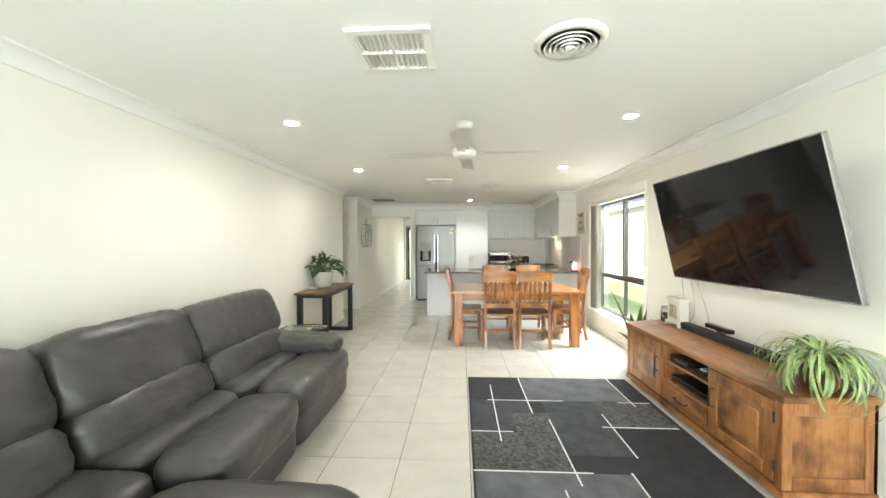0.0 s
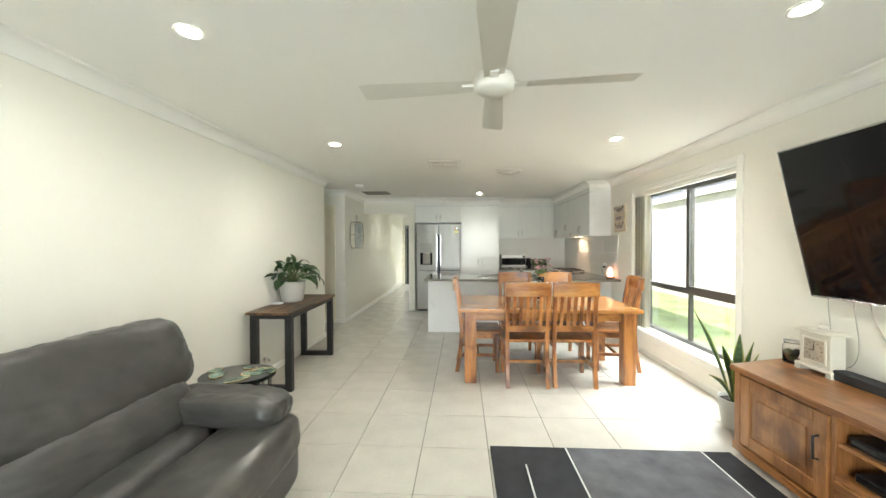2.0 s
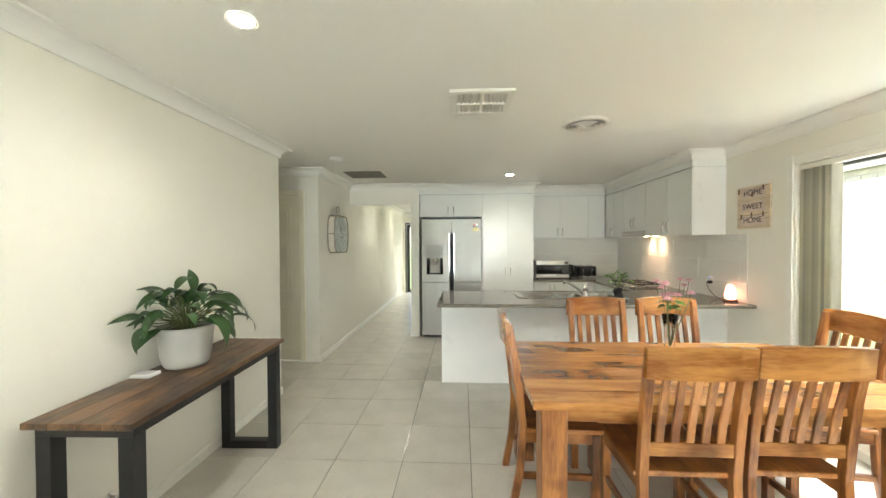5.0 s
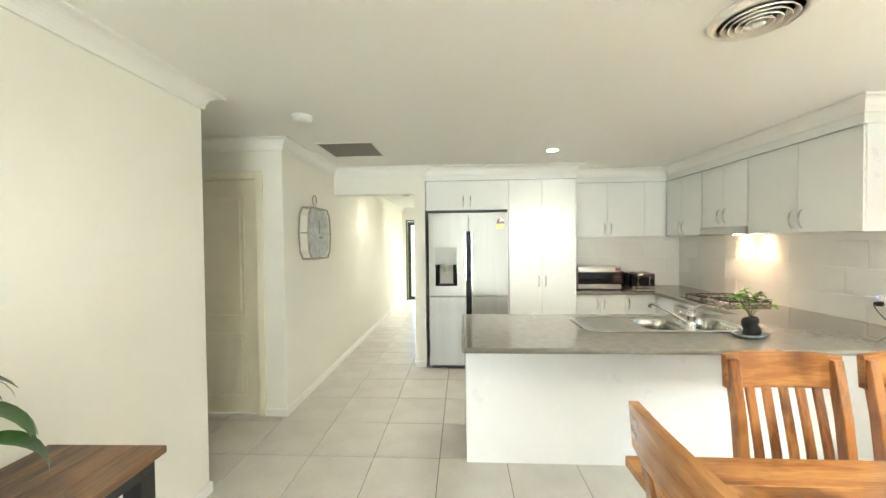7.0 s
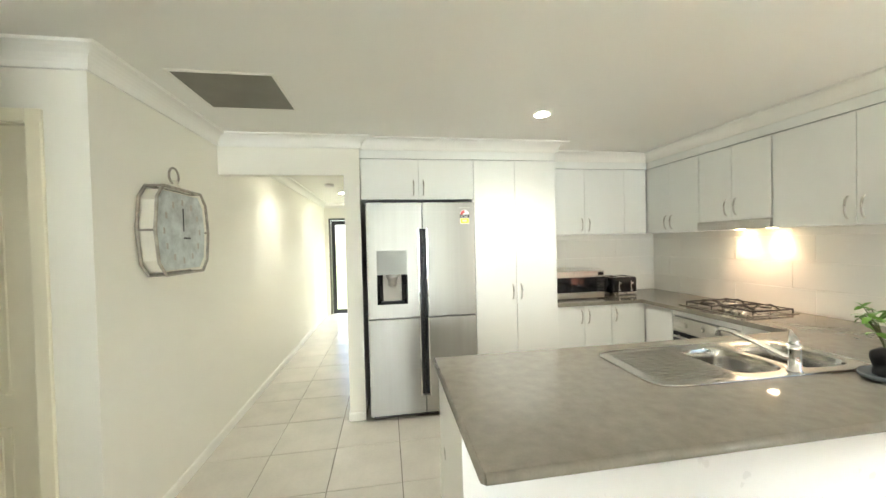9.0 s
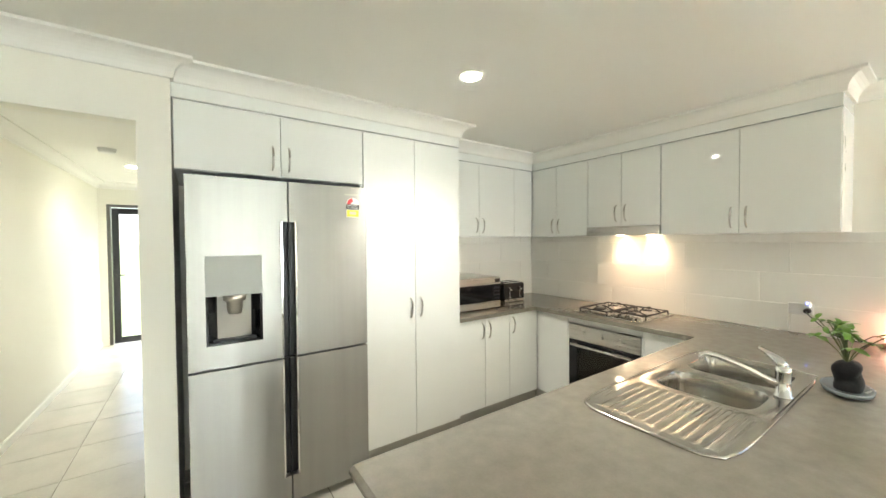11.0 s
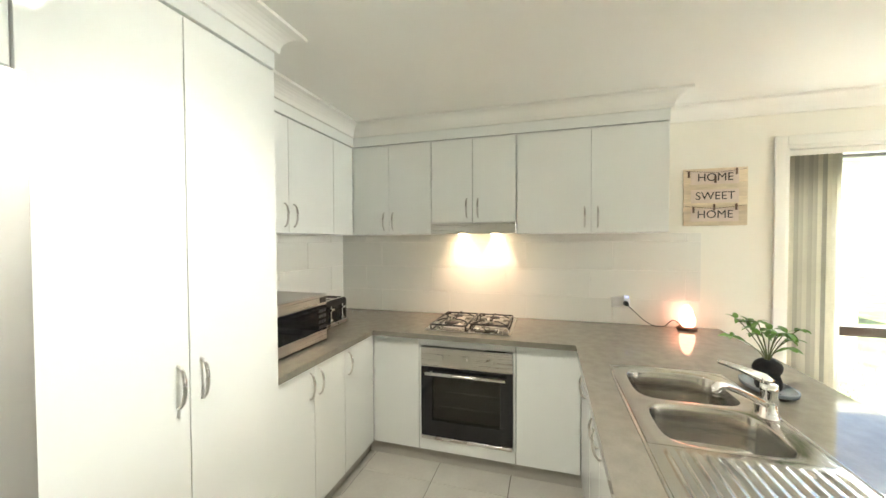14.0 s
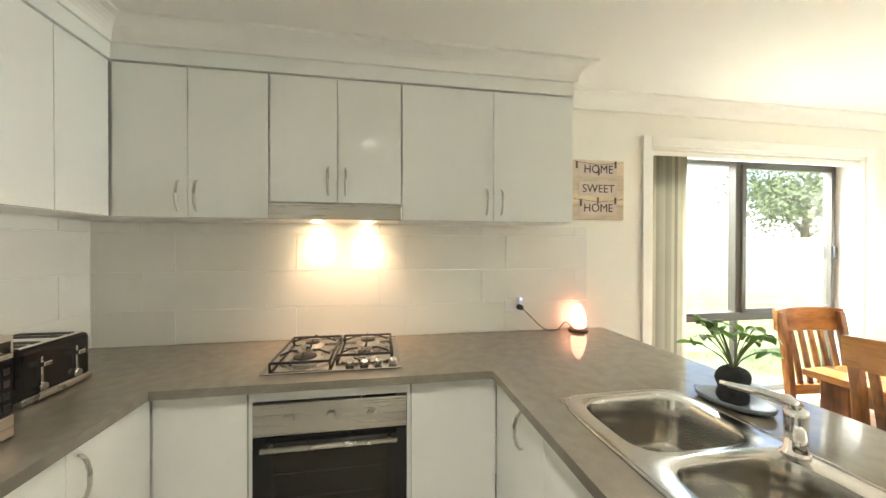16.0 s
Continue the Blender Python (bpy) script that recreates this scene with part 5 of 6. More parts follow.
# base units
cabinet("base_cabinet", W + "base cabinet under the microwave", (0.877, 1.79, 8.588, YK, 0.1, 0.858), [(0.875, 1.155, 0.1, 0.855), (1.155, 1.44, 0.1, 0.855), (1.44, 1.80, 0.1, 0.855)], "y", 8.57, [(0, 1.118, 0.755), (1, 1.192, 0.755), (2, 1.478, 0.755)], (0.875, 1.83, 8.62, 8.64, 0, 0.1))
cabinet("base_cabinet", W + "plain corner base cabinet beside the oven", (1.828, XE, 8.237, YK, 0.1, 0.858), [(8.237, 8.57, 0.1, 0.855)], "x", 1.81, [], (1.85, 1.87, 8.237, 8.62, 0, 0.1))
cabinet("base_cabinet", W + "narrow base cabinet beside the oven", (1.828, XE, 7.245, 7.597, 0.1, 0.858), [(7.222, 7.597, 0.1, 0.855)], "x", 1.81, [], (1.85, 1.87, 7.19, 7.597, 0, 0.1))
ov_c = cabinet("oven_cabinet", W + "oven housing cabinet", (2.40, XE, 7.6, 8.234, 0.1, 0.858), [(7.6, 8.234, 0.80, 0.855), (7.6, 8.234, 0.1, 0.178)], "x", 1.81, [], (1.85, 1.87, 7.597, 8.237, 0, 0.1))
part("side", B((1.812, 2.4, 7.6, 7.614, 0.178, 0.80)), GLOSS, ov_c)
part("side", B((1.812, 2.4, 8.22, 8.234, 0.178, 0.80)), GLOSS, ov_c)
cabinet("sink_cabinet", W + "peninsula cabinets under the sink", (0.70, 1.79, 6.70, 7.20, 0.1, 0.70), [(1.35, 1.812, 0.1, 0.855), (1.025, 1.35, 0.1, 0.855), (0.702, 1.025, 0.1, 0.855)], "y", 7.22, [(0, 1.52, 0.755), (1, 1.065, 0.755), (2, 0.985, 0.755)], (0.70, 1.85, 7.15, 7.17, 0, 0.1), out=1)
cabinet("base_cabinet", W + "end base cabinet of the peninsula", (-0.44, 0.098, 6.70, 7.20, 0.1, 0.855), [(-0.17, 0.098, 0.1, 0.855), (-0.44, -0.17, 0.1, 0.855)], "y", 7.22, [(0, -0.13, 0.755), (1, -0.21, 0.755)], (-0.44, 0.10, 7.15, 7.17, 0, 0.1), out=1)
dwr = thing("dishwasher", (0.40, 6.95, 0), "stainless steel dishwasher built under the benchtop", "dishwasher")
part("body", B((0.105, 0.695, 6.72, 7.20, 0.03, 0.85)), BLACKM, dwr)
dwd = part("door", B((0.104, 0.696, 7.20, 7.226, 0.11, 0.765), bevel=0.003), BSTEELP, dwr, "brushed steel door")
part("control_panel", B((0.104, 0.696, 7.20, 7.226, 0.769, 0.85), bevel=0.003), BSTEELP, dwr, "brushed steel control strip")
part("handle", tube([(0.17, 7.226, 0.73), (0.17, 7.258, 0.73), (0.63, 7.258, 0.73), (0.63, 7.226, 0.73)], 0.008), NICKEL, dwd)
part("kickboard", B((0.102, 0.698, 7.15, 7.17, 0, 0.1)), KICK, dwr, "grey kickboard")
solid("peninsula_panel", B((-0.462, XE, 6.655, 6.698, 0.0, 0.858), (-0.462, -0.442, 6.698, 7.22, 0.0, 0.858), bevel=0.0015), CARC, "white panelled back of the kitchen peninsula", "panel")

sx0, sx1, sy0, sy1 = 0.76, 1.425, 6.70, 7.085
top = thing("benchtop", (0.9, 7.5, BZ), "polished taupe engineered stone benchtop in a U shape", "benchtop")
xs = [-0.475, sx0, 0.872, sx1, 1.755, XE - 0.006]
ys = [6.30, sy0, sy1, 7.255, 8.55, YK - 0.006]
def on_top(x, y):
    if sx0 < x < sx1 and sy0 < y < sy1:
        return False
    return y < 7.255 or x > 1.755 or (y > 8.55 and x > 0.872)
slab = cells(xs, ys, on_top, BZ - 0.033, BZ)
part("slab", slab, STONE, top)
part("front_edge", tube([(-0.473, 6.302, BZ - 0.0165), (XE - 0.01, 6.302, BZ - 0.0165)], 0.0165, 10), STONE, top, "rounded front edge")
part("end_edge", tube([(-0.473, 6.302, BZ - 0.0165), (-0.473, 7.253, BZ - 0.0165)], 0.0165, 10), STONE, top, "rounded end edge")

# sink
sk = thing("kitchen_sink", (0.9, 6.89, BZ), "stainless steel double bowl sink with ribbed drainer", "sink")
OX0, OX1, OY0, OY1 = 0.345, 1.455, 6.655, 7.135


def rr(cx, cy, a, b, p, n=48):
    out = []
    for k in range(n):
        t = 2 * math.pi * (k + 0.5) / n
        c, s = math.cos(t), math.sin(t)
        f = (abs(c / a) ** p + abs(s / b) ** p) ** (-1 / p)
        out.append((cx + c * f, cy + s * f))
    return out


def plate(cell, hole, p_out=None):
    """A rim plate between a cell's edge and a bowl's mouth."""
    x0, x1, y0, y1 = cell
    (cx, cy, a, b) = hole
    inner = rr(cx, cy, a, b, 4.5)
    bm = bmesh.new()
    outer = []
    for x, y in inner:
        dx, dy = x - cx, y - cy
        f = min(((x1 - cx) if dx > 0 else (x0 - cx)) / dx, ((y1 - cy) if dy > 0 else (y0 - cy)) / dy)
        outer.append((cx + dx * f, cy + dy * f))
    corners = [(x1, y1), (x0, y1), (x0, y0), (x1, y0)]
    for c in corners:
        k = min(range(len(outer)), key=lambda i: (outer[i][0] - c[0]) ** 2 + (outer[i][1] - c[1]) ** 2)
        outer[k] = c
    vi = [bm.verts.new((x, y, BZ + 0.002)) for x, y in inner]
    vm = [bm.verts.new((x + (u - x) * 0.3, y + (w - y) * 0.3, BZ + 0.006)) for (x, y), (u, w) in zip(inner, outer)]
    vo = [bm.verts.new((x, y, BZ + 0.006)) for x, y in outer]
    k = len(inner)
    for i in range(k):
        j = (i + 1) % k
        bm.faces.new((vi[i], vi[j], vm[j], vm[i])).smooth = True
        bm.faces.new((vm[i], vm[j], vo[j], vo[i])).smooth = True
    bmesh.ops.recalc_face_normals(bm, faces=bm.faces)
    return bm


bowls = [(1.255, 6.895, 0.155, 0.178, 0.17), (0.915, 6.895, 0.135, 0.172, 0.13)]
rim = plate((1.075, OX1 - 0.012, OY0 + 0.012, OY1 - 0.012), bowls[0][:4])
merge(rim, plate((0.755, 1.075, OY0 + 0.012, OY1 - 0.012), bowls[1][:4]))
part("rim", rim, SINK, sk)
loop = rr((OX0 + OX1) / 2, (OY0 + OY1) / 2, (OX1 - OX0) / 2 - 0.004, (OY1 - OY0) / 2 - 0.004, 9, 72)
part("edge_bead", tube([(x, y, BZ + 0.0035) for x, y in loop + loop[:1]], 0.006, 8, ends=False), SINK, sk)
dp = bmesh.new()
nx, ny = 44, 60
grid = [[None] * (ny + 1) for _ in range(nx + 1)]
for i in range(nx + 1):
    for j in range(ny + 1):
        x = OX0 + 0.006 + (0.757 - OX0 - 0.006) * i / nx
        y = OY0 + 0.008 + (OY1 - OY0 - 0.016) * j / ny
        cxx = max(0.0, (OX0 + 0.09) - x)
        cyy = max(0.0, abs(y - (OY0 + OY1) / 2) - ((OY1 - OY0) / 2 - 0.09))
        over = math.hypot(cxx, cyy) - 0.083
        if over > 0:
            x += over * cxx / math.hypot(cxx, cyy)
            y -= math.copysign(over * cyy / math.hypot(cxx, cyy), y - (OY0 + OY1) / 2)
        inn = min(1.0, max(0.0, (x - OX0 - 0.05) / 0.03)) * min(1.0, max(0.0, (0.735 - x) / 0.03)) * min(1.0, max(0.0, (0.20 - abs(y - 6.895)) / 0.02))
        z = BZ + 0.006 - 0.003 * inn + 0.0035 * inn * math.cos((y - OY0) / 0.031 * 2 * math.pi)
        grid[i][j] = dp.verts.new((x, y, z))
for i in range(nx):
    for j in range(ny):
        dp.faces.new((grid[i][j], grid[i + 1][j], grid[i + 1][j + 1], grid[i][j + 1])).smooth = True
part("drainer", dp, SINK, sk, "ribbed stainless drainer")
for cx, cy, a, b, dep in bowls:
    bm = bmesh.new()
    rings = []
    for s, z in ((1.0, 0.002), (0.975, -0.006), (0.955, -dep * 0.5), (0.93, -dep * 0.85), (0.86, -dep * 0.97), (0.6, -dep), (0.16, -dep - 0.003)):
        rings.append([bm.verts.new((x, y, BZ + z)) for x, y in rr(cx, cy, a * s, b * s, 4.5 if s > 0.5 else 2)])
    for r0, r1 in zip(rings, rings[1:]):
        for k in range(len(r0)):
            bm.faces.new((r0[k], r0[(k + 1) % len(r0)], r1[(k + 1) % len(r0)], r1[k])).smooth = True
    bm.faces.new(rings[-1])
    bw_ = part("bowl", bm, SINK, sk, "deep satin steel bowl")
    part("waste", lathe([(0.04, 0.0), (0.036, 0.003), (0.012, -0.001), (0.0, 0.002)], (cx, cy, BZ - dep)), CHROME, bw_, "round chrome waste")
# tap
tp = thing("mixer_tap", (1.035, 6.695, BZ), "chrome lever mixer tap with a straight angled spout", "tap")
part("body", lathe([(0.03, 0.004), (0.03, 0.012), (0.024, 0.016), (0.023, 0.095), (0.025, 0.10), (0.023, 0.12), (0.0, 0.128)], (1.035, 6.695, BZ)), CHROME, tp)
part("spout", tube([(1.035, 6.695, BZ + 0.05), (1.01, 6.73, BZ + 0.066), (0.95, 6.81, BZ + 0.115), (0.905, 6.87, BZ + 0.145), (0.885, 6.897, BZ + 0.152), (0.876, 6.908, BZ + 0.146), (0.875, 6.91, BZ + 0.122)], [0.014, 0.013, 0.0115, 0.011, 0.011, 0.012, 0.012], 12), CHROME, tp)
part("lever", tube([(1.035, 6.695, BZ + 0.12), (1.045, 6.705, BZ + 0.135), (1.09, 6.745, BZ + 0.145), (1.15, 6.795, BZ + 0.15)], [0.02, 0.018, 0.012, 0.007], 12), CHROME, tp)

# cooktop
hb_ = thing("gas_cooktop", (2.12, 7.92, BZ), "four burner stainless gas cooktop with iron trivets", "cooktop")
part("tray", B((1.85, 2.36, 7.635, 8.21, BZ, BZ + 0.008), bevel=0.003, seg=2), SINK, hb_)
for x, y, r in ((2.00, 8.06, 0.055), (2.24, 8.07, 0.038), (2.03, 7.80, 0.032), (2.25, 7.79, 0.042)):
    bn = part("burner", lathe([(r + 0.02, 0.008), (r + 0.018, 0.014), (r, 0.016), (r, 0.024), (r * 0.9, 0.026)], (x, y, BZ)), NICKEL, hb_)
    part("burner_cap", lathe([(r * 0.92, 0.026), (r * 0.9, 0.032), (0.0, 0.034)], (x, y, BZ)), IRON, bn, "black burner cap")
for y0, y1, x0 in ((7.94, 8.185, 1.91), (7.67, 7.92, 1.985)):
    x1, zg = 2.345, BZ + 0.03
    tr = tube([(x0, y0, zg), (x1, y0, zg), (x1, y1, zg), (x0, y1, zg), (x0, y0, zg)], 0.0065, 6)
    for cx in (2.02, 2.245):
        for dx, dy in ((0.1, 0), (-0.1, 0), (0, 0.11), (0, -0.11)):
            ex, ey = max(x0, min(x1, cx + dx)), (y0 + y1) / 2 + dy
            tube([(ex, ey, zg), (cx + dx * 0.55, (y0 + y1) / 2 + dy * 0.55, zg + 0.02), (cx + dx * 0.3, (y0 + y1) / 2 + dy * 0.3, zg + 0.02)], 0.005, 6, out=tr)
    for px in (x0, x1):
        for py in (y0, y1):
            cyl((px, py, BZ + 0.008), (px, py, zg), 0.005, n=8, out=tr)
    part("trivet", tr, IRON, hb_, "black cast iron trivet")
for k in range(4):
    y = 7.67 + k * 0.062
    part("knob", lathe([(0.019, 0.008), (0.017, 0.03), (0.012, 0.034), (0.0, 0.034)], (1.90, y, BZ), 16), NICKEL, hb_, "metal control knob")

# oven
ov = thing("oven", (1.83, 7.92, 0.18), "stainless built-in oven with black glass door", "oven")
oy0, oy1, ox = 7.618, 8.216, 1.795
part("housing", B((1.84, 2.39, oy0, oy1, 0.185, 0.79)), BLACKM, ov)
part("control_panel", B((ox, 1.84, oy0, oy1, 0.668, 0.795), bevel=0.003), BSTEELP, ov)
for y in (7.76, 7.92, 8.08):
    part("knob", cyl((ox, y, 0.735), (ox - 0.022, y, 0.735), 0.021, 0.018), NICKEL, ov, "round metal knob")
od = part("door", B((ox + 0.003, 1.84, oy0, oy1, 0.205, 0.31), (ox + 0.003, 1.84, oy0, oy1, 0.60, 0.664), (ox + 0.003, 1.84, oy0, oy0 + 0.075, 0.31, 0.60), (ox + 0.003, 1.84, oy1 - 0.075, oy1, 0.31, 0.60)), BLACK, ov, "black glass oven door")
part("door_glass", B((ox + 0.0035, ox + 0.008, oy0 + 0.075, oy1 - 0.075, 0.31, 0.60)), glass("smoked_glass", 0.0, (0.35, 0.33, 0.3)), od, "smoked viewing glass")
part("cavity", B((1.8395, 1.8405, oy0 + 0.02, oy1 - 0.02, 0.25, 0.64)), mat("oven_enamel", (0.11, 0.105, 0.09), 0.4, vary=0.2), ov, "dark enamel cavity")
for z in (0.40, 0.50):
    part("rack", tube([(1.825, oy0 + 0.06, z), (1.825, oy1 - 0.06, z)], 0.003, 6), CHROME, ov, "chrome wire rack")
hn = tube([(ox - 0.035, oy0 + 0.04, 0.632), (ox - 0.035, oy1 - 0.04, 0.632)], 0.010, 10)
for y in (oy0 + 0.07, oy1 - 0.07):
    cyl((ox + 0.004, y, 0.632), (ox - 0.035, y, 0.632), 0.007, n=10, out=hn)
part("handle", hn, NICKEL, od, "satin steel bar handle")
part("bottom_trim", B((ox, 1.84, oy0, oy1, 0.182, 0.203), bevel=0.002), NICKEL, ov)

# rangehood
rh = thing("rangehood", (2.25, 7.93, 1.54), "slim stainless slide-out rangehood with lit lamps", "rangehood")
part("body", B((2.115, XE - 0.01, 7.625, 8.237, 1.548, 1.626), bevel=0.002), CARC, rh)
part("front_strip", B((2.08, 2.117, 7.622, 8.24, 1.545, 1.62), bevel=0.003), BSTEELP, rh, "brushed steel front")
for y in (7.80, 8.06):
    part("lens", lathe([(0.0, -0.002), (0.028, -0.002), (0.032, 0.0)], (2.33, y, 1.548)), HOODLED, rh, "warm lit lamp")

# fridge
fg = thing("refrigerator", (-0.41, 8.8, 0), "stainless steel four-door refrigerator with water dispenser", "refrigerator")
FX0, FX1, FY0, FZ = -0.872, 0.05, 8.43, 1.84
part("cabinet", B((FX0 + 0.01, FX1 - 0.01, FY0 + 0.085, 9.15, 0.03, FZ - 0.015), bevel=0.004), DARK, fg, "dark grey cabinet sides")
part("gasket", B((FX0 + 0.015, FX1 - 0.015, FY0 + 0.06, FY0 + 0.09, 0.04, FZ - 0.025)), BLACKM, fg)
part("top_hinge", B((FX0 + 0.03, FX0 + 0.13, FY0 + 0.03, FY0 + 0.16, FZ - 0.014, FZ + 0.012), bevel=0.005), DARK, fg)
part("top_hinge", B((FX1 - 0.13, FX1 - 0.03, FY0 + 0.03, FY0 + 0.16, FZ - 0.014, FZ + 0.012), bevel=0.005), DARK, fg)
mx_ = -0.405
zs = 0.862
R0 = 0.03
DX = [-0.796, -0.541]
DZ = [0.985, 1.44]
dz1 = 1.235
for nm, x0, x1, z0, z1, rec in (("door", FX0, mx_ - 0.004, zs + 0.006, FZ, 1), ("door", mx_ + 0.004, FX1, zs + 0.006, FZ, -1), ("drawer", FX0, mx_ - 0.004, 0.045, zs - 0.006, 1), ("drawer", mx_ + 0.004, FX1, 0.045, zs - 0.006, -1)):
    a0, a1 = (x0, x1 - R0) if rec > 0 else (x0 + R0, x1)
    zr = 1.62 if nm == "door" else 0.19
    gx = sorted({x0, a0, a1, x1} | (set(DX) if nm == "door" and rec > 0 else set()))
    gz = sorted({z0, zr, z1} | ({DZ[0], dz1} if nm == "door" and rec > 0 else set()))

    def keep(x, z):
        if not a0 < x < a1 and (z < zr if nm == "door" else z > zr):
            return False
        return not (nm == "door" and rec > 0 and DX[0] < x < DX[1] and DZ[0] < z < dz1)
    dbm = cells(gx, gz, keep, FY0, FY0 + 0.058)
    for v in dbm.verts:
        v.co = (v.co.x, v.co.z, v.co.y)
    bmesh.ops.recalc_face_normals(dbm, faces=dbm.faces)
    dpart = part(nm, dbm, STEEL, fg, "brushed stainless door with painted reflection streaks")
    hx = (x1 - R0, x1) if rec > 0 else (x0, x0 + R0)
    hz = (z0, zr) if nm == "door" else (zr, z1)
    part("recessed_handle", B((hx[0], hx[1], FY0 + 0.035, FY0 + 0.056, hz[0], hz[1]), bevel=0.002), DARK, dpart, "dark recessed grip")
    part("grip_edge", B(((hx[0] - 0.007) if rec > 0 else (hx[1] - 0.002), (hx[0] + 0.002) if rec > 0 else (hx[1] + 0.007), FY0 - 0.006, FY0 + 0.03, hz[0], hz[1]), bevel=0.001), CHROME, dpart)
    if nm == "door" and rec > 0:
        dsp = part("dispenser", B((DX[0], DX[1], FY0 + 0.05, FY0 + 0.056, DZ[0], dz1)), KICK, dpart, "recessed water dispenser")
        part("surround", B((DX[0], DX[0] + 0.012, FY0 - 0.002, FY0 + 0.05, DZ[0], dz1), (DX[1] - 0.012, DX[1], FY0 - 0.002, FY0 + 0.05, DZ[0], dz1), (DX[0] + 0.012, DX[1] - 0.012, FY0 - 0.002, FY0 + 0.05, DZ[0], DZ[0] + 0.014), bevel=0.002), BLACK, dsp, "black surround")
        for side, xo, xi in (("l", DX[0] + 0.012, DX[0] + 0.05), ("r", DX[1] - 0.012, DX[1] - 0.05)):
            tri = bmesh.new()
            lo = [tri.verts.new((x, y, DZ[0] + 0.014)) for x, y in ((xo, FY0 + 0.002), (xo, FY0 + 0.05), (xi, FY0 + 0.05))]
            hi = [tri.verts.new((x, y, dz1)) for x, y in ((xo, FY0 + 0.002), (xo, FY0 + 0.05), (xi, FY0 + 0.05))]
            tri.faces.new(lo)
            tri.faces.new(hi)
            for i in range(3):
                tri.faces.new((lo[i], lo[(i + 1) % 3], hi[(i + 1) % 3], hi[i]))
            bmesh.ops.recalc_face_normals(tri, faces=tri.faces)
            part("cheek", tri, BLACK, dsp, "angled black cheek")
        part("drip_tray", B((DX[0] + 0.03, DX[1] - 0.03, FY0 + 0.004, FY0 + 0.05, DZ[0] + 0.014, DZ[0] + 0.024), bevel=0.002), DARK, dsp)
        part("display", B((DX[0], DX[1], FY0 - 0.002, FY0, dz1, DZ[1]), bevel=0.0008), mat("satin_display", (0.27, 0.27, 0.25), 0.42, 0.35, vary=0.03, bump=0), dsp, "satin grey control display")
        part("nozzle", lathe([(0.052, 0.0), (0.050, -0.03), (0.036, -0.036), (0.035, -0.075), (0.030, -0.098), (0.0, -0.098)], ((DX[0] + DX[1]) / 2, FY0 + 0.03, dz1), 28), NICKEL, dsp, "brushed metal water nozzle")
    if nm == "door" and rec < 0:
        lb = part("energy_label", B((-0.075, 0.005, FY0 - 0.001, FY0 + 0.001, 1.655, 1.735)), WHITE, dpart, "energy rating label")
        poly = [(-0.035 + 0.04 * math.cos(a), 1.735 + 0.04 * math.sin(a)) for a in (math.pi * k / 14 for k in range(15))]
        bmz = bmesh.new()
        bmz.faces.new([bmz.verts.new((x, FY0 - 0.0030, z)) for x, z in poly])
        bmesh.ops.recalc_face_normals(bmz, faces=bmz.faces)
        part("label_arch", bmz, WHITE, lb)
        poly = [(-0.035 + r * math.cos(a), 1.735 + r * math.sin(a)) for r, ks in ((0.037, range(15, 7, -1)), (0.014, range(7, 16))) for a in (math.pi * k / 15 for k in ks)]
        bmz = bmesh.new()
        bmz.faces.new([bmz.verts.new((x, FY0 - 0.0055, z)) for x, z in poly])
        part("star_band", bmz, RED, lb, "red star band")
        part("title_strip", B((-0.075, 0.005, FY0 - 0.0016, FY0, 1.703, 1.735)), INK, lb, "black title strip")
        part("rating_box", B((-0.072, 0.002, FY0 - 0.0016, FY0, 1.66, 1.70)), YEL, lb, "yellow rating box")
        part("figure_box", B((-0.055, -0.015, FY0 - 0.0022, FY0, 1.673, 1.69)), SIGNP, lb)
        lettering("label_text", "ENERGY", 0.017, Matrix.Translation(Vector((-0.035, FY0 - 0.0018, 1.7265)) - ORIGIN[lb.name]) @ pose(0, 0, 0, 90, 0, 0), WHITE, lb, "", 0.0003)
        lettering("label_text", "RATING", 0.017, Matrix.Translation(Vector((-0.035, FY0 - 0.0018, 1.711)) - ORIGIN[lb.name]) @ pose(0, 0, 0, 90, 0, 0), WHITE, lb, "", 0.0003)
        part("badge", B((-0.085, 0.015, FY0 - 0.001, FY0 + 0.001, 1.788, 1.798)), KICK, dpart, "small grey maker's badge bar")
part("plinth", B((FX0 + 0.02, FX1 - 0.02, FY0 + 0.07, FY0 + 0.12, 0.0, 0.045)), BLACKM, fg)

# small appliances
mw = thing("microwave", (1.23, 8.9, BZ), "stainless microwave oven with dark glass door", "microwave")
part("case", B((0.94, 1.455, 8.715, 9.11, BZ + 0.012, BZ + 0.29), bevel=0.006, seg=2), mat("silver_case", (0.5, 0.48, 0.45), 0.3, 0.9, vary=0.04), mw)
part("fascia", B((0.94, 1.455, 8.70, 8.716, BZ + 0.225, BZ + 0.288), (0.94, 1.455, 8.70, 8.716, BZ + 0.014, BZ + 0.072), bevel=0.002), BSTEELP, mw, "brushed steel bands above and below the door")
md = part("door", B((0.943, 1.36, 8.699, 8.715, BZ + 0.074, BZ + 0.223), bevel=0.003), BLACK, mw, "black glass door")
part("door_window", B((0.985, 1.335, 8.697, 8.7, BZ + 0.092, BZ + 0.207), bevel=0.001), SCREEN, md, "dark viewing window")
cp = part("control_strip", B((1.363, 1.453, 8.699, 8.715, BZ + 0.074, BZ + 0.223), bevel=0.003), BLACK, mw, "black control strip")
part("screen_window", B((1.385, 1.445, 8.6975, 8.7, BZ + 0.24, BZ + 0.272), bevel=0.001), BLACK, mw, "small black display")
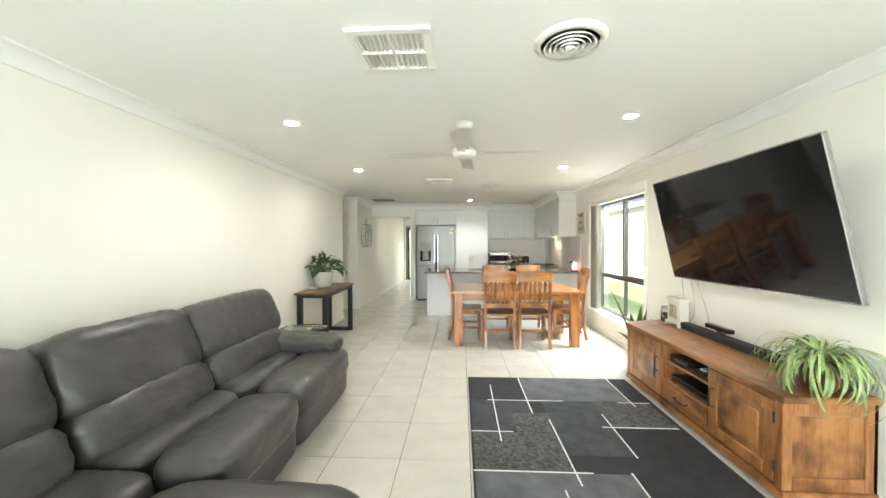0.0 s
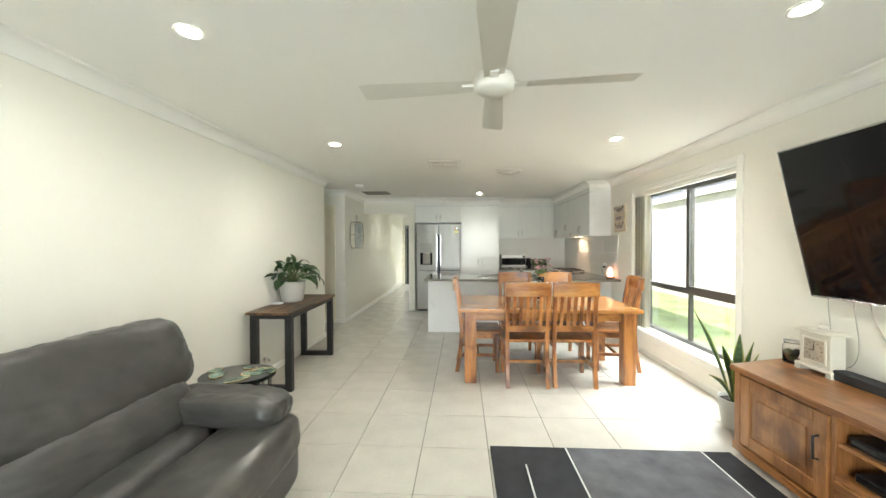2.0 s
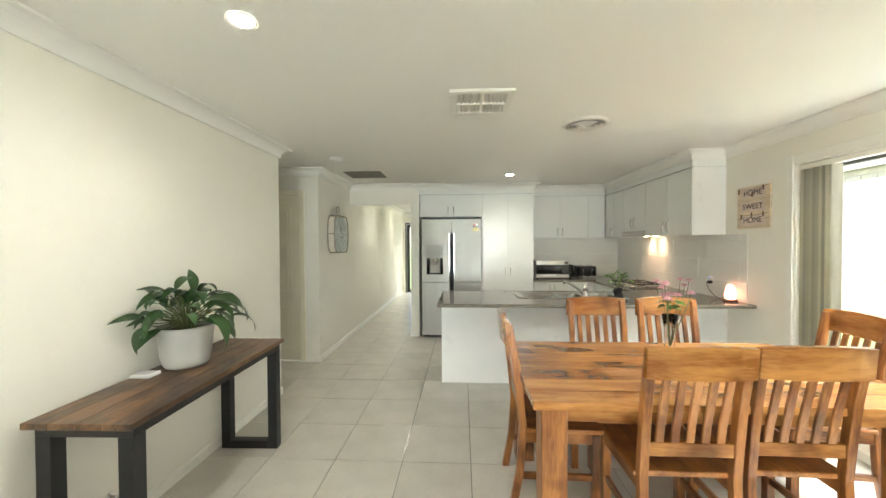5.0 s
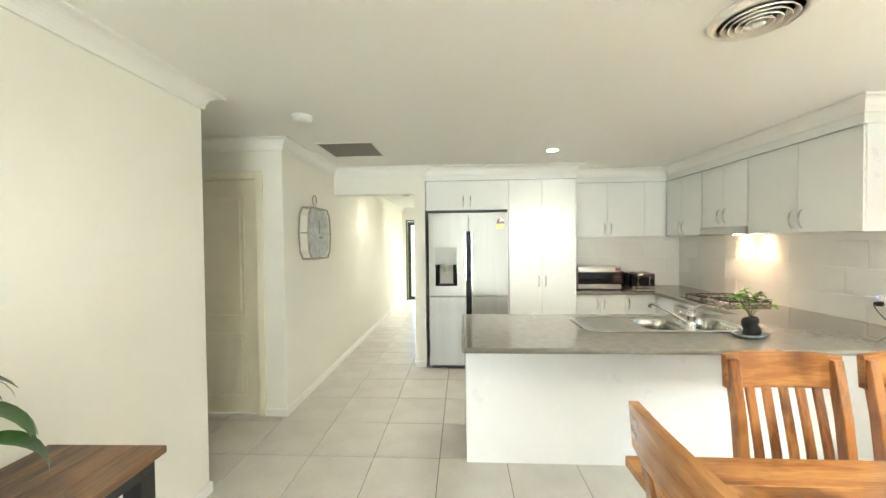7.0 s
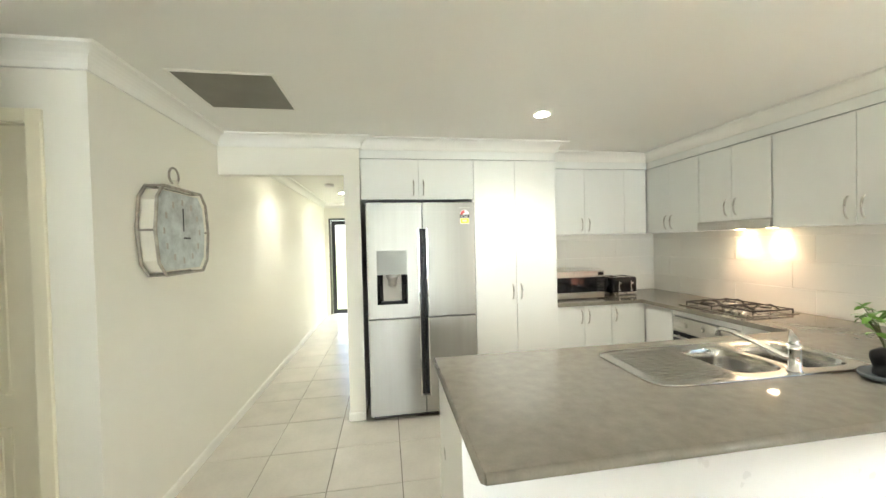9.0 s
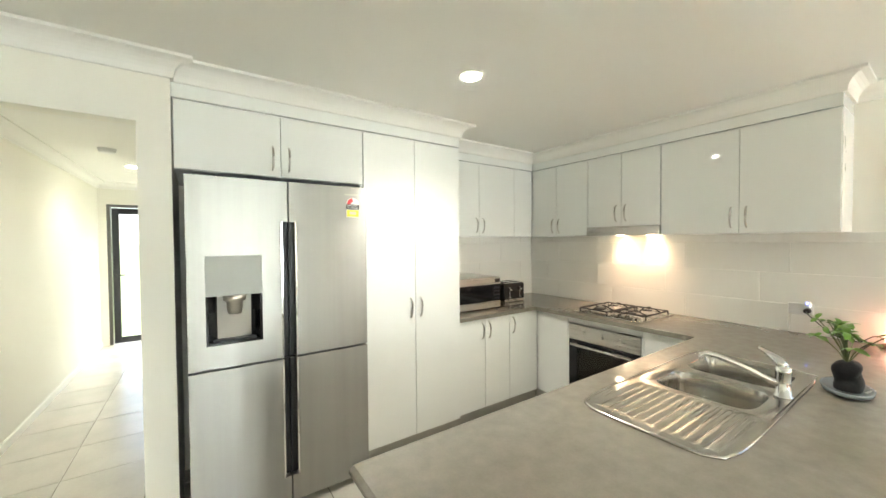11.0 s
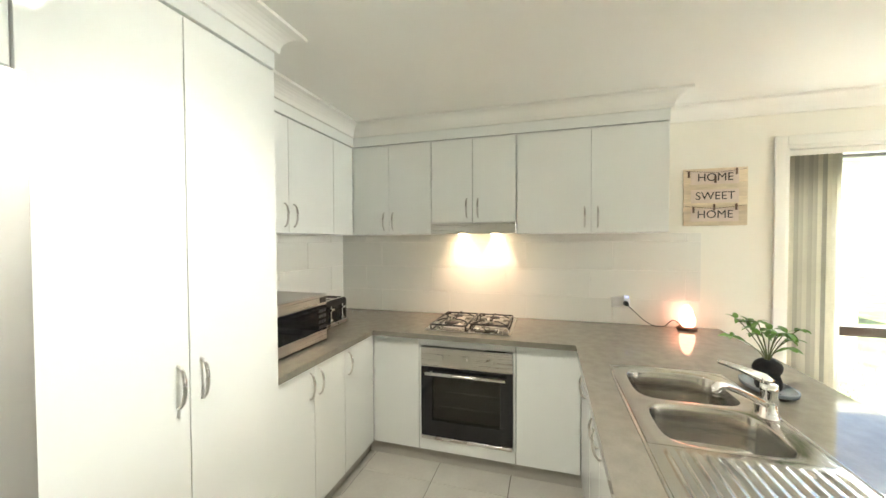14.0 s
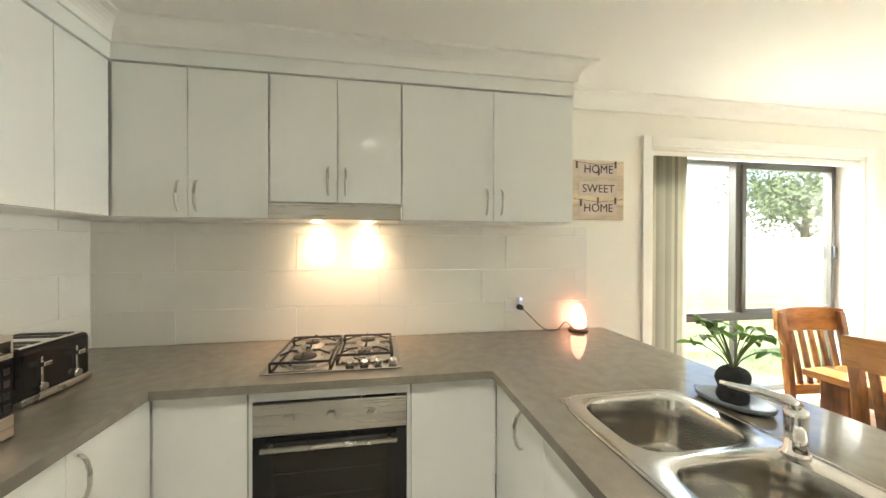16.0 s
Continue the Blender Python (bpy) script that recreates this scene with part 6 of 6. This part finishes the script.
for r in range(4):
    for q in range(3):
        part("button", B((1.374 + q * 0.025, 1.392 + q * 0.025, 8.6965, 8.6995, BZ + 0.088 + r * 0.032, BZ + 0.106 + r * 0.032), bevel=0.002), BLACKM, cp)
for x in (0.97, 1.425):
    for y in (8.75, 9.08):
        part("foot", cyl((x, y, BZ), (x, y, BZ + 0.014), 0.012, n=10), BLACKM, mw)
kt = thing("kettle", (1.565, 9.0, BZ), "black electric kettle on its base", "kettle")
part("body", lathe([(0.0, 0.02), (0.062, 0.02), (0.06, 0.06), (0.05, 0.19), (0.045, 0.205), (0.0, 0.215)], (1.565, 9.0, BZ)), BLACK, kt)
part("base", lathe([(0.065, 0.0), (0.065, 0.015), (0.0, 0.02)], (1.565, 9.0, BZ)), BLACKM, kt)
part("handle", tube(curve3((1.605, 8.97, BZ + 0.19), (1.655, 8.92, BZ + 0.2), (1.655, 8.92, BZ + 0.06), (1.61, 8.965, BZ + 0.05)), 0.009), BLACKM, kt)
ts = thing("toaster", (1.85, 8.98, BZ), "glossy black four-slice toaster with chrome levers", "toaster")
part("body", B((1.655, 1.945, 8.86, 9.10, BZ + 0.012, BZ + 0.19), bevel=0.02, seg=3), BLACK, ts)
part("top_plate", B((1.675, 1.925, 8.875, 9.085, BZ + 0.188, BZ + 0.193)), CHROME, ts)
# Dark plates on the top stand in for the shade inside the slots.
for x in (1.69, 1.74, 1.83, 1.88):
    part("slot_shade", B((x, x + 0.03, 8.89, 9.07, BZ + 0.1925, BZ + 0.1945)), INK, ts)
for x in (1.73, 1.87):
    part("lever", B((x - 0.015, x + 0.015, 8.835, 8.862, BZ + 0.12, BZ + 0.135), (x - 0.004, x + 0.004, 8.852, 8.862, BZ + 0.05, BZ + 0.15), bevel=0.002), CHROME, ts)
    part("knob", cyl((x, 8.862, BZ + 0.05), (x, 8.845, BZ + 0.05), 0.013, n=14), CHROME, ts)
part("trim", B((1.66, 1.94, 8.852, 9.105, BZ + 0.006, BZ + 0.03), bevel=0.005), NICKEL, ts)

# umbrella plant in lava rock on a saucer
QX, QY = 1.31, 6.565
bp_ = thing("lava_rock_plant", (QX, QY, BZ), "small umbrella plant on black lava rock in a blue-grey dish", "plant")
dish = lathe([(0.0, 0.0), (0.055, 0.0), (0.076, 0.012), (0.079, 0.026), (0.072, 0.026), (0.055, 0.012), (0.0, 0.01)])
bmesh.ops.transform(dish, matrix=Matrix.Translation((QX, QY, BZ)) @ Matrix.Rotation(radians(12), 4, "Z") @ Matrix.Diagonal((1.5, 0.95, 1, 1)), verts=dish.verts)
part("dish", dish, SLATE, bp_, "oval blue-grey ceramic dish")
part("rock", pillow(QX - 0.045, QX + 0.045, QY - 0.045, QY + 0.045, BZ + 0.008, BZ + 0.125, 2.6, 9, 0.022, 7), LAVA, bp_, "black lava rock")
UL = [leaf_mesh("leaf", L, L * 0.42, 0.7, UMBR, 6, 0.2, 1.3) for L in (0.034, 0.042, 0.05)]
rnd = random.Random(12)
for k in range(15):
    a, r, h = rnd.uniform(0, 6.28), rnd.uniform(0.03, 0.125), rnd.uniform(0.19, 0.285)
    tipp = Vector((QX + r * math.cos(a), QY + r * math.sin(a), BZ + h))
    part("stem", tube(curve3((QX, QY, BZ + 0.09), (QX, QY, BZ + 0.17), tipp + Vector((0, 0, 0.01)), tipp, 6), 0.002, 5), STEM, bp_)
    base = tipp - ORIGIN[bp_.name]
    q = rnd.randint(4, 6)
    for j in range(q):
        b = 6.283 * j / q + k
        child("leaf", rnd.choice(UL), bp_, Matrix.Translation(base) @ Matrix.Rotation(b, 4, "Z") @ Matrix.Rotation(radians(rnd.uniform(-30, 45)), 4, "X") @ Matrix.Rotation(radians(rnd.uniform(-30, 30)), 4, "Y"))

# salt lamp, power point and cable
LX, LY = 2.35, 6.51
sl = thing("salt_lamp", (LX, LY, BZ), "glowing pink rock salt lamp on a round timber base", "lamp")
part("base", lathe([(0.058, 0.0), (0.06, 0.012), (0.05, 0.02), (0.0, 0.02)], (LX, LY, BZ)), PEG, sl, "dark timber base")
bm = pillow(LX - 0.048, LX + 0.048, LY - 0.048, LY + 0.048, BZ + 0.018, BZ + 0.165, 2.8, 9, 0.014, 4)
for v in bm.verts:
    f = 1 - 0.35 * (v.co.z - BZ) / 0.165
    v.co.x, v.co.y = LX + (v.co.x - LX) * f, LY + (v.co.y - LY) * f
part("crystal", bm, SALT, sl, "glowing pink salt crystal")
pp = thing("power_point", (XE, 6.905, 1.045), "white double power point with a plug and blue indicator", "power point")
part("plate", B((XE - 0.012, XE - 0.003, 6.845, 6.965, 1.01, 1.085), bevel=0.003), WHITE, pp)
part("plug", cyl((XE - 0.012, 6.872, 1.04), (XE - 0.05, 6.872, 1.04), 0.018, 0.015), BLACKM, pp, "black plug")
part("adaptor", B((XE - 0.04, XE - 0.012, 6.855, 6.885, 1.065, 1.10), bevel=0.003), WHITE, pp)
part("indicator", B((XE - 0.042, XE - 0.04, 6.866, 6.874, 1.088, 1.094)), BLUE, pp, "blue indicator light")
cb = thing("lamp_cord", (XE - 0.05, 6.86, 1.03), "black lamp cord looping from plug to salt lamp", "cable")
part("cord", tube([(2.382, 6.872, 1.038)] + curve3((2.36, 6.865, 1.03), (2.33, 6.80, 0.97), (2.36, 6.74, 0.885), (2.37, 6.66, BZ + 0.008), 10) + curve3((2.37, 6.65, BZ + 0.008), (2.36, 6.62, BZ + 0.01), (2.37, 6.60, BZ + 0.07), (2.38, 6.57, BZ + 0.05), 8) + [(2.375, 6.545, BZ + 0.03), (2.36, 6.53, BZ + 0.012)], 0.003, 6), BLACKM, cb)

# timber sign
sg = thing("timber_sign", (XE, 6.333, 1.78), "rustic slatted timber sign reading home sweet home", "sign")
for k in range(4):
    z0 = 1.592 + k * 0.0965
    part("slat", B((XE - 0.016, XE - 0.001, 6.150, 6.517, z0, z0 + 0.0955), bevel=0.0015), SIGNW, sg)
for k, (txt, zc) in enumerate((("HOME", 1.915), ("SWEET", 1.79), ("HOME", 1.665))):
    tag = part("tag", B((XE - 0.019, XE - 0.0155, 6.20, 6.475, zc - 0.045, zc + 0.045), bevel=0.001), SIGNP, sg, "pale painted tag")
    lettering("lettering", txt, 0.074, Matrix.Translation(Vector((XE - 0.0195, 6.335, zc)) - ORIGIN[tag.name]) @ pose(0, 0, 0, 90, 0, -90), INK, tag, "dark serif lettering", 0.0006)
for y, z in ((6.49, 1.94), (6.335, 1.90), (6.215, 1.95), (6.46, 1.70), (6.34, 1.715), (6.215, 1.715)):
    part("peg", B((XE - 0.026, XE - 0.019, y - 0.006, y + 0.006, z - 0.022, z + 0.022), bevel=0.002), PEG, sg, "small brown peg")
part("twine", tube([(XE - 0.021, 6.51, 1.965), (XE - 0.021, 6.335, 1.945), (XE - 0.021, 6.16, 1.965)], 0.0015, 5), PEG, sg)
part("twine", tube([(XE - 0.021, 6.51, 1.725), (XE - 0.021, 6.335, 1.705), (XE - 0.021, 6.16, 1.725)], 0.0015, 5), PEG, sg)

# wall clock in the passage
wc = thing("wall_clock", (XW, 7.80, 1.6), "large distressed fob-style wall clock with pale blue face", "clock")
out = [(-0.20, 0.25), (-0.26, 0.18), (-0.285, 0.0), (-0.26, -0.18), (-0.20, -0.25), (0.20, -0.25), (0.26, -0.18), (0.285, 0.0), (0.26, 0.18), (0.20, 0.25)]
def slab_x(poly, x0, x1):
    bm = bmesh.new()
    a = [bm.verts.new((x0, 7.80 + u, 1.60 + v)) for u, v in poly]
    b = [bm.verts.new((x1, 7.80 + u, 1.60 + v)) for u, v in poly]
    bm.faces.new(a)
    bm.faces.new(b[::-1])
    for i in range(len(poly)):
        j = (i + 1) % len(poly)
        bm.faces.new((a[i], b[i], b[j], a[j]))
    bmesh.ops.recalc_face_normals(bm, faces=bm.faces)
    return bm
part("drum", slab_x([(u * 0.93, v * 0.93) for u, v in out], XW + 0.001, XW + 0.085), CLOCKW, wc, "chipped white drum")
fc = part("face", slab_x([(u * 0.9, v * 0.9) for u, v in out], XW + 0.085, XW + 0.09), FACE, wc, "distressed pale blue face")
for xx in (XW + 0.012, XW + 0.10):
    part("rim", tube([(xx, 7.80 + u, 1.60 + v) for u, v in out + out[:1]], 0.009, 6), CAGE, wc, "aged tin rim")
for u, v in ((-0.20, 0.25), (0.20, 0.25), (-0.20, -0.25), (0.20, -0.25), (-0.285, 0), (0.285, 0)):
    part("strut", tube([(XW + 0.012, 7.80 + u, 1.60 + v), (XW + 0.10, 7.80 + u, 1.60 + v)], 0.006, 6), CAGE, wc)
for k in range(12):
    a = 2 * math.pi * k / 12
    part("hour_mark", B((XW + 0.09, XW + 0.092, 7.80 + 0.19 * math.sin(a) - 0.008, 7.80 + 0.19 * math.sin(a) + 0.008, 1.60 + 0.175 * math.cos(a) - 0.018, 1.60 + 0.175 * math.cos(a) + 0.018)), KICK, fc)
part("clock_hand", B((XW + 0.092, XW + 0.095, 7.796, 7.804, 1.60, 1.74), (XW + 0.092, XW + 0.095, 7.80, 7.87, 1.555, 1.565)), DARK, fc)
part("crown", lathe([(0.03, 0.0), (0.034, 0.02), (0.02, 0.035), (0.02, 0.06), (0.0, 0.062)], (XW + 0.05, 7.80, 1.85), 16), CLOCKW, wc)
part("ring", tube([(XW + 0.05, 7.80 + 0.05 * math.cos(a), 1.935 + 0.05 * math.sin(a)) for a in (6.283 * k / 20 for k in range(21))], 0.006, 6), CAGE, wc)

# ---- outside ----
solid("ground", B((-400, 400, -400, 400, -0.32, -0.125)), LAWN, "bright mown lawn round the house", "ground")
nh = thing("neighbour_house", (9, 6, -0.13), "pale brick neighbouring house with white eaves and grey roof", "house")
part("wall", B((6.4, 6.6, 3.0, 18.0, -0.13, 2.7), (6.6, 14.0, 3.0, 3.2, -0.13, 2.7)), MORTAR, nh, "pale brick wall")
nb = bmesh.new()
verts, faces = [], []
for r in range(32):
    for c in range(62):
        y0 = 3.0 + c * 0.24 + (0.12 if r % 2 else 0)
        z0 = -0.1 + r * 0.086
        if 6.3 < y0 + 0.1 < 8.0 and 2.0 < z0 < 2.45:
            continue
        k = len(verts)
        for x, y, z in ((6.4, y0, z0), (6.4, y0 + 0.23, z0), (6.4, y0 + 0.23, z0 + 0.076), (6.4, y0, z0 + 0.076)):
            verts.append((x - 0.0, y, z))
        for x, y, z in ((6.388, y0, z0), (6.388, y0 + 0.23, z0), (6.388, y0 + 0.23, z0 + 0.076), (6.388, y0, z0 + 0.076)):
            verts.append((x, y, z))
        faces += [(k + 4, k + 7, k + 6, k + 5), (k, k + 1, k + 5, k + 4), (k + 1, k + 2, k + 6, k + 5), (k + 2, k + 3, k + 7, k + 6), (k + 3, k, k + 4, k + 7)]
me = bpy.data.meshes.new("brickwork")
me.from_pydata([Vector(v) - Vector((9, 6, -0.13)) for v in verts], [], faces)
me.materials.append(BRICK)
bw2 = new("brickwork", me)
bw2.parent = nh
tagged(bw2, "pale cream brick courses", kind="stuff")
part("eave", B((6.30, 6.6, 2.6, 18.4, 2.7, 2.74), (6.25, 6.31, 2.5, 18.4, 2.66, 2.82), bevel=0.004), TRIM, nh, "white eave and gutter")
rb = bmesh.new()
rv_ = [rb.verts.new(p) for p in ((6.25, 2.5, 2.8), (6.25, 18.4, 2.8), (15.2, 18.4, 2.8), (15.2, 2.5, 2.8), (10.5, 7.0, 4.8), (10.5, 14, 4.8))]
for f in ((0, 1, 5, 4), (3, 4, 5, 2), (0, 4, 3), (1, 2, 5)):
    rb.faces.new([rv_[k] for k in f])
bmesh.ops.recalc_face_normals(rb, faces=rb.faces)
part("roof", rb, ROOF, nh, "grey sheet roof")
nw = part("window", B((6.37, 6.42, 6.35, 6.41, 2.02, 2.45), (6.37, 6.42, 7.94, 8.0, 2.02, 2.45), (6.37, 6.42, 6.41, 7.94, 2.02, 2.08), (6.37, 6.42, 6.41, 7.94, 2.39, 2.45)), TRIM, nh, "white framed window")
part("pane", B((6.385, 6.395, 6.41, 7.94, 2.08, 2.39)), SLATE, nw)
# fence towards the back and a tree beyond it
fc_ = thing("fence", (7, -4, -0.13), "cream steel sheet fence at the yard's end", "fence")
for k in range(26):
    x = 2.8 + k * 0.6
    part("panel", B((x, x + 0.59, -5.0, -4.97, -0.12, 1.65), (x + 0.14, x + 0.2, -4.97, -4.955, -0.12, 1.65), (x + 0.38, x + 0.44, -4.97, -4.955, -0.12, 1.65)), FENCE, fc_)
part("rail", B((2.8, 18.4, -5.02, -4.95, 1.65, 1.7)), FENCE, fc_)


def tree(x, y, h, seed):
    rnd = random.Random(seed)
    t = thing("tree", (x, y, -0.13), "broad leafy green tree beyond the fence", "tree")
    tr = tube(curve3((x, y, -0.15), (x + 0.1, y, h * 0.2), (x - 0.1, y + 0.1, h * 0.4), (x, y, h * 0.6)), [0.22 - 0.014 * k for k in range(11)], 8)
    ends = []
    for k in range(9):
        a = k * 2.4
        s = Vector((x, y, h * rnd.uniform(0.3, 0.55)))
        e = s + Vector((math.cos(a) * h * 0.3, math.sin(a) * h * 0.3, h * rnd.uniform(0.1, 0.35)))
        tube(curve3(s, s + (e - s) * 0.3 + Vector((0, 0, 0.3)), s + (e - s) * 0.7, e, 5), [0.08, 0.065, 0.05, 0.04, 0.03, 0.02], 6, out=tr)
        ends += [e, s + (e - s) * 0.6]
    part("trunk", tr, BARK, t)
    vs_, fs = [], []
    for e in ends + [Vector((x, y, h * 0.75))]:
        for _ in range(220):
            p = e + Vector([rnd.gauss(0, h * 0.085) for _ in range(3)])
            d = Vector([rnd.uniform(-1, 1) for _ in range(3)]).normalized() * 0.10
            s = d.orthogonal().normalized() * 0.045
            k = len(vs_)
            vs_ += [p - d - Vector((x, y, -0.13)), p + s - Vector((x, y, -0.13)), p + d - Vector((x, y, -0.13)), p - s - Vector((x, y, -0.13))]
            fs.append((k, k + 1, k + 2, k + 3))
    me = bpy.data.meshes.new("crown")
    me.from_pydata(vs_, [], fs)
    me.materials.append(TREE)
    c = new("crown", me)
    c.parent = t
    tagged(c, "loose crown of small leaves", kind="stuff")


tree(11.5, -8.5, 5.5, 1)
tree(7.0, -9.5, 5.0, 2)
# tufts of longer grass by the window
rnd = random.Random(9)
vs_, fs = [], []
for _ in range(9000):
    x, y = rnd.uniform(2.75, 6.3), rnd.uniform(1.0, 13.0)
    a, hgt = rnd.uniform(0, 6.28), rnd.uniform(0.015, 0.05)
    dx, dy = math.cos(a), math.sin(a)
    k = len(vs_)
    vs_ += [(x - dy * 0.004, y + dx * 0.004, -0.126), (x + dy * 0.004, y - dx * 0.004, -0.126), (x + dx * hgt * 0.5, y + dy * hgt * 0.5, -0.126 + hgt)]
    fs.append((k, k + 1, k + 2))
me = bpy.data.meshes.new("grass_blades")
me.from_pydata(vs_, [], fs)
me.materials.append(LAWN)
tagged(new("grass_blades", me), "short green lawn blades outside the window", "grass", kind="stuff")

# ---- wall and floor tiles ----
def tile_mesh(w, h, t, e):
    bm = bmesh.new()
    lo = [bm.verts.new((x, y, 0)) for x, y in ((-w / 2, -h / 2), (w / 2, -h / 2), (w / 2, h / 2), (-w / 2, h / 2))]
    hi = [bm.verts.new((x, y, t)) for x, y in ((-w / 2 + e, -h / 2 + e), (w / 2 - e, -h / 2 + e), (w / 2 - e, h / 2 - e), (-w / 2 + e, h / 2 - e))]
    bm.faces.new(hi)
    for i in range(4):
        j = (i + 1) % 4
        bm.faces.new((lo[i], lo[j], hi[j], hi[i]))
    return bm


sp_e = solid("splashback", B((XE - 0.004, XE - 0.001, 6.405, 8.905, BZ, 1.545), (XE - 0.004, XE - 0.001, 8.905, YK - 0.004, BZ, 1.545), (0.877, XE - 0.004, YK - 0.004, YK - 0.001, BZ, 1.545)), SGROUT, "white grout behind large glazed splashback tiles", "splashback")
TW, TH = 0.615, 0.205
full = mesh_of("tile", tile_mesh(TW - 0.003, TH - 0.003, 0.004, 0.0015), SPLASH)
for r in range(4):
    z0 = 0.868 + r * TH
    for wall in ("e", "n"):
        a0, a1 = (6.405, YK - 0.008) if wall == "e" else (0.88, XE - 0.01)
        start = 8.189 - 5 * TW + (TW / 4 if r % 2 else 0) if wall == "e" else 0.7 + (TW / 2 if r % 2 else 0)
        for k in range(-1, 9):
            b0, b1 = max(a0, start + k * TW), min(a1, start + (k + 1) * TW)
            c0, c1 = max(z0, BZ + 0.002), min(z0 + TH, 1.543)
            if b1 - b0 < 0.03 or c1 - c0 < 0.03:
                continue
            whole = b1 - b0 > TW - 1e-4 and c1 - c0 > TH - 1e-4
            me = full if whole else mesh_of("tile", tile_mesh(b1 - b0 - 0.003, c1 - c0 - 0.003, 0.004, 0.0015), SPLASH)
            if wall == "e":
                m = Matrix.Translation((XE - 0.003, (b0 + b1) / 2, (c0 + c1) / 2)) @ pose(0, 0, 0, 90, 0, -90)
            else:
                m = Matrix.Translation(((b0 + b1) / 2, YK - 0.003, (c0 + c1) / 2)) @ pose(0, 0, 0, 90, 0, 0)
            child("tile", me, sp_e, m)

FTX, FTY = 0.4605, 0.471
ftile = mesh_of("tile", tile_mesh(FTX - 0.004, FTY - 0.004, 0.004, 0.0012), TILE)
near, far = [], []
for i in range(-8, 8):
    for j in range(-18, 24):
        x, y = -0.19 + (i + 0.5) * FTX, 4.335 + (j + 0.5) * FTY
        room_in = XW - 0.3 < x < XE + 0.3 and YS - 0.3 < y < YK + 0.3
        hall_in = XW - 0.3 < x < -0.8 and YK <= y < 13.6
        rec_in = -3.6 < x <= XW and 6.1 < y < 7.5
        if not (room_in or hall_in or rec_in) or x > XE + 0.1:
            continue
        (near if y > 0.6 else far).append((x, y))
near.sort(key=lambda p: p[1])
far += near[300:]
for x, y in near[:300]:
    child("tile", ftile, floor, Matrix.Translation((x, y, -0.004)))
vs_, fs = [], []
for x, y in far:
    k = len(vs_)
    a, b = FTX / 2 - 0.002, FTY / 2 - 0.002
    vs_ += [(x - a, y - b, -0.004), (x + a, y - b, -0.004), (x + a, y + b, -0.004), (x - a, y + b, -0.004), (x - a, y - b, 0), (x + a, y - b, 0), (x + a, y + b, 0), (x - a, y + b, 0)]
    fs += [(k + 4, k + 5, k + 6, k + 7), (k, k + 1, k + 5, k + 4), (k + 1, k + 2, k + 6, k + 5), (k + 2, k + 3, k + 7, k + 6), (k + 3, k, k + 4, k + 7)]
me = bpy.data.meshes.new("floor_tiles")
me.from_pydata(vs_, [], fs)
me.materials.append(TILE)
ob = new("floor_tiles", me)
ob.parent = floor
tagged(ob, "pale porcelain floor tiles", kind="stuff")
